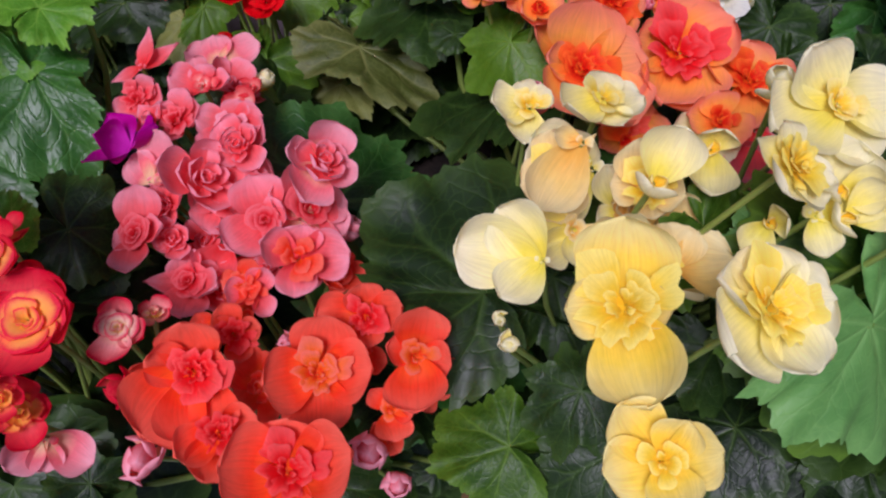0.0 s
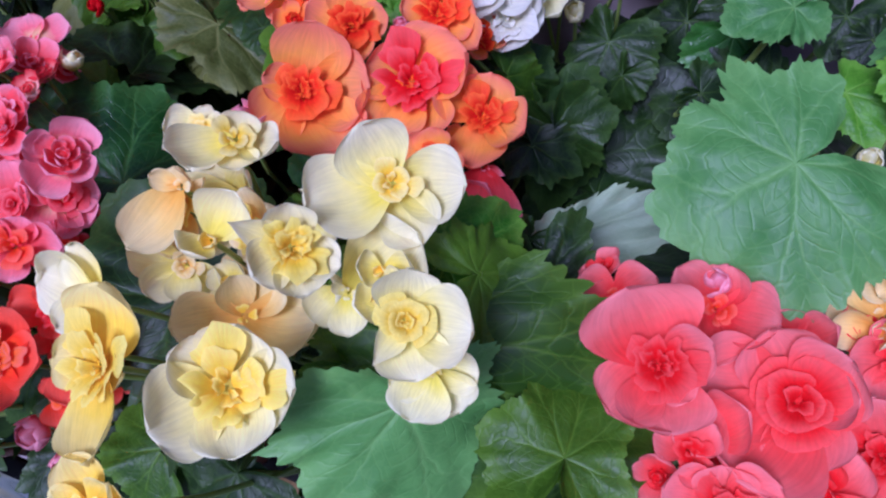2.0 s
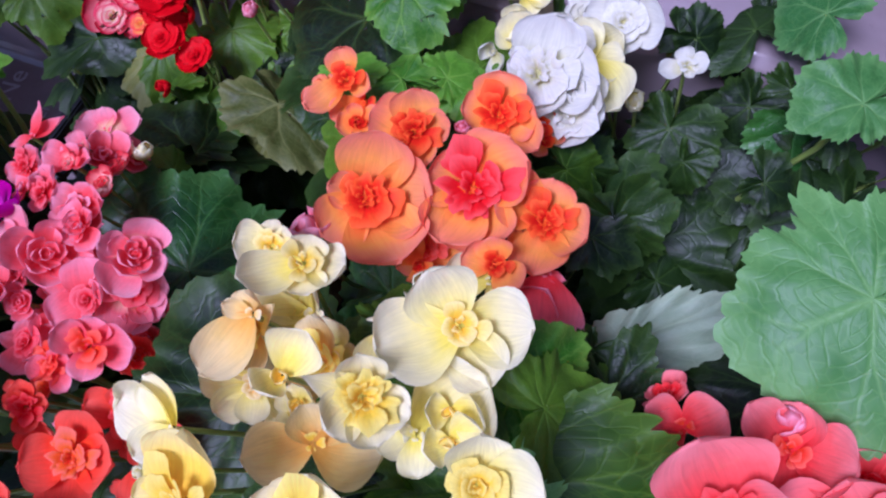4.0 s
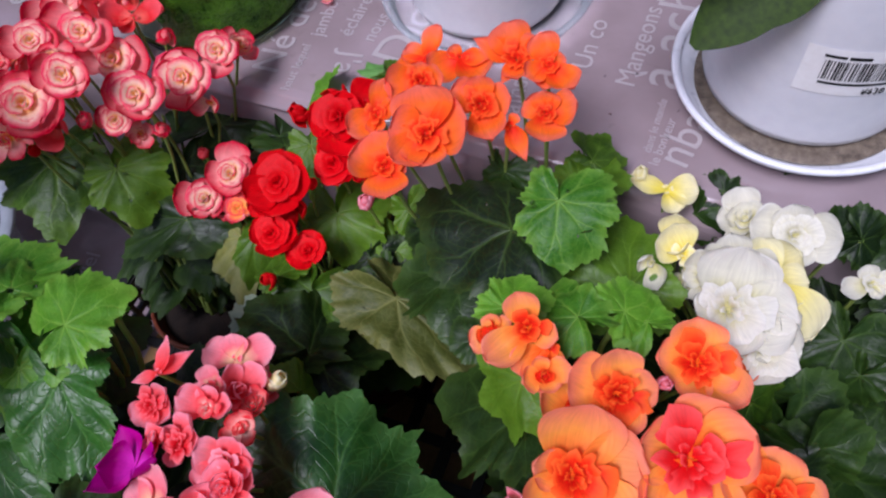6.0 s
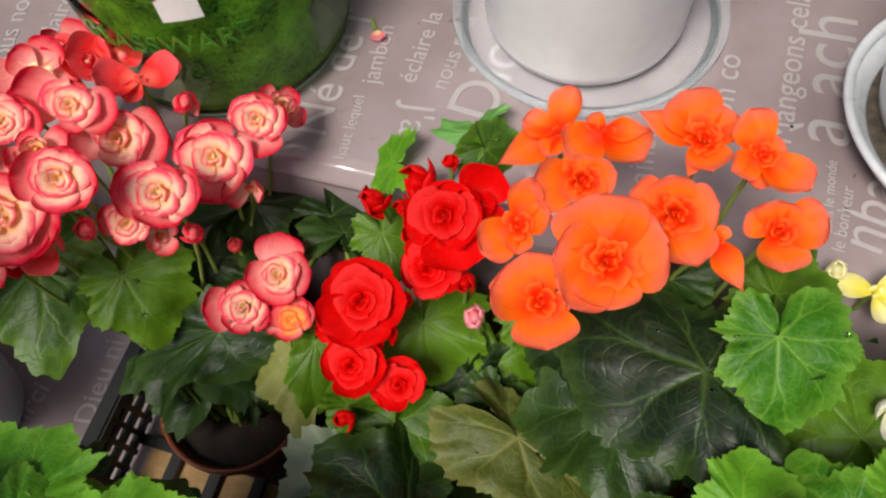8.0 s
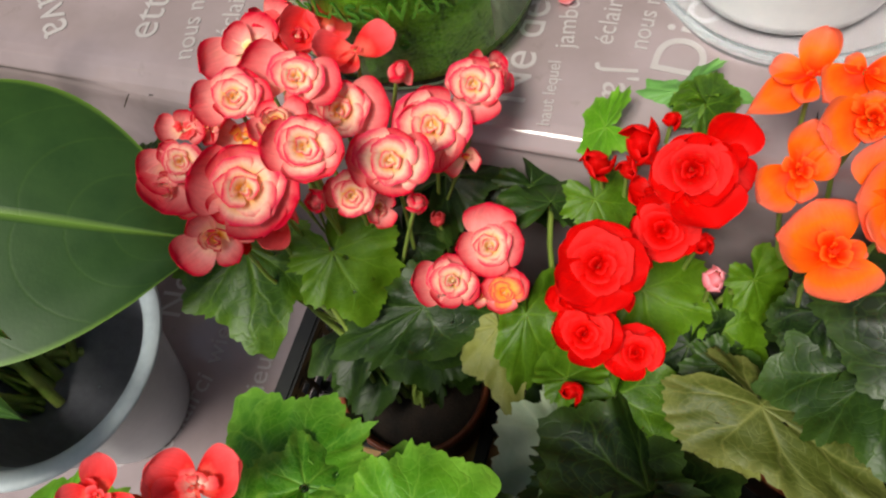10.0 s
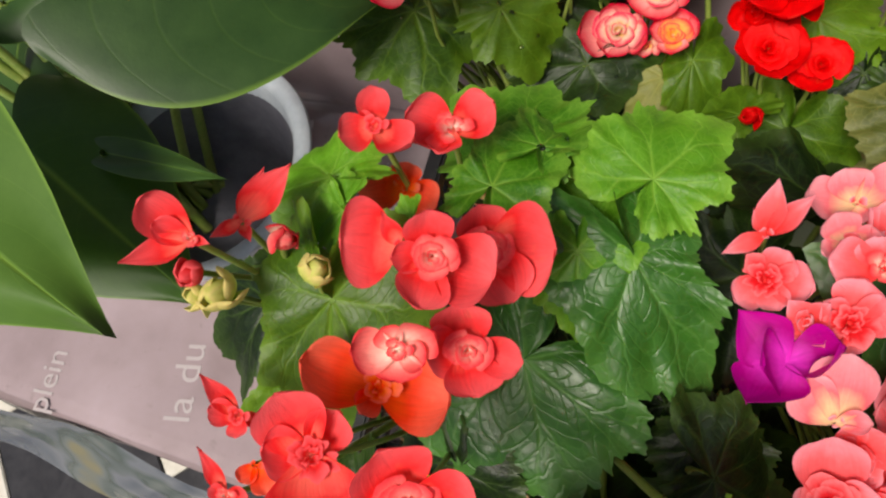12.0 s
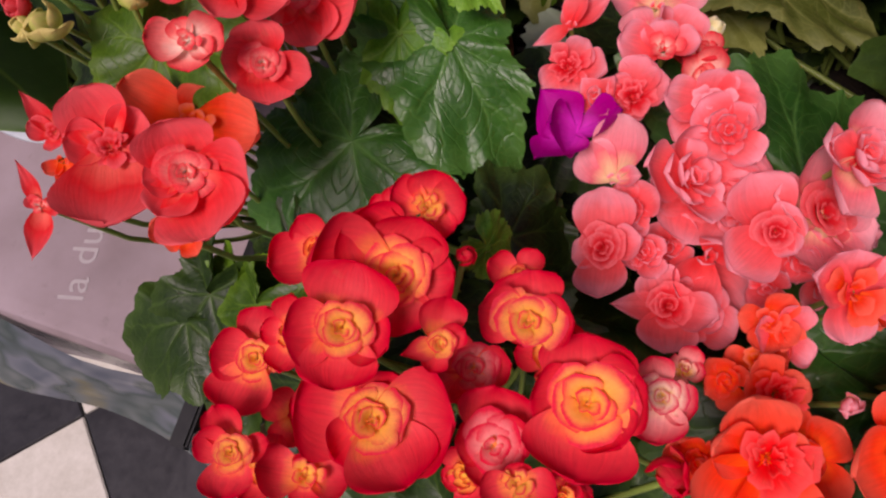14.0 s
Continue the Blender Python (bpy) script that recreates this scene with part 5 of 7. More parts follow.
sa.flower("single", (-0.069, 0.201, 0.014), 0.0093, (-0.105, -0.748, 0.656), "salmon")
sa.flower("single", (-0.128, 0.222, 0.013), 0.0100, (-0.547, -0.600, 0.584), "salmon")
sa.flower("rose", (-0.076, 0.225, 0.013), 0.0102, (0.078, -0.779, 0.622), "salmon")
sa.flower("rose", (-0.094, 0.296, 0.027), 0.0104, (-0.190, 0.254, 0.948), "dawn")
sa.flower("rose", (-0.046, 0.207, 0.007), 0.0104, (0.280, -0.600, 0.749), "salmon")
sa.leaf("dark", (-0.163, 0.229, 0.000), (-0.145, 0.208, -0.010), (0.043, -0.225, 0.973))
sa.leaf("dark", (-0.182, 0.244, -0.010), (-0.189, 0.223, -0.020), (0.074, -0.239, 0.968))
sa.leaf("mid", (-0.281, 0.261, 0.000), (-0.284, 0.249, 0.000), (0.226, -0.255, 0.940))
sa.leaf("deep", (-0.047, 0.255, -0.008), (-0.106, 0.292, 0.010), (0.231, -0.129, 0.964), 0.86)
sa.leaf("dark", (-0.040, 0.264, -0.025), (-0.026, 0.290, -0.040), (0.197, -0.162, 0.967))
sa.leaf("mid", (-0.085, 0.318, -0.010), (-0.079, 0.333, -0.030), (0.263, -0.196, 0.945))
sa.fill(14, 0.07, -0.14, -0.03, 4)
ro = Plant(-0.03, 0.17, "orange-red begonia crowded with open double flowers")
ro.bloom((-0.050, 0.190, 0.043), (0.26, -0.41, 0.87), "salmon", "vermilion", "heart", 11.3, [(6, 14.2, 1.35), (290, 22.5, 1.0), (81, 17.8, 0.9), (190, 17.2, 1.0)])
ro.bloom((-0.074, 0.180, 0.036), (-0.20, -0.26, 0.94), "vermilion", "vermilion", "heart", 5.4, [(83, 10.2, 1.0), (329, 11.7, 0.9), (228, 10.6, 1.0), (165, 11.5, 0.9)])
ro.bloom((-0.035, 0.139, 0.040), (0.14, -0.30, 0.94), "vermilion", "flame", "ruffle", 10.9, [(357, 22.7, 1.2), (107, 22.5, 1.05), (276, 21.8, 1.1), (190, 25.5, 1.05)])
ro.bloom((0.004, 0.148, 0.039), (0.20, -0.32, 0.93), "vermilion", "flame", "heart", 8.8, [(2, 20.8, 1.1), (270, 14.8, 1.15), (191, 22.7, 1.05), (83, 13.4, 0.9)])
ro.bloom((-0.018, 0.164, 0.041), (0.09, -0.37, 0.92), "vermilion", "rosecore", "ruffle", 9.0, [(20, 14.0, 1.2), (284, 16.0, 1.0), (95, 20.8, 0.9), (191, 13.0, 1)])
ro.bloom((-0.080, 0.132, 0.052), (0.19, -0.30, 0.94), "vermilion", "rosecore", "ruffle", 11.3, [(19, 20.0, 1.1), (288, 12.7, 1.0), (147, 28.7, 1.1), (79, 18.8, 0.85), (194, 26.2, 1.1)])
ro.bloom((-0.068, 0.111, 0.046), (0.32, -0.22, 0.92), "vermilion", "rosecore", "ruffle", 9.4, [(306, 14.7, 1.1), (167, 18.1, 1.0), (128, 17.7, 0.9)])
ro.bloom((-0.039, 0.097, 0.051), (0.17, -0.20, 0.97), "vermilion", "rosecore", "ruffle", 11.8, [(2, 18.4, 1.25), (90, 24.8, 1.15), (289, 23.9, 1.1), (182, 18.1, 1.1)])
ro.bloom((-0.005, 0.129, 0.029), (0.16, -0.43, 0.89), "vermilion", "flame", "heart", 6.0, [(261, 9.2, 1.0), (53, 11.7, 0.8), (192, 13.0, 1.2)])
ro.bloom((-0.073, 0.156, 0.035), (0.24, -0.33, 0.91), "vermilion", "rosecore", "ruffle", 8.6, [(69, 10.7, 1.0), (296, 11.3, 1.0), (201, 12.8, 0.9), (35, 13.8, 0.9)])
ro.bloom((-0.069, 0.176, 0.034), (0.22, -0.38, 0.90), "salmon", "vermilion", "heart", 5.9, [(96, 12.6, 1.0), (345, 12.7, 1.0), (233, 12.5, 0.8)])
ro.bloom((-0.076, 0.169, 0.025), (-0.19, -0.05, 0.98), "vermilion", "flame", "heart", 5.5, [(92, 11.1, 0.9), (299, 13.1, 1.0), (235, 11.3, 1.0)])
ro.flower("bud", (-0.013, 0.113, 0.024), 0.0134, (0.09, -0.39, 0.92), "blush")
ro.flower("bud", (-0.002, 0.104, 0.010), 0.0106, (0.24, -0.50, 0.83), "blush")
ro.flower("bud", (-0.099, 0.103, 0.036), 0.0133, (0.25, -0.37, 0.89), "blush")
ro.flower("bud", (-0.051, 0.154, 0.036), 0.0057, (0.18, -0.34, 0.92), "blush")
ro.flower("single", (-0.060, 0.139, 0.022), 0.0175, (-0.281, -0.418, 0.864), "vermilion")
ro.flower("single", (0.011, 0.145, 0.019), 0.0123, (0.572, -0.584, 0.576), "vermilion")
ro.flower("rose", (-0.037, 0.194, 0.023), 0.0139, (0.680, -0.191, 0.708), "vermilion")
ro.flower("single", (-0.097, 0.131, 0.039), 0.0128, (-0.295, -0.440, 0.848), "vermilion")
ro.flower("single", (-0.022, 0.155, 0.020), 0.0124, (0.076, -0.782, 0.619), "vermilion")
ro.flower("single", (-0.061, 0.107, 0.022), 0.0130, (0.657, -0.358, 0.663), "vermilion")
ro.flower("single", (-0.007, 0.123, 0.014), 0.0085, (-0.071, -0.693, 0.718), "vermilion")
ro.flower("rose", (-0.086, 0.161, 0.025), 0.0090, (-0.183, -0.308, 0.933), "vermilion")
ro.leaf("deep", (0.016, 0.182, -0.020), (-0.015, 0.242, 0.010), (-0.002, -0.223, 0.975), 1.1)
ro.leaf("deep", (0.073, 0.120, 0.000), (0.053, 0.110, 0.000), (-0.094, -0.142, 0.985), 1.2)
ro.leaf("mid", (0.044, 0.118, 0.020), (0.017, 0.134, 0.020), (-0.050, -0.149, 0.988))
ro.leaf("dark", (0.016, 0.118, -0.020), (0.027, 0.110, -0.030), (-0.002, -0.132, 0.991))
ro.leaf("dark", (-0.141, 0.104, -0.020), (-0.155, 0.115, -0.010), (0.228, -0.105, 0.968))
ro.leaf("dark", (0.031, 0.172, -0.030), (0.042, 0.196, -0.020), (-0.024, -0.203, 0.979))
ro.fill(14, 0.075, -0.14, -0.02, 5)
ry = Plant(-0.175, 0.155, "red and yellow begonia with large rose-like flowers")
ry.bloom((-0.190, 0.167, 0.097), (0.22, -0.28, 0.94), "sunset", "glow", "rose", 10.1, [(92, 25.5, 1.2), (50, 21.6, 1.1), (288, 16.5, 1.2), (189, 17.1, 1.15), (346, 18.3, 1.1)])
ry.bloom((-0.201, 0.148, 0.105), (0.27, -0.21, 0.94), "sunset", "glow", "rose", 8.3, [(353, 18.6, 1.35), (103, 15.4, 1.15), (186, 16.3, 1.25), (253, 13.7, 1.0)])
ry.bloom((-0.183, 0.188, 0.100), (0.18, -0.36, 0.92), "sunset", "glow", "heart", 5.0, [(5, 10.9, 1.25), (78, 11.8, 1.0), (289, 11.2, 1.1), (209, 11.1, 1.1)])
ry.bloom((-0.152, 0.159, 0.088), (0.06, -0.24, 0.97), "sunset", "glow", "rose", 9.7, [(8, 14.6, 1.4), (80, 14.7, 1.1), (281, 12.8, 1.1), (178, 7.4, 1.2)])
ry.bloom((-0.134, 0.139, 0.078), (-0.02, -0.16, 0.99), "sunset", "glow", "rose", 12.8, [(359, 19.6, 1.3), (291, 16.9, 1.25), (170, 22.3, 1.3), (88, 16.3, 1.2), (218, 15.1, 1.1)])
ry.bloom((-0.193, 0.127, 0.090), (0.23, -0.11, 0.97), "sunset", "glow", "rose", 11.0, [(89, 21.8, 1.15), (277, 23.3, 1.2), (213, 21.4, 1.2), (349, 14.0, 1.1), (139, 14.7, 0.95)])
ry.bloom((-0.231, 0.141, 0.088), (0.15, -0.19, 0.97), "sunset", "glow", "rose", 7.0, [(352, 15.8, 1.0), (85, 13.4, 1.15), (169, 17.4, 1.15), (301, 9.6, 0.95)])
ry.bloom((-0.227, 0.113, 0.100), (0.11, -0.09, 0.99), "sunset", "glow", "rose", 5.7, [(71, 10.7, 0.95), (286, 10.3, 0.7), (186, 12.2, 1.1), (30, 13.7, 0.7)])
ry.bloom((-0.209, 0.110, 0.090), (0.28, 0.04, 0.96), "sunset", "glow", "heart", 4.9, [(4, 6.3, 1.2), (94, 13.4, 1.0), (274, 12.0, 1.0), (191, 8.0, 1)])
ry.bloom((-0.173, 0.145, 0.109), (0.40, -0.17, 0.90), "sunset", "glow", "rose", 4.7, [(3, 12.3, 1.0), (315, 7.7, 0.9), (118, 11.5, 0.6), (174, 7.5, 1.0)])
ry.bloom((-0.170, 0.150, 0.061), (0.12, -0.18, 0.98), "sunset", "picotee", "rose", 9.0, [(56, 13.0, 1.0), (286, 12.4, 1.0), (186, 12.3, 1.1), (124, 14.6, 0.9)])
ry.bloom((-0.160, 0.125, 0.073), (0.09, -0.10, 0.99), "sunset", "picotee", "rose", 9.8, [(96, 11.3, 1.15), (1, 17.0, 1.2), (300, 11.9, 1.0), (169, 12.3, 1.1)])
ry.bloom((-0.152, 0.115, 0.081), (0.06, -0.06, 1.00), "sunset", "glow", "heart", 4.9, [(5, 5.6, 1.3), (110, 11.1, 1.0), (264, 11.3, 1.0)])
ry.bloom((-0.112, 0.147, 0.057), (0.08, -0.15, 0.98), "picotee", "shellpink", "rose", 7.3, [(19, 12.4, 1.0), (251, 11.1, 1.1), (183, 14.5, 1.1), (77, 6.2, 0.9)])
ry.flower("bud", (-0.108, 0.125, 0.050), 0.0106, (0.09, -0.34, 0.94), "sunset")
ry.flower("bud", (-0.172, 0.177, 0.090), 0.0054, (0.52, -0.16, 0.84), "sunset")
ry.bloom((-0.221, 0.127, 0.075), (0.23, -0.11, 0.97), "sunset", "sunset", "none", 2.7, [(55, 10.5, 1.0), (165, 9.5, 1.0), (249, 7.9, 1.0)])
ry.bloom((-0.136, 0.108, 0.039), (0.43, -0.52, 0.73), "blush", "picotee", "none", 3.5, [(254, 20.1, 0.8), (145, 16.6, 0.9), (197, 13.2, 0.9)])
ry.flower("rose", (-0.141, 0.113, 0.054), 0.0119, (0.494, -0.254, 0.832), "sunset", "glow")
ry.flower("single", (-0.217, 0.177, 0.086), 0.0155, (-0.188, -0.239, 0.953), "sunset", "glow")
ry.flower("single", (-0.218, 0.148, 0.096), 0.0102, (-0.143, -0.285, 0.948), "sunset", "glow")
ry.flower("single", (-0.194, 0.189, 0.091), 0.0092, (-0.272, -0.148, 0.951), "sunset", "glow")
ry.flower("single", (-0.156, 0.175, 0.077), 0.0111, (-0.050, 0.342, 0.938), "sunset", "glow")
ry.flower("rose", (-0.144, 0.155, 0.064), 0.0131, (-0.276, 0.199, 0.940), "sunset", "glow")
ry.flower("rose", (-0.210, 0.130, 0.077), 0.0126, (-0.198, -0.043, 0.979), "sunset", "glow")
ry.flower("single", (-0.229, 0.153, 0.077), 0.0096, (0.162, 0.302, 0.939), "sunset", "glow")
ry.flower("rose", (-0.223, 0.111, 0.082), 0.0094, (-0.113, 0.031, 0.993), "sunset", "glow")
ry.flower("rose", (-0.169, 0.118, 0.059), 0.0087, (-0.211, -0.434, 0.876), "sunset", "glow")
ry.flower("rose", (-0.104, 0.158, 0.046), 0.0078, (0.339, 0.197, 0.920), "picotee", "shellpink")
ry.flower("rose", (-0.141, 0.113, 0.067), 0.0080, (0.492, -0.134, 0.860), "sunset", "glow")
ry.leaf("dark", (-0.284, 0.149, -0.020), (-0.311, 0.159, -0.035), (0.12, -0.04, 0.99))
ry.leaf("dark", (-0.285, 0.129, -0.040), (-0.316, 0.123, -0.060), (0.12, -0.02, 0.99), 1.10)
ry.leaf("mid", (-0.276, 0.183, 0.000), (-0.291, 0.165, -0.020), (0.10, -0.01, 1.00))
ry.leaf("dark", (-0.307, 0.174, -0.030), (-0.325, 0.161, -0.050), (0.11, -0.00, 0.99), 1.20)
ry.leaf("dark", (-0.189, 0.175, 0.030), (-0.177, 0.193, 0.020), (0.03, -0.08, 1.00), 1.20)
ry.fill(14, 0.075, -0.14, 0.02, 6)
ca = Plant(-0.255, 0.275, "coral-red begonia with fresh light green toothed leaves")
ca.bloom((-0.324, 0.257, 0.134), (0.23, -0.29, 0.93), "coral", "dawn", "heart", 2.8, [(58, 18.5, 0.7), (122, 20.6, 0.5), (260, 6.3, 0.6), (80, 11.7, 0.7)])
ca.bloom((-0.323, 0.273, 0.111), (0.43, -0.09, 0.90), "coral", "coral", "none", 2.7, [(352, 21.5, 0.45), (329, 25.0, 0.6), (134, 11.5, 0.5), (215, 7.9, 0.6)])
ca.flower("bud", (-0.339, 0.256, 0.107), 0.0083, (-0.05, -0.65, 0.76), "coral")
ca.flower("bud", (-0.308, 0.267, 0.110), 0.0082, (0.86, -0.19, 0.48), "dawn")
ca.bloom((-0.264, 0.262, 0.119), (0.21, -0.47, 0.86), "coral", "coral", "none", 2.5, [(94, 18.0, 1.4), (32, 11.9, 0.6)])
ca.bloom((-0.254, 0.259, 0.118), (0.35, -0.44, 0.83), "coral", "dawn", "rose", 7.3, [(19, 13.7, 1.05), (101, 12.2, 0.7), (168, 15.5, 1.0), (256, 19.4, 1.1)])
ca.bloom((-0.243, 0.272, 0.093), (0.28, -0.45, 0.85), "coral", "dawn", "rose", 7.7, [(26, 14.7, 1.15), (279, 22.1, 1.25), (216, 19.0, 1.1), (150, 12.8, 0.8)])
ca.bloom((-0.260, 0.230, 0.121), (0.23, -0.45, 0.86), "dawn", "dawn", "heart", 4.0, [(311, 12.2, 1.0), (100, 12.7, 1.0), (38, 7.4, 1.1), (192, 9.2, 1.35), (254, 8.8, 1.0)])
ca.bloom((-0.244, 0.235, 0.103), (0.32, -0.35, 0.88), "coral", "dawn", "rose", 6.7, [(18, 14.2, 1.15), (269, 16.4, 0.75), (197, 13.4, 1.25), (102, 12.9, 1.15)])
ca.bloom((-0.278, 0.226, 0.080), (0.38, -0.03, 0.93), "vermilion", "flame", "heart", 6.7, [(82, 27.2, 0.8), (349, 13.8, 1.2), (273, 23.9, 1.0), (147, 9.6, 1.0)])
ca.bloom((-0.255, 0.190, 0.111), (0.38, -0.19, 0.90), "coral", "dawn", "rose", 8.4, [(34, 16.7, 1.3), (273, 20.3, 1.25), (219, 22.3, 1.25), (120, 12.4, 1.0), (169, 15.4, 1.0)])
ca.bloom((-0.287, 0.201, 0.105), (0.39, -0.23, 0.89), "coral", "coral", "ruffle", 7.3, [(97, 14.3, 1.05), (38, 20.9, 1.0), (197, 26.8, 1.2), (336, 15.0, 0.9)])
ca.bloom((-0.319, 0.212, 0.094), (0.19, -0.28, 0.94), "coral", "coral", "heart", 3.8, [(50, 18.2, 0.45), (86, 9.6, 0.9), (192, 6.7, 1.1), (262, 9.9, 0.6)])
ca.bloom((-0.322, 0.188, 0.086), (0.20, -0.28, 0.94), "coral", "dawn", "heart", 3.4, [(37, 17.6, 0.4), (77, 5.9, 0.8), (278, 7.4, 0.9), (186, 19.4, 0.55)])
ca.bloom((-0.305, 0.197, 0.103), (0.36, -0.39, 0.85), "vermilion", "vermilion", "none", 2.1, [(151, 6.7, 0.9), (216, 9.2, 0.8)])
ca.flower("bud", (-0.300, 0.184, 0.097), 0.0028, (0.50, -0.48, 0.72), "coral")
ca.bloom((-0.261, 0.176, 0.094), (0.39, -0.38, 0.84), "vermilion", "flame", "none", 2.4, [(125, 6.2, 1.0), (233, 7.2, 1.0), (69, 10.8, 0.9)])
ca.bloom((-0.260, 0.318, 0.091), (0.20, -0.13, 0.97), "coral", "dawn", "heart", 7.1, [(71, 17.5, 1.0), (302, 17.6, 0.95), (167, 11.7, 1.0), (127, 14.1, 0.9)])
ca.bloom((-0.282, 0.309, 0.109), (0.11, -0.14, 0.98), "coral", "coral", "heart", 4.4, [(12, 14.0, 0.8), (113, 12.5, 1.0), (240, 14.8, 0.9), (59, 8.0, 0.8)])
ca.bloom((-0.284, 0.309, 0.064), (0.18, -0.16, 0.97), "vermilion", "flame", "none", 4.6, [(243, 14.9, 1.1), (104, 17.8, 1.0), (359, 9.5, 1.2)])
ca.flower("bud", (-0.330, 0.251, 0.102), 0.0118, (0.16, -0.41, 0.90), "pod")
ca.flower("bud", (-0.294, 0.256, 0.111), 0.0096, (0.65, -0.10, 0.76), "pod")
ca.flower("bud", (-0.337, 0.249, 0.103), 0.0077, (0.01, -0.49, 0.87), "pod")
ca.leaf("light", (-0.242, 0.327, 0.062), (-0.266, 0.350, 0.056), (0.11, -0.05, 0.99), 1.10)
ca.leaf("light", (-0.231, 0.325, 0.066), (-0.221, 0.340, 0.060), (0.08, -0.04, 1.00), 1.10)
ca.leaf("light", (-0.195, 0.330, 0.060), (-0.202, 0.346, 0.055), (0.06, -0.05, 1.00), 1.20)
ca.leaf("light", (-0.178, 0.328, 0.060), (-0.181, 0.342, 0.055), (0.04, -0.05, 1.00), 1.10)
ca.leaf("dark", (-0.233, 0.347, 0.030), (-0.246, 0.357, 0.025), (0.09, -0.05, 0.99), 1.30)
ca.leaf("light", (-0.190, 0.310, 0.067), (-0.167, 0.332, 0.070), (-0.05, -0.12, 0.99), 1.15)
ca.leaf("light", (-0.227, 0.322, 0.046), (-0.209, 0.306, 0.035), (-0.01, -0.09, 1.00), 0.90)
ca.leaf("light", (-0.217, 0.289, 0.050), (-0.217, 0.260, 0.036), (-0.00, -0.05, 1.00), 0.85)
ca.leaf("light", (-0.248, 0.306, 0.070), (-0.237, 0.335, 0.066), (0.01, -0.12, 0.99), 0.90)
ca.leaf("deep", (-0.196, 0.288, 0.046), (-0.171, 0.246, 0.020), (-0.04, -0.04, 1.00), 0.75)
ca.leaf("deep", (-0.238, 0.252, 0.024), (-0.276, 0.218, 0.010), (0.11, -0.09, 0.99), 1.25)
ca.leaf("dark", (-0.226, 0.273, 0.004), (-0.207, 0.302, -0.006), (0.05, -0.15, 0.99), 1.20)
ca.leaf("mid", (-0.297, 0.255, 0.086), (-0.307, 0.214, 0.060), (0.08, -0.02, 1.00), 0.78)
ca.leaf("dark", (-0.333, 0.261, 0.062), (-0.370, 0.253, 0.050), (0.12, -0.05, 0.99), 0.95)
ca.leaf("light", (-0.303, 0.299, 0.092), (-0.323, 0.316, 0.088), (0.09, -0.11, 0.99), 1.20)
ca.leaf("light", (-0.295, 0.285, 0.094), (-0.310, 0.284, 0.088), (0.09, -0.08, 0.99), 1.20)
ca.leaf("light", (-0.272, 0.285, 0.085), (-0.281, 0.280, 0.080), (0.06, -0.08, 1.00), 1.20)
ca.leaf("mid", (-0.322, 0.228, 0.050), (-0.307, 0.218, 0.040), (0.07, -0.02, 1.00))
ca.leaf("mid", (-0.309, 0.266, 0.075), (-0.302, 0.279, 0.070), (0.13, -0.12, 0.98), 1.10)
ca.leaf("dark", (-0.319, 0.178, -0.020), (-0.359, 0.171, -0.028), (0.15, -0.05, 0.99), 0.95)
ca.leaf("dark", (-0.305, 0.189, -0.010), (-0.331, 0.160, -0.030), (0.14, -0.04, 0.99), 0.90)
ca.leaf("mid", (-0.290, 0.196, -0.010), (-0.298, 0.179, -0.030), (0.12, -0.06, 0.99), 0.90)
ca.leaf("dark", (-0.265, 0.210, 0.000), (-0.282, 0.189, -0.020), (0.11, -0.07, 0.99))
ca.leaf("dark", (-0.167, 0.213, 0.020), (-0.142, 0.202, 0.000), (0.00, -0.09, 1.00))
ca.leaf("light", (-0.170, 0.192, 0.060), (-0.163, 0.189, 0.045), (0.03, -0.09, 1.00), 0.90)
ca.leaf("mid", (-0.218, 0.174, 0.050), (-0.236, 0.171, 0.035), (0.07, -0.03, 1.00), 0.90)
ca.fill(14, 0.06, -0.14, 0.0, 7)
cr = Plant(0.265, 0.175, "coral-pink begonia with big ruffled flowers")
cr.bloom((0.236, 0.167, 0.115), (-0.14, -0.27, 0.95), "rose", "rosecore", "ruffle", 11.4, [(28, 26.4, 1.4), (303, 17.7, 1.0), (142, 21.7, 1.0), (187, 21.1, 1.35), (235, 13.9, 1.0)])
cr.bloom((0.223, 0.200, 0.085), (-0.26, -0.20, 0.94), "rose", "vermilion", "none", 4.6, [(69, 15.4, 1.0), (305, 16.5, 1.15), (140, 14.1, 0.85)])
cr.bloom((0.257, 0.197, 0.097), (-0.29, -0.18, 0.94), "rose", "vermilion", "heart", 6.7, [(51, 19.8, 0.85), (172, 20.7, 0.8), (260, 20.7, 1.2), (344, 16.2, 1.1)])
cr.bloom((0.283, 0.168, 0.101), (-0.28, -0.25, 0.93), "rose", "rosecore", "rose", 16.2, [(25, 24.3, 1.05), (313, 21.4, 1.3), (89, 32.7, 1.1), (146, 33.3, 1.2), (193, 22.2, 1.1), (275, 18.2, 1.0)])
cr.bloom((0.264, 0.130, 0.097), (-0.23, -0.13, 0.97), "rose", "rosecore", "ruffle", 10.6, [(79, 20.3, 1.1), (7, 14.1, 1.3), (304, 17.7, 1.1), (181, 17.3, 1.2)])
cr.bloom((0.325, 0.196, 0.080), (-0.36, -0.30, 0.88), "rose", "rosecore", "ruffle", 8.1, [(85, 16.4, 1.0), (159, 15.4, 1.0), (274, 11.8, 1.1), (359, 16.2, 1.1)])
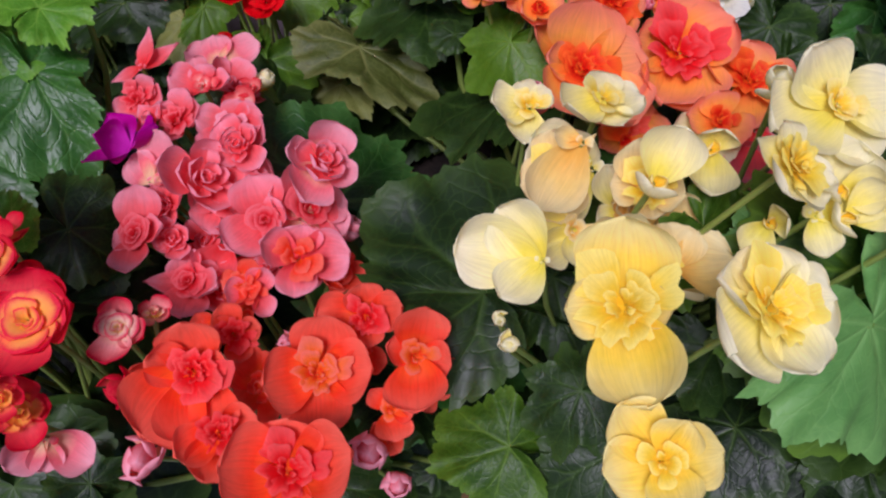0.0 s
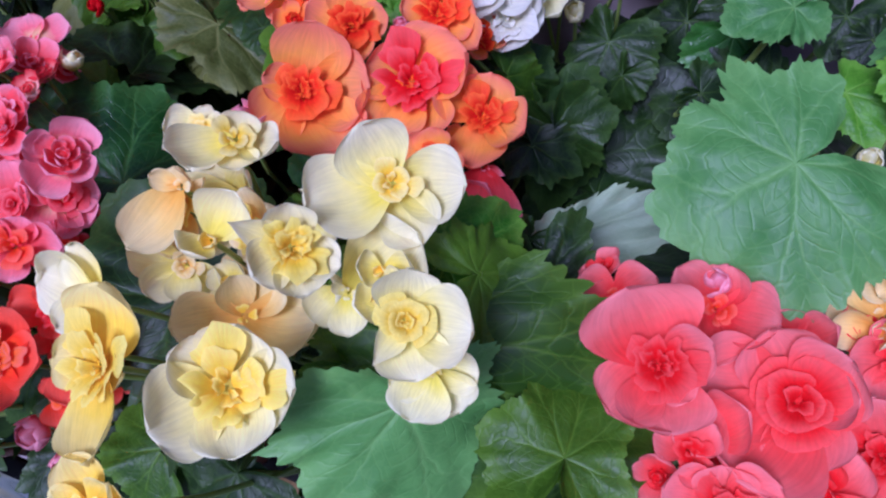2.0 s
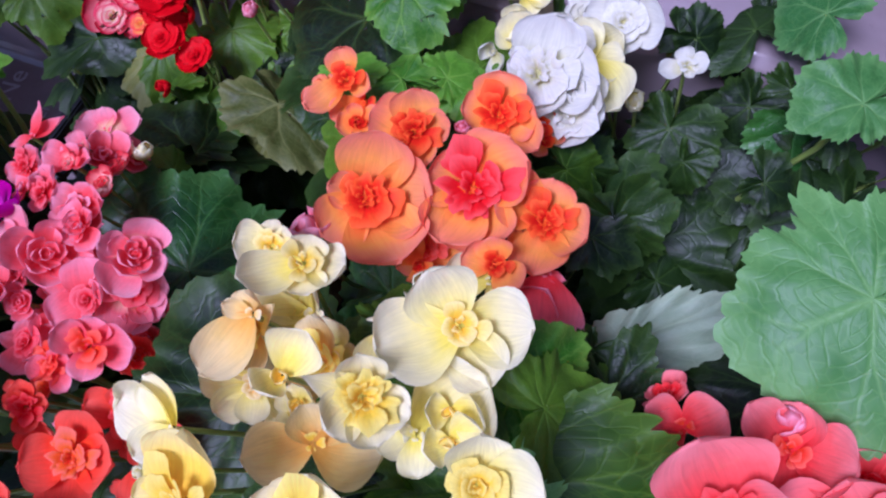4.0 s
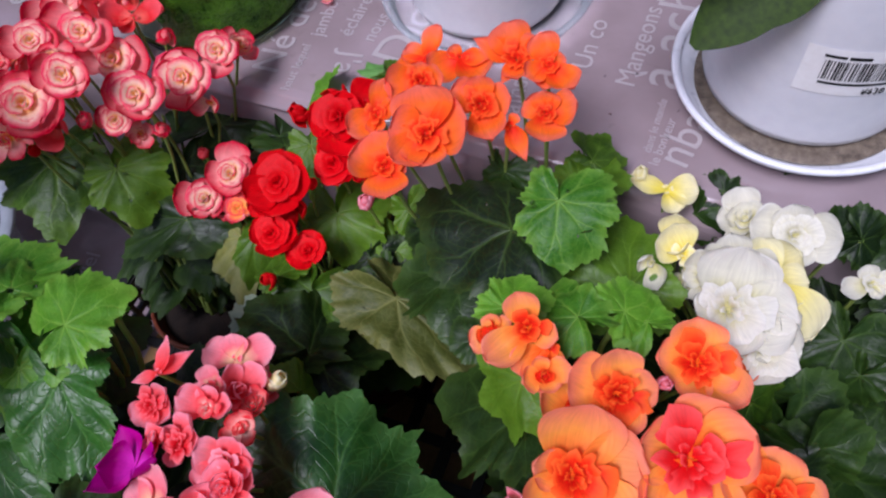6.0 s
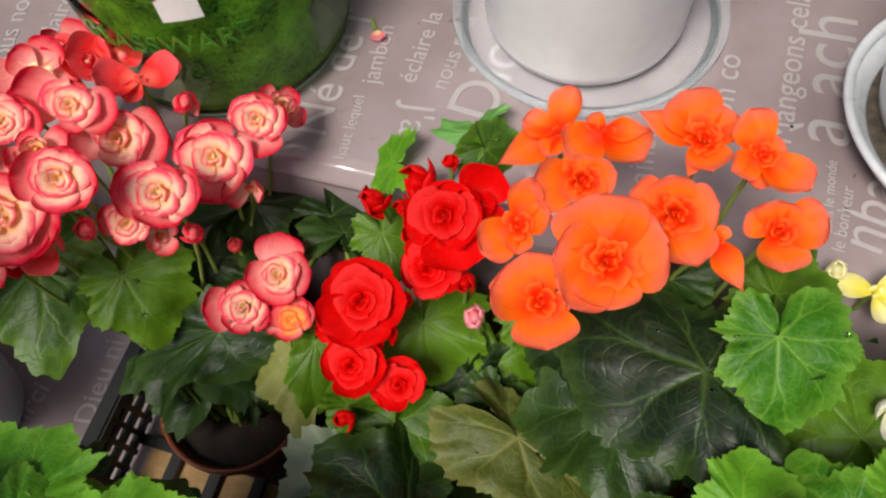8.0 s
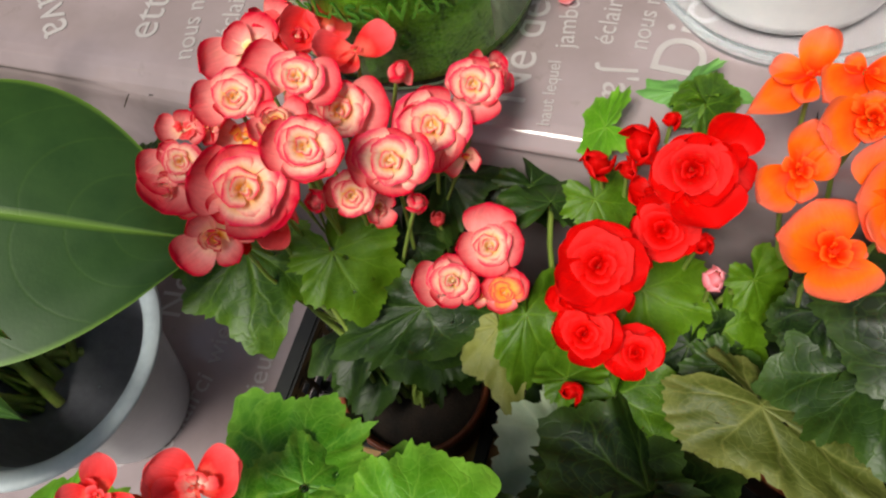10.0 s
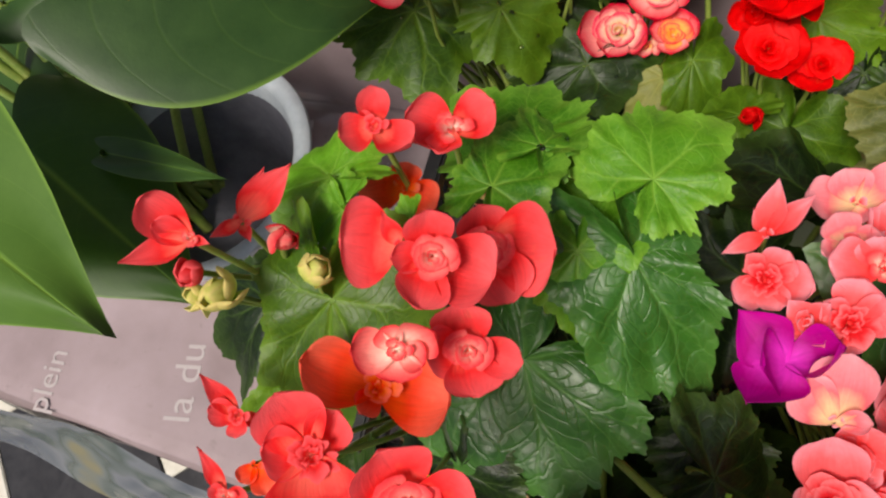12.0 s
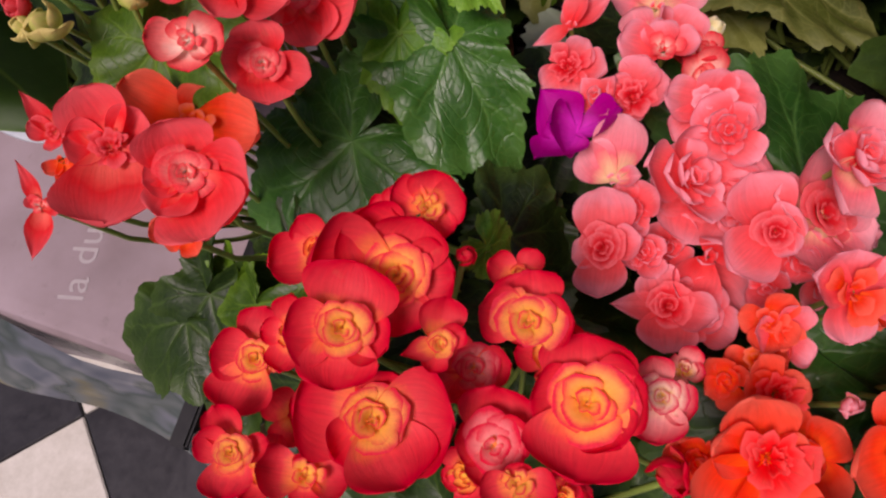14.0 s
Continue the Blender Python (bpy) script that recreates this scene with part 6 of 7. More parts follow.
cr.bloom((0.319, 0.162, 0.078), (-0.36, -0.21, 0.91), "rose", "rosecore", "ruffle", 11.6, [(121, 27.2, 0.9), (9, 20.1, 1.0), (280, 19.7, 1.1), (179, 23.1, 1.1)])
cr.bloom((0.251, 0.146, 0.099), (-0.19, -0.18, 0.97), "rose", "rosecore", "heart", 6.5, [(78, 11.9, 1.0), (201, 11.9, 1.0), (317, 11.6, 1.0)])
cr.flower("bud", (0.257, 0.208, 0.096), 0.0087, (-0.255, -0.142, 0.957), "blush")
cr.flower("single", (0.288, 0.195, 0.081), 0.0174, (-0.312, -0.350, 0.883), "rose", "rosecore")
cr.flower("shell", (0.259, 0.159, 0.096), 0.0133, (-0.400, -0.275, 0.874), "rose", "rosecore")
cr.flower("rose", (0.294, 0.143, 0.086), 0.0191, (-0.353, -0.185, 0.917), "rose", "rosecore")
cr.flower("single", (0.252, 0.191, 0.080), 0.0111, (-0.455, -0.657, 0.601), "rose", "rosecore")
cr.flower("rose", (0.272, 0.156, 0.074), 0.0174, (-0.566, -0.538, 0.625), "rose", "rosecore")
cr.flower("rose", (0.290, 0.183, 0.065), 0.0122, (-0.307, -0.725, 0.617), "rose", "rosecore")
cr.flower("single", (0.245, 0.139, 0.085), 0.0109, (-0.410, -0.559, 0.721), "rose", "rosecore")
cr.flower("rose", (0.217, 0.213, 0.077), 0.0093, (-0.491, 0.343, 0.801), "rose", "rosecore")
cr.flower("rose", (0.318, 0.209, 0.073), 0.0123, (-0.403, 0.130, 0.906), "rose", "rosecore")
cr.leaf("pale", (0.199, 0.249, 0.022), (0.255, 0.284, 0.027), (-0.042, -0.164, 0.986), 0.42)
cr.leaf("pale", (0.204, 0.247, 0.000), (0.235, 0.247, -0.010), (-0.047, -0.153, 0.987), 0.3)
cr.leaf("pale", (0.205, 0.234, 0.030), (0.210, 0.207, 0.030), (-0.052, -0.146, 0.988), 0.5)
cr.leaf("dark", (0.253, 0.233, 0.000), (0.240, 0.276, 0.000), (-0.116, -0.132, 0.984), 0.9)
cr.leaf("dark", (0.187, 0.235, 0.050), (0.179, 0.225, 0.040), (-0.027, -0.157, 0.987))
cr.leaf("mid", (0.195, 0.210, 0.060), (0.204, 0.226, 0.060), (-0.041, -0.120, 0.992), 0.8)
cr.leaf("dark", (0.233, 0.262, -0.030), (0.240, 0.235, -0.040), (-0.081, -0.159, 0.984))
cr.leaf("dark", (0.271, 0.243, 0.000), (0.287, 0.232, -0.010), (-0.139, -0.143, 0.980))
cr.fill(14, 0.075, -0.13, 0.03, 8)
pe = Plant(0.335, 0.285, "peach-yellow begonia with wide green leaves")
pe.bloom((0.331, 0.249, 0.078), (-0.42, -0.41, 0.81), "peach", "gold", "ruffle", 8.8, [(39, 21.4, 1.0), (124, 23.3, 1.1), (282, 16.6, 1.1), (182, 21.9, 1.0)])
pe.bloom((0.321, 0.214, 0.078), (-0.47, -0.42, 0.78), "peach", "peach", "none", 4.2, [(89, 18.6, 1.2), (152, 15.4, 1.0), (18, 18.0, 1.0)])
pe.flower("rose", (0.325, 0.225, 0.090), 0.0183, (-0.353, -0.427, 0.832), "peach")
pe.flower("shell", (0.322, 0.258, 0.085), 0.0144, (-0.286, -0.125, 0.950), "peach")
pe.flower("shell", (0.311, 0.207, 0.080), 0.0115, (-0.490, -0.527, 0.694), "peach")
pe.flower("bud", (0.307, 0.267, 0.100), 0.0079, (-0.137, -0.359, 0.923), "cream")
pe.leaf("teal", (0.276, 0.250, 0.115), (0.240, 0.225, 0.102), (-0.121, -0.313, 0.942), 1.35)
pe.leaf("light", (0.318, 0.296, 0.120), (0.315, 0.279, 0.110), (-0.186, -0.374, 0.908))
pe.leaf("light", (0.299, 0.296, 0.100), (0.308, 0.276, 0.100), (-0.146, -0.359, 0.922))
pe.leaf("dark", (0.268, 0.235, 0.040), (0.252, 0.269, 0.030), (-0.085, -0.232, 0.969))
pe.leaf("teal", (0.333, 0.333, 0.100), (0.318, 0.346, 0.090), (-0.192, -0.393, 0.899))
pe.fill(14, 0.08, -0.13, 0.0, 9)
rp = Plant(-0.25, 0.435, "pink and white picotee begonia with a dense flower head")
rp.bloom((-0.285, 0.446, 0.070), (0.39, -0.41, 0.82), "picotee", "shellpink", "rose", 18.5, [(89, 24.5, 1.15), (39, 19.8, 1.2), (271, 24.3, 1.15), (219, 22.6, 1.2), (163, 18.0, 1.05)])
rp.bloom((-0.255, 0.459, 0.084), (0.33, -0.47, 0.82), "picotee", "shellpink", "rose", 13.9, [(97, 18.8, 1.05), (7, 14.3, 1.2), (277, 17.9, 1.1), (196, 16.3, 1.25)])
rp.bloom((-0.225, 0.471, 0.057), (0.23, -0.47, 0.85), "picotee", "shellpink", "rose", 15.0, [(100, 20.6, 1.15), (283, 20.7, 1.15), (359, 14.9, 1.25), (185, 16.3, 1.25)])
rp.bloom((-0.256, 0.501, 0.055), (0.29, -0.51, 0.81), "picotee", "shellpink", "rose", 15.4, [(96, 24.9, 1.05), (286, 25.2, 1.1), (358, 14.5, 1.25), (191, 13.0, 1.2)])
rp.bloom((-0.297, 0.489, 0.079), (0.40, -0.34, 0.85), "picotee", "shellpink", "rose", 11.9, [(117, 19.8, 0.95), (359, 14.7, 1.15), (282, 17.7, 1.05), (174, 11.0, 1.2)])
rp.bloom((-0.273, 0.506, 0.073), (0.34, -0.38, 0.86), "picotee", "shellpink", "rose", 11.7, [(90, 26.2, 0.95), (15, 11.8, 1.2), (275, 21.5, 1.05), (213, 13.3, 1.15)])
rp.bloom((-0.307, 0.533, 0.062), (0.29, -0.32, 0.90), "picotee", "cream", "none", 6.3, [(124, 27.1, 0.85), (346, 19.4, 1.05), (67, 15.3, 1.05), (281, 18.9, 0.95)])
rp.bloom((-0.275, 0.553, 0.056), (0.30, -0.35, 0.89), "coral", "picotee", "none", 5.9, [(112, 23.6, 1.0), (34, 11.9, 1.25), (293, 17.0, 1.0)])
rp.bloom((-0.252, 0.532, 0.062), (0.26, -0.25, 0.93), "coral", "coral", "none", 3.9, [(302, 22.2, 0.95), (111, 21.3, 0.95), (167, 12.7, 0.8)])
rp.bloom((-0.213, 0.504, 0.039), (0.19, -0.51, 0.84), "picotee", "shellpink", "rose", 17.3, [(271, 16.3, 1.15), (26, 19.4, 1.15), (84, 17.3, 0.95), (208, 23.3, 1.15)])
rp.bloom((-0.194, 0.525, 0.045), (0.23, -0.55, 0.81), "picotee", "shellpink", "rose", 12.3, [(110, 13.3, 1.05), (16, 13.4, 1.25), (264, 15.2, 1.15), (194, 19.9, 1.2)])
rp.bloom((-0.323, 0.463, 0.064), (0.20, -0.47, 0.86), "picotee", "shellpink", "rose", 10.1, [(120, 20.5, 1.05), (59, 12.5, 0.95), (166, 24.8, 1.1), (304, 10.6, 0.9)])
rp.bloom((-0.323, 0.477, 0.070), (0.36, -0.31, 0.88), "picotee", "coral", "heart", 5.3, [(102, 13.3, 0.95), (4, 9.7, 1.1), (273, 10.9, 1.0)])
rp.bloom((-0.298, 0.481, 0.059), (0.39, -0.46, 0.80), "picotee", "glow", "heart", 7.6, [(96, 15.7, 1.0), (258, 9.7, 1.0), (18, 7.2, 1.1)])
rp.bloom((-0.247, 0.464, 0.037), (0.28, -0.58, 0.77), "picotee", "shellpink", "rose", 11.4, [(96, 14.3, 1.0), (199, 10.5, 1.3), (274, 10.7, 1.0)])
rp.flower("bud", (-0.261, 0.456, 0.045), 0.0099, (0.32, -0.63, 0.71), "picotee")
rp.flower("bud", (-0.217, 0.465, 0.030), 0.0091, (0.58, -0.34, 0.74), "picotee")
rp.flower("bud", (-0.232, 0.528, 0.050), 0.0106, (0.57, -0.09, 0.82), "picotee")
rp.flower("bud", (-0.299, 0.437, 0.030), 0.0073, (0.37, -0.19, 0.91), "scarlet")
rp.bloom((-0.186, 0.467, -0.016), (0.11, -0.39, 0.91), "picotee", "shellpink", "rose", 12.6, [(106, 17.7, 1.05), (3, 22.6, 1.2), (282, 18.6, 1.15), (180, 17.2, 1.2)])
rp.bloom((-0.206, 0.452, -0.031), (0.07, -0.36, 0.93), "picotee", "shellpink", "rose", 12.3, [(100, 22.5, 1.05), (19, 15.3, 1.1), (253, 16.6, 1.05), (161, 15.1, 1.1)])
rp.bloom((-0.177, 0.446, -0.029), (0.09, -0.34, 0.93), "picotee", "glow", "rose", 9.6, [(85, 12.8, 1.0), (294, 14.5, 1.0), (182, 12.0, 1.2), (2, 14.5, 1.1)])
rp.flower("single", (-0.288, 0.546, 0.056), 0.0142, (0.373, -0.164, 0.913), "coral", "picotee")
rp.flower("rose", (-0.331, 0.452, 0.057), 0.0109, (0.066, -0.662, 0.746), "picotee", "shellpink")
rp.flower("shell", (-0.278, 0.440, 0.046), 0.0123, (0.491, -0.664, 0.564), "coral")
rp.flower("shell", (-0.202, 0.493, 0.026), 0.0110, (0.451, -0.670, 0.589), "picotee", "shellpink")
rp.flower("bud", (-0.217, 0.486, -0.024), 0.0074, (-0.092, -0.198, 0.976), "coral")
rp.flower("rose", (-0.271, 0.473, 0.082), 0.0126, (0.097, -0.189, 0.977), "picotee", "shellpink")
rp.flower("single", (-0.304, 0.433, 0.049), 0.0189, (0.204, -0.761, 0.616), "picotee", "shellpink")
rp.flower("rose", (-0.188, 0.541, 0.034), 0.0132, (0.682, 0.008, 0.731), "picotee", "shellpink")
rp.flower("single", (-0.298, 0.506, 0.063), 0.0156, (-0.072, -0.257, 0.964), "picotee", "shellpink")
rp.flower("rose", (-0.312, 0.483, 0.069), 0.0119, (-0.241, -0.411, 0.879), "picotee", "shellpink")
rp.flower("single", (-0.305, 0.557, 0.053), 0.0157, (0.337, 0.354, 0.872), "picotee", "shellpink")
rp.flower("single", (-0.304, 0.550, 0.054), 0.0121, (-0.064, -0.051, 0.997), "coral", "picotee")
rp.flower("single", (-0.316, 0.465, 0.049), 0.0106, (0.356, -0.734, 0.579), "picotee", "shellpink")
rp.flower("rose", (-0.322, 0.452, 0.049), 0.0090, (0.445, -0.744, 0.500), "picotee", "shellpink")
rp.flower("single", (-0.315, 0.485, 0.057), 0.0091, (0.068, -0.350, 0.934), "picotee", "shellpink")
rp.flower("single", (-0.239, 0.467, 0.021), 0.0111, (0.679, -0.499, 0.539), "picotee", "shellpink")
rp.flower("single", (-0.190, 0.449, -0.041), 0.0093, (-0.343, -0.379, 0.860), "picotee", "shellpink")
rp.leaf("mid", (-0.269, 0.456, -0.010), (-0.251, 0.428, -0.030), (0.13, -0.08, 0.99), 1.05)
rp.leaf("mid", (-0.318, 0.456, -0.008), (-0.303, 0.416, -0.025), (0.15, -0.07, 0.99))
rp.leaf("dark", (-0.223, 0.442, -0.045), (-0.274, 0.419, -0.060), (0.24, -0.27, 0.93), 0.55)
rp.leaf("dark", (-0.218, 0.519, -0.030), (-0.188, 0.564, -0.030), (0.09, -0.15, 0.99), 0.95)
rp.leaf("dark", (-0.216, 0.532, -0.040), (-0.254, 0.512, -0.055), (0.12, -0.11, 0.99))
rp.leaf("dark", (-0.213, 0.439, -0.070), (-0.222, 0.420, -0.085), (0.10, -0.07, 0.99), 1.10)
rp.leaf("dark", (-0.240, 0.484, -0.040), (-0.236, 0.453, -0.055), (0.11, -0.09, 0.99), 0.90)
rp.leaf("mid", (-0.325, 0.468, -0.020), (-0.345, 0.454, -0.030), (0.13, -0.10, 0.99), 0.90)
rp.leaf("mid", (-0.385, 0.496, 0.010), (-0.410, 0.498, 0.000), (0.16, -0.12, 0.98))
rp.leaf("dark", (-0.168, 0.514, -0.030), (-0.156, 0.498, -0.050), (0.07, -0.11, 0.99), 0.90)
rp.leaf("dark", (-0.226, 0.447, -0.095), (-0.254, 0.423, -0.105), (0.11, -0.06, 0.99))
rp.leaf("dark", (-0.210, 0.451, -0.090), (-0.207, 0.417, -0.105), (0.09, -0.06, 0.99), 1.10)
rp.fill(9, 0.05, -0.15, -0.09, 10)
re = Plant(-0.115, 0.42, "deep scarlet begonia with small double flowers")
re.bloom((-0.129, 0.441, 0.020), (-0.02, -0.38, 0.92), "scarlet", "scarlet", "rose", 15.5, [(76, 20.0, 1.15), (3, 20.8, 1.25), (274, 22.0, 1.05), (182, 22.7, 1.3), (128, 23.5, 1.0)])
re.bloom((-0.134, 0.417, -0.006), (-0.01, -0.31, 0.95), "scarlet", "scarlet", "rose", 12.9, [(92, 16.0, 1.05), (195, 16.2, 1.3), (275, 17.8, 1.05), (359, 14.0, 1.1)])
re.bloom((-0.110, 0.412, -0.013), (-0.06, -0.29, 0.96), "scarlet", "scarlet", "rose", 10.7, [(118, 15.6, 1.05), (355, 14.0, 1.2), (281, 13.9, 1.1), (162, 13.9, 1.1)])
re.bloom((-0.100, 0.464, 0.013), (-0.09, -0.42, 0.90), "scarlet", "scarlet", "rose", 15.0, [(100, 15.0, 1.15), (10, 18.6, 1.2), (270, 16.7, 1.15), (198, 15.1, 1.25)])
re.bloom((-0.092, 0.475, 0.049), (-0.11, -0.48, 0.87), "scarlet", "scarlet", "rose", 14.2, [(351, 16.2, 1.3), (247, 19.3, 1.15), (101, 18.4, 1.15), (199, 26.8, 1.1)])
re.flower("bud", (-0.111, 0.511, 0.017), 0.0165, (-0.06, -0.51, 0.86), "scarlet")
re.flower("bud", (-0.131, 0.497, 0.020), 0.0126, (-0.18, -0.49, 0.86), "scarlet")
re.flower("bud", (-0.082, 0.461, 0.009), 0.0092, (0.05, -0.56, 0.83), "scarlet")
re.flower("bud", (-0.139, 0.398, -0.034), 0.0098, (0.02, -0.49, 0.87), "scarlet")
re.flower("bud", (-0.117, 0.496, 0.016), 0.0089, (-0.04, -0.48, 0.87), "scarlet")
re.flower("bud", (-0.096, 0.525, 0.018), 0.0076, (0.07, -0.19, 0.98), "scarlet")
re.flower("rose", (-0.082, 0.482, 0.046), 0.0191, (0.122, -0.494, 0.861), "scarlet")
re.flower("bud", (-0.110, 0.445, 0.016), 0.0072, (0.529, -0.291, 0.797), "scarlet")
re.flower("shell", (-0.127, 0.431, 0.001), 0.0126, (0.250, -0.502, 0.828), "scarlet")
re.flower("rose", (-0.141, 0.434, 0.003), 0.0134, (0.023, -0.715, 0.699), "scarlet")
re.flower("single", (-0.106, 0.485, 0.008), 0.0130, (-0.028, -0.018, 0.999), "scarlet")
re.leaf("mid", (-0.105, 0.453, -0.030), (-0.098, 0.421, -0.045), (0.04, -0.08, 1.00), 1.10)
re.leaf("mid", (-0.117, 0.404, -0.060), (-0.134, 0.371, -0.072), (0.06, -0.04, 1.00))
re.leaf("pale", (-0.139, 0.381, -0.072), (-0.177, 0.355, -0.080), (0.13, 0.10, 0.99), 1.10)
re.leaf("olive", (-0.181, 0.437, -0.055), (-0.171, 0.403, -0.070), (0.08, -0.06, 0.99), 0.70)
re.leaf("mid", (-0.166, 0.441, -0.045), (-0.169, 0.405, -0.060), (0.08, -0.06, 0.99), 0.60)
re.leaf("olive", (-0.065, 0.396, -0.070), (-0.091, 0.384, -0.075), (0.04, -0.05, 1.00))
re.leaf("mid", (-0.063, 0.441, -0.050), (-0.056, 0.404, -0.065), (0.02, -0.06, 1.00), 0.70)
re.leaf("dark", (-0.080, 0.432, -0.050), (-0.088, 0.408, -0.065), (0.03, -0.07, 1.00), 0.95)
re.leaf("teal", (-0.090, 0.554, 0.005), (-0.138, 0.546, -0.010), (0.06, -0.15, 0.99), 0.50)
re.leaf("mid", (-0.079, 0.537, 0.015), (-0.066, 0.529, 0.005), (0.02, -0.15, 0.99), 1.30)
re.leaf("mid", (-0.082, 0.544, 0.015), (-0.090, 0.557, 0.010), (0.04, -0.16, 0.99))
re.leaf("light", (-0.128, 0.526, 0.010), (-0.145, 0.529, -0.005), (0.07, -0.14, 0.99), 1.10)
re.leaf("mid", (-0.132, 0.494, -0.010), (-0.120, 0.475, -0.020), (0.06, -0.11, 0.99))
re.leaf("dark", (-0.155, 0.497, -0.020), (-0.149, 0.524, -0.030), (0.07, -0.13, 0.99))
re.leaf("dark", (-0.128, 0.369, -0.085), (-0.106, 0.360, -0.090), (0.04, -0.04, 1.00))
re.leaf("mid", (-0.053, 0.457, -0.020), (-0.045, 0.441, -0.035), (0.01, -0.09, 1.00), 0.90)
re.leaf("mid", (-0.142, 0.408, -0.050), (-0.158, 0.423, -0.060), (0.07, -0.07, 0.99))
re.fill(14, 0.07, -0.15, -0.09, 11)
og = Plant(0.015, 0.43, "bright orange-red begonia with a tall flower head")
og.bloom((-0.023, 0.438, 0.089), (-0.02, -0.41, 0.91), "flame", "tangerine", "ruffle", 11.0, [(87, 20.1, 1.25), (12, 25.3, 1.35), (287, 22.8, 1.25), (181, 18.5, 1.25), (145, 23.2, 0.9)])
og.bloom((-0.046, 0.427, 0.070), (0.04, -0.36, 0.93), "flame", "tangerine", "heart", 8.6, [(77, 21.2, 1.05), (20, 20.3, 1.15), (194, 18.7, 1.25), (265, 11.7, 0.95)])
og.bloom((-0.057, 0.457, 0.078), (-0.10, -0.45, 0.89), "flame", "tangerine", "heart", 6.4, [(124, 19.3, 0.9), (349, 19.6, 0.7), (282, 14.0, 0.85), (180, 12.3, 0.85)])
og.bloom((-0.034, 0.473, 0.090), (0.01, -0.49, 0.87), "flame", "tangerine", "ruffle", 8.7, [(102, 19.9, 1.05), (6, 10.1, 1.2), (285, 14.0, 1.0), (171, 9.9, 1.0)])
og.bloom((0.002, 0.461, 0.089), (-0.09, -0.46, 0.88), "flame", "tangerine", "ruffle", 9.8, [(11, 15.0, 1.25), (280, 16.6, 1.05), (202, 21.8, 0.9), (73, 18.4, 1.05)])
og.bloom((-0.043, 0.516, 0.062), (-0.17, -0.23, 0.96), "flame", "tangerine", "none", 3.9, [(117, 30.8, 0.6), (341, 21.6, 0.75), (69, 17.9, 0.85), (154, 13.0, 0.8)])
og.bloom((-0.022, 0.518, 0.063), (0.03, -0.20, 0.98), "flame", "tangerine", "none", 3.8, [(128, 22.5, 0.95), (231, 23.3, 1.05), (274, 19.7, 0.65), (48, 10.0, 0.85)])
og.bloom((0.016, 0.499, 0.086), (-0.14, -0.37, 0.92), "flame", "tangerine", "ruffle", 8.9, [(64, 29.0, 0.55), (22, 22.0, 1.05), (304, 15.3, 1.0), (156, 18.4, 0.6), (192, 14.7, 1.05)])
og.bloom((0.035, 0.487, 0.095), (-0.02, -0.34, 0.94), "flame", "tangerine", "heart", 6.1, [(300, 9.7, 1.0), (23, 18.2, 0.95), (128, 14.6, 0.85), (183, 13.5, 1.05), (226, 22.4, 0.8)])
og.bloom((0.038, 0.452, 0.097), (-0.02, -0.44, 0.90), "flame", "tangerine", "heart", 5.8, [(59, 12.7, 1.05), (286, 16.9, 1.0), (184, 15.1, 1.35), (4, 11.6, 1.25)])
og.bloom((0.019, 0.453, 0.085), (0.22, -0.48, 0.85), "flame", "tangerine", "none", 2.3, [(217, 22.0, 0.6), (144, 7.0, 0.65), (337, 6.2, 1.0)])
og.flower("bud", (-0.076, 0.446, -0.000), 0.0103, (0.10, -0.34, 0.94), "blush")
og.leaf("dark", (0.025, 0.416, 0.038), (-0.035, 0.441, 0.022), (0.00, -0.10, 0.99), 0.78)
og.leaf("dark", (-0.006, 0.410, -0.005), (-0.049, 0.410, -0.020), (0.01, -0.07, 1.00), 1.10)
og.leaf("dark", (0.011, 0.414, -0.010), (0.052, 0.401, -0.030), (-0.05, -0.07, 1.00), 0.80)
og.leaf("dark", (-0.027, 0.433, 0.000), (-0.040, 0.420, -0.020), (0.01, -0.08, 1.00), 0.90)
og.leaf("olive", (-0.050, 0.397, -0.035), (0.003, 0.364, -0.040), (0.04, 0.09, 1.00), 0.62)
og.leaf("light", (0.049, 0.427, 0.056), (0.049, 0.393, 0.044), (-0.06, -0.07, 1.00))
og.leaf("mid", (0.093, 0.400, 0.018), (0.091, 0.441, 0.022), (-0.09, -0.10, 0.99), 0.95)
og.leaf("mid", (0.058, 0.457, 0.032), (0.074, 0.482, 0.028), (-0.07, -0.13, 0.99))
og.leaf("mid", (0.064, 0.475, 0.030), (0.085, 0.467, 0.020), (-0.08, -0.12, 0.99), 0.90)
og.leaf("mid", (0.043, 0.392, 0.000), (0.072, 0.408, -0.020), (-0.07, -0.07, 1.00), 0.90)
og.leaf("dark", (0.013, 0.461, 0.030), (0.008, 0.451, 0.010), (-0.03, -0.11, 0.99))
og.leaf("dark", (-0.037, 0.392, -0.050), (-0.034, 0.420, -0.060), (0.00, -0.07, 1.00))
og.fill(14, 0.08, -0.15, -0.03, 12)

# fallen purple bract caught among the salmon flowers
bract = tagged(new("fallen_bract", petal_mesh("point", 0, "purple")), "bright purple bougainvillea bract caught among pink flowers", "flower")
bract.matrix_basis = basis((-0.143, 0.2535, 0.033), (-0.2, -0.3, 0.9), 0.025, 40)
part("petal", petal_mesh("point", 1, "purple"), bract, petal_pose(120, 50, 1.0, 0, 0, 1.3, 25))
part("petal", petal_mesh("small", 2, "purple"), bract, petal_pose(235, 25, 0.85, 0, 0, 0.8, -30))
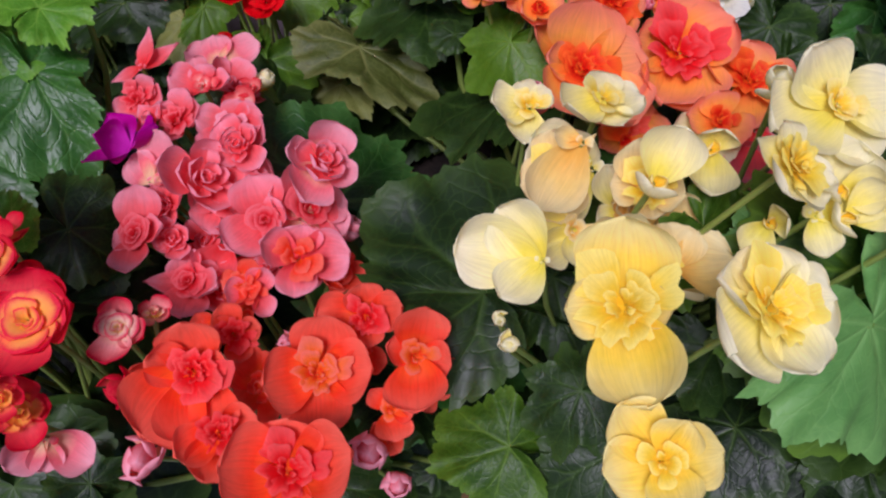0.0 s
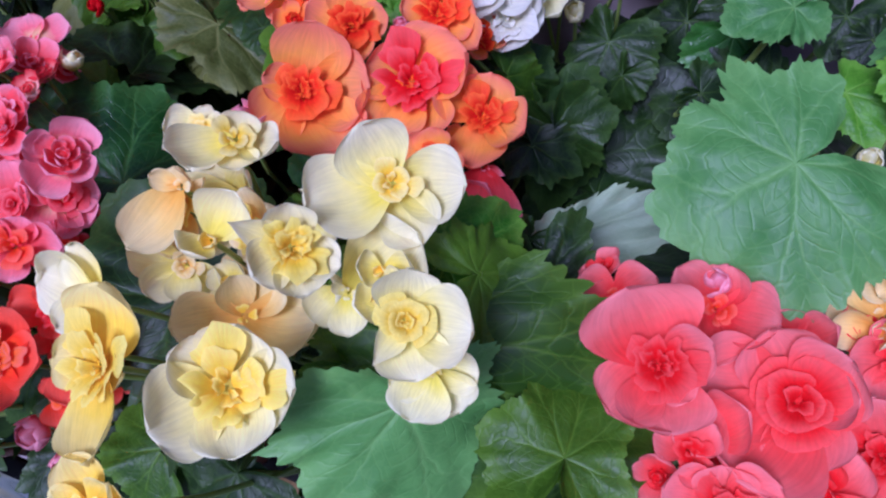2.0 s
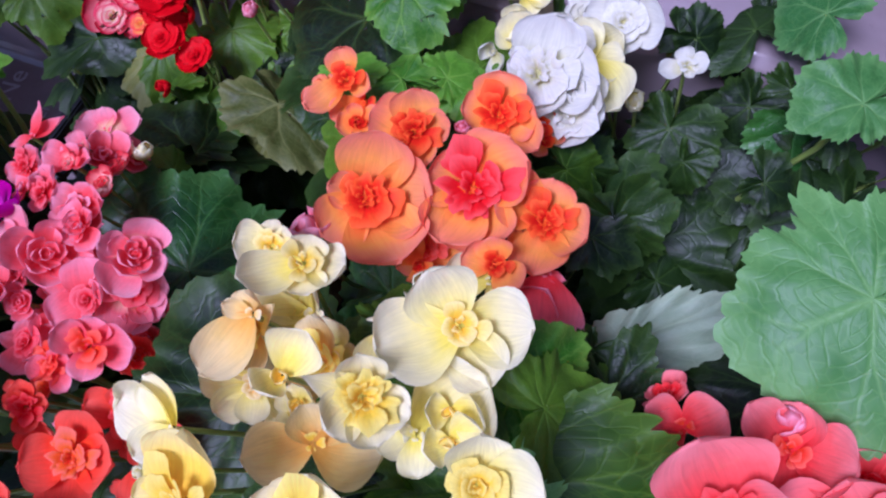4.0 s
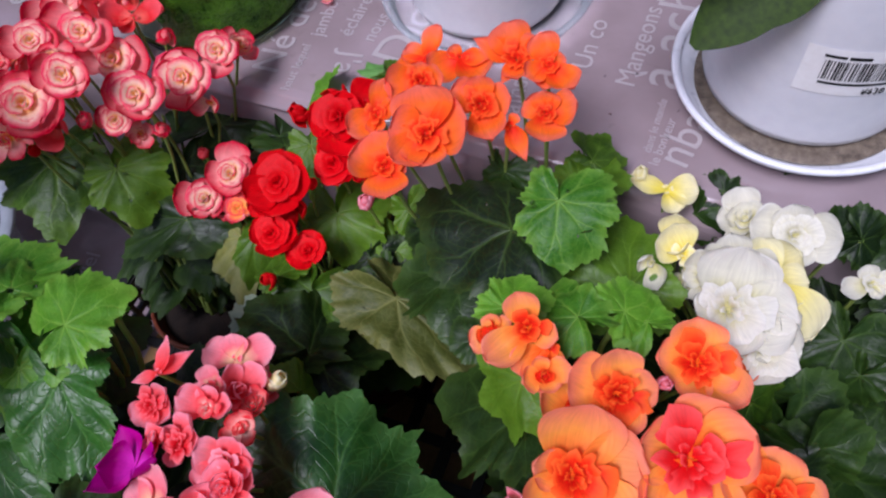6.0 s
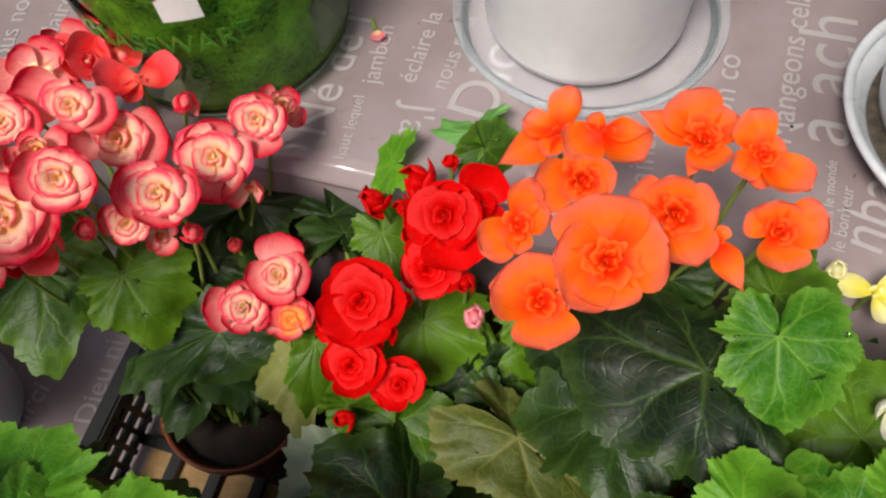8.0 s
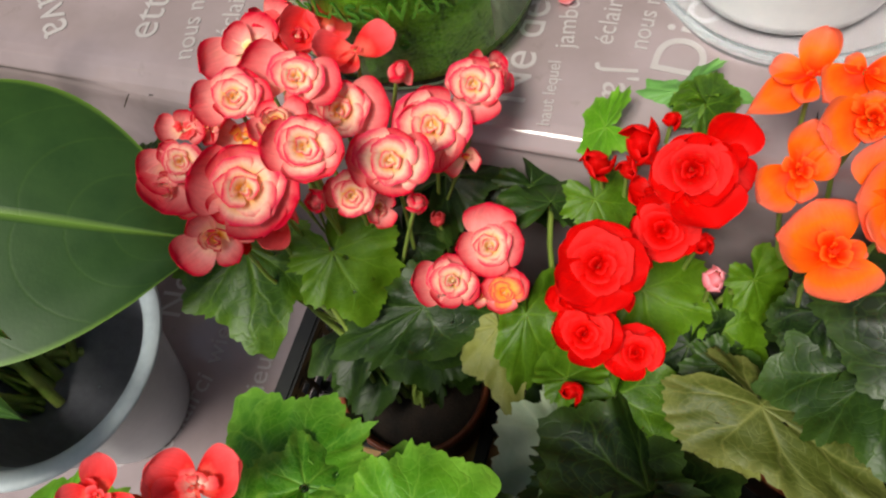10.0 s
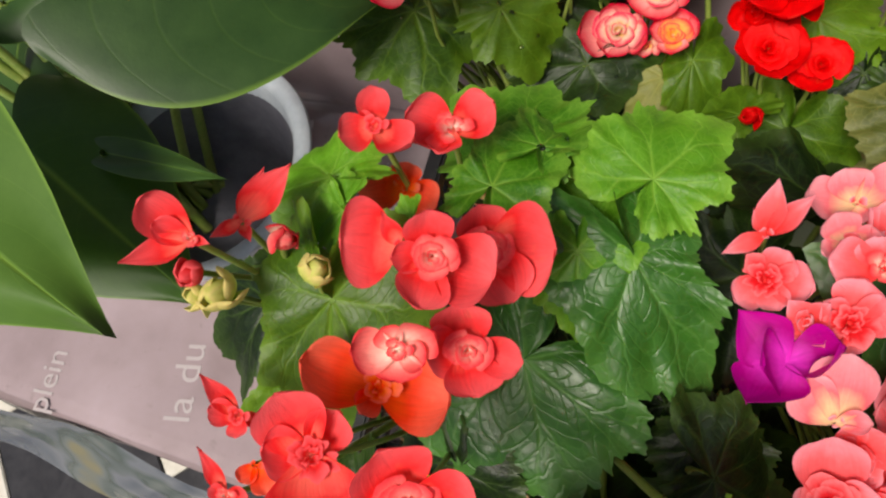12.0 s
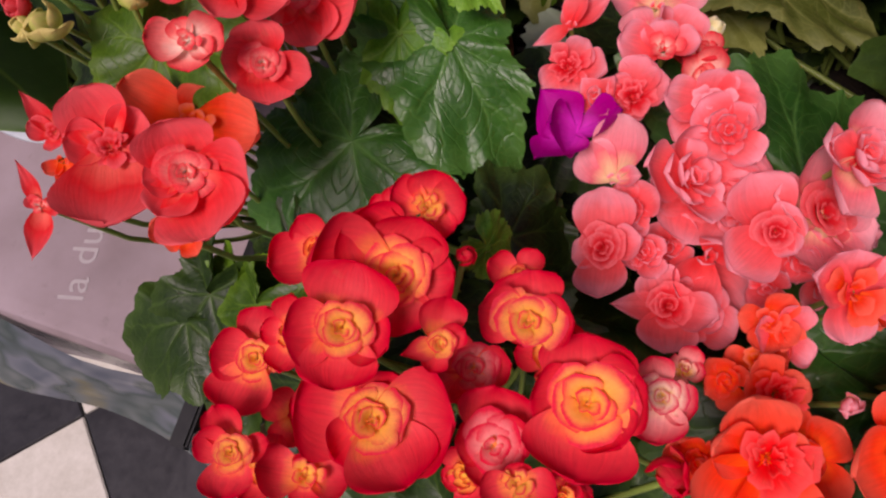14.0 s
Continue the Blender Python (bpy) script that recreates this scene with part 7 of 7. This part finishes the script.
part("petal", petal_mesh("point", 3, "purple"), bract, petal_pose(60, 70, 0.8, 0, 0, 1.4, 10))

broad_leaf((-0.428, 0.430, 0.070), (-0.318, 0.443, 0.022), (0.3, -0.15, 1), 1.22, 1, 0.5)
broad_leaf((-0.630, 0.366, 0.070), (-0.413, 0.247, 0.045), (-0.05, -0.1, 1), 0.58, 2, 0.36, BROAD_LIGHTENED)
# lighter colour makes up for the shade of the leaf above
broad_leaf((-0.585, 0.390, -0.030), (-0.437, 0.291, -0.050), (0.3, -0.1, 1), 0.72, 3, 0.2, BROAD_LIGHTENED)
broad_leaf((-0.510, 0.378, -0.025), (-0.411, 0.351, -0.010), (0.0, -0.3, 1), 0.22, 4, 0.1)
broad_leaf((-0.560, 0.450, 0.030), (-0.500, 0.470, 0.030), (0.0, -0.3, 1), 0.9, 5)
# lighter colour in place of the sky's sheen on this leaf
broad_leaf((-0.361, 0.379, 0.190), (-0.279, 0.339, 0.172), (0.0, -0.1, 1), 0.55, 6, 0.2, BROAD_LIGHTENED, (-0.02, 0.14, 0.10))
broad_leaf((-0.610, 0.450, -0.110), (-0.800, 0.500, -0.120), (0.1, -0.1, 1), 0.9, 7, 0.3)
broad_leaf((-0.630, 0.500, -0.100), (-0.810, 0.590, -0.100), (0.1, -0.2, 1), 0.75, 9, 0.3)
broad_leaf((-0.610, 0.500, -0.090), (-0.690, 0.650, -0.110), (0.2, -0.2, 1), 0.70, 10, 0.3)
broad_leaf((-0.590, 0.470, -0.060), (-0.650, 0.560, -0.080), (0.1, -0.1, 1), 0.7, 8, 0.3)
# long pale stalks that lean out of the pot, and thinner shoots between them
grass = random.Random(9)
for k, (x, y, z) in enumerate([(-0.70, 0.515, 0.03), (-0.70, 0.490, 0.02), (-0.72, 0.487, -0.02), (-0.68, 0.545, 0.03), (-0.64, 0.545, 0.04), (-0.59, 0.550, 0.01)]):
    a = Vector((GX - 0.04 + grass.uniform(-0.015, 0.015), GY + grass.uniform(-0.02, 0.02), LOW + 0.062))
    pts = [a.lerp(Vector((x, y, z)), i / 8) + Vector((0, 0, 0.02)) * math.sin(math.pi * i / 8) - Vector((GX, GY, LOW + 0.001)) for i in range(9)]
    part("stalk", tube("stalk", pts, 0.0046, 0.0030, STEM, 9), leafy, label="long pale green stalk")
for k in range(22):
    a = Vector((GX - 0.048 + grass.uniform(-0.008, 0.008), GY + grass.uniform(-0.03, 0.03), LOW + 0.062))
    b = a + Vector((grass.uniform(-0.14, -0.02), grass.uniform(-0.01, 0.07), grass.uniform(0.03, 0.12)))
    pts = [a.lerp(b, i / 5) + Vector((0, 0, 0.02)) * math.sin(math.pi * i / 5) - Vector((GX, GY, LOW + 0.001)) for i in range(6)]
    part("shoot", tube("shoot", pts, 0.0022, 0.0012, STEM), leafy)

lettering("Né de l'", -0.173, 0.547, 0.0002, 0.097, 82)
lettering("haut lequel", -0.158, 0.533, 0.0002, 0.045, 85)
lettering("éclaire la", -0.126, 0.590, 0.0002, 0.057, 80)
lettering("nous m'o", -0.107, 0.586, 0.0002, 0.057, 78)
lettering("J'a", -0.129, 0.576, 0.0002, 0.024, -94)
lettering("Dio", -0.079, 0.563, 0.0002, 0.058, 75)
lettering("jambon", -0.148, 0.588, 0.0002, 0.046, 86)
lettering("Mangeons cela", 0.085, 0.562, 0.0002, 0.115, 79)
lettering("à ach", 0.115, 0.562, 0.0002, 0.094, 80)
lettering("dans le monde", 0.100, 0.508, 0.0002, 0.046, 80)
lettering("le bonheur", 0.105, 0.498, 0.0002, 0.040, 76)
lettering("nba", 0.122, 0.497, 0.0002, 0.045, 69)
lettering("Un co", 0.054, 0.575, 0.0002, 0.048, 80)
lettering("ainsi", 0.011, 0.530, 0.0002, 0.034, 86)
lettering("nous nou", -0.385, 0.581, 0.0002, 0.069, 95)
lettering("ette", -0.417, 0.598, 0.0002, 0.051, 88)
lettering("J'ava", -0.528, 0.653, 0.0002, 0.065, -60)
lettering("éclaire", -0.362, 0.599, 0.0002, 0.048, 88)
lettering("éclairci", -0.475, 0.381, -0.2618, 0.070, 71)
lettering("Dieu ni", -0.404, 0.421, -0.2618, 0.074, 87)
lettering("wiel", -0.450, 0.461, -0.2618, 0.040, 84)
lettering("Ne", -0.502, 0.501, -0.2618, 0.042, 85)
lettering("eu,", -0.512, 0.364, -0.2618, 0.029, 77)
lettering("la du", -0.560, 0.247, -0.2618, 0.067, 90)
lettering("plein", -0.706, 0.245, -0.2618, 0.056, 84)
lettering("mer", -0.771, 0.257, -0.2618, 0.038, 93)
lettering("jour", 0.264, 0.515, 0.0002, 0.042, 73)

# ---- the plant in the white pot ----
kalanchoe = tagged(new("succulent_plant"), "thick-leaved green plant growing in the white pot", "potted plant")
SUCCULENT = plain_material("succulent_leaf", (0.10, 0.17, 0.02), (0.21, 0.30, 0.04), 0.5, 30.0, gloss=0.1)
kalanchoe.matrix_basis = pose(0.192, 0.580, 0.117)


def thick_leaf(at, tip, normal, wide):
    at, tip, z = Vector(at), Vector(tip), Vector(normal)
    y = tip - at
    size = y.length
    y.normalize()
    z = (z - y * z.dot(y)).normalized()
    rows, uvs = [], []
    for i in range(29):
        s = i / 28
        w = 0.5 * wide * (math.sin(math.pi * min(1, 0.06 + 0.93 * s)) ** 0.62) * (1 + 0.09 * abs(math.sin(13 * s)))
        rows.append([(w * u, s, -0.18 * s * s + 0.10 * u * u * w) for u in (-1, -0.8, -0.5, -0.2, 0, 0.2, 0.5, 0.8, 1)])
        uvs.append([(0.125 * (0.5 + 0.5 * u), 0.3 + 0.6 * abs(u)) for u in (-1, -0.8, -0.5, -0.2, 0, 0.2, 0.5, 0.8, 1)])
    m = Matrix.Translation(at) @ Matrix((y.cross(z), y, z)).transposed().to_4x4() @ Matrix.Scale(size, 4)
    ob = part("leaf", grid_mesh("leaf", rows, [SUCCULENT], uvs), kalanchoe, Matrix.Translation((-0.192, -0.580, -0.117)) @ m)
    root = Vector((0.192, 0.583, 0.112))
    inv = m.inverted()
    part("stalk", tube("stalk", [inv @ root.lerp(at, k / 6) for k in range(7)], 0.003 / size, 0.0025 / size, STEM), ob)
    return ob


thick_leaf((0.185, 0.556, 0.160), (0.108, 0.485, 0.125), (0.25, -0.35, 1), 0.40)
thick_leaf((0.165, 0.545, 0.192), (0.062, 0.488, 0.172), (0.1, -0.4, 1), 0.42)

# price label on the white pot, with a bar code and illegible lines
sticker = tagged(new("price_label"), "white paper price label with a bar code on the white pot", "label")
la, lr = math.radians(-87), 0.0595
sticker.matrix_basis = pose(0.192, 0.580, 0.0095)


def label_patch(name, a0, a1, z0, z1, lift, mat):
    rows = []
    for z in (z0, z1):
        rr = 0.0660 * (1 + 0.035 * (z - 0.01) / 0.111) + lift
        rows.append([(rr * math.cos(la + (a0 + (a1 - a0) * k / 8)), rr * math.sin(la + (a0 + (a1 - a0) * k / 8)), z) for k in range(9)])
    return part(name, grid_mesh(name, rows, [mat]), sticker)


label_patch("paper", -0.42, 0.42, 0.052, 0.086, 0.0006, LABEL)
bars = random.Random(3)
a = -0.26
while a < 0.30:
    w = bars.choice((0.006, 0.010, 0.016))
    label_patch("bar", a, a + w, 0.064, 0.078, 0.0010, INK)
    a += w + bars.choice((0.006, 0.010, 0.014))
label_patch("line", -0.25, 0.30, 0.0605, 0.0622, 0.0010, INK)
label_patch("line", -0.28, -0.12, 0.0800, 0.0818, 0.0010, INK)
label_patch("line", -0.10, 0.06, 0.0798, 0.0820, 0.0010, INK)
price = bpy.data.curves.new("text", "FONT")
price.body, price.size, price.extrude = "¥638", 0.0062, 0.0001
text_ob = bpy.data.objects.new("text", price)
scene.collection.objects.link(text_ob)
bpy.context.view_layer.update()
price_mesh = bpy.data.meshes.new_from_object(text_ob.evaluated_get(bpy.context.evaluated_depsgraph_get()))
bpy.data.objects.remove(text_ob)
price_mesh.materials.clear()
price_mesh.materials.append(INK)
pa = la + 0.10
part("price", price_mesh, sticker, pose(0.0684 * math.cos(pa), 0.0684 * math.sin(pa), 0.0540) @ pose(0, 0, 0, 90, 0, math.degrees(pa) + 90 + 5))

# small fallen things
seed_leaf = tagged(new("fallen_leaflet", petal_mesh("long", 1, "cream")), "small yellowed oval leaflet lying on begonia leaves", "leaf")
seed_leaf.matrix_basis = basis((-0.201, 0.296, 0.046), (0.1, -0.4, 0.9), 0.0075, 160)
floret = tagged(new("fallen_floret", petal_mesh("long", 2, "blush")), "wilted pink floret with a green stalk on the tablecloth", "flower")
floret.matrix_basis = pose(-0.155, 0.628, 0.0025, 8, 0, 200) @ Matrix.Scale(0.010, 4)
part("stalk", tube("stalk", [(0, 0, 0.05), (0.1, -0.5, 0.12), (0.05, -1.2, 0.06)], 0.13, 0.10, STEM), floret)

# dark specks and bits of thread on the cloth
bits = random.Random(21)
bm = bmesh.new()
for k in range(46):
    x, y = bits.uniform(-0.42, 0.22), bits.uniform(0.535, 0.72)
    size = bits.uniform(0.0006, 0.0014)
    m = pose(x, y, 0.0008, 0, 0, bits.uniform(0, 180)) @ Matrix.Diagonal((size * bits.choice((1, 1.6, 6)), size * 0.5, 0.0004, 1))
    bmesh.ops.create_icosphere(bm, subdivisions=1, radius=1.0, matrix=m)
debris_mesh = bpy.data.meshes.new("plant_debris")
bm.to_mesh(debris_mesh)
bm.free()
debris_mesh.materials.append(SOIL)
tagged(new("plant_debris", debris_mesh), "tiny dark specks and dry bits scattered on the tablecloth", "debris", kind="stuff")

# drops of water on a few leaves
wet_leaves = random.Random(4)
for plant in (re, rp, ca, sa, og):
    for leaf in [o for o in plant.ob.children if o.name.startswith("leaf")][:6]:
        if wet_leaves.random() < 0.6:
            droplets(leaf, wet_leaves.randrange(3, 9), wet_leaves.randrange(1000))
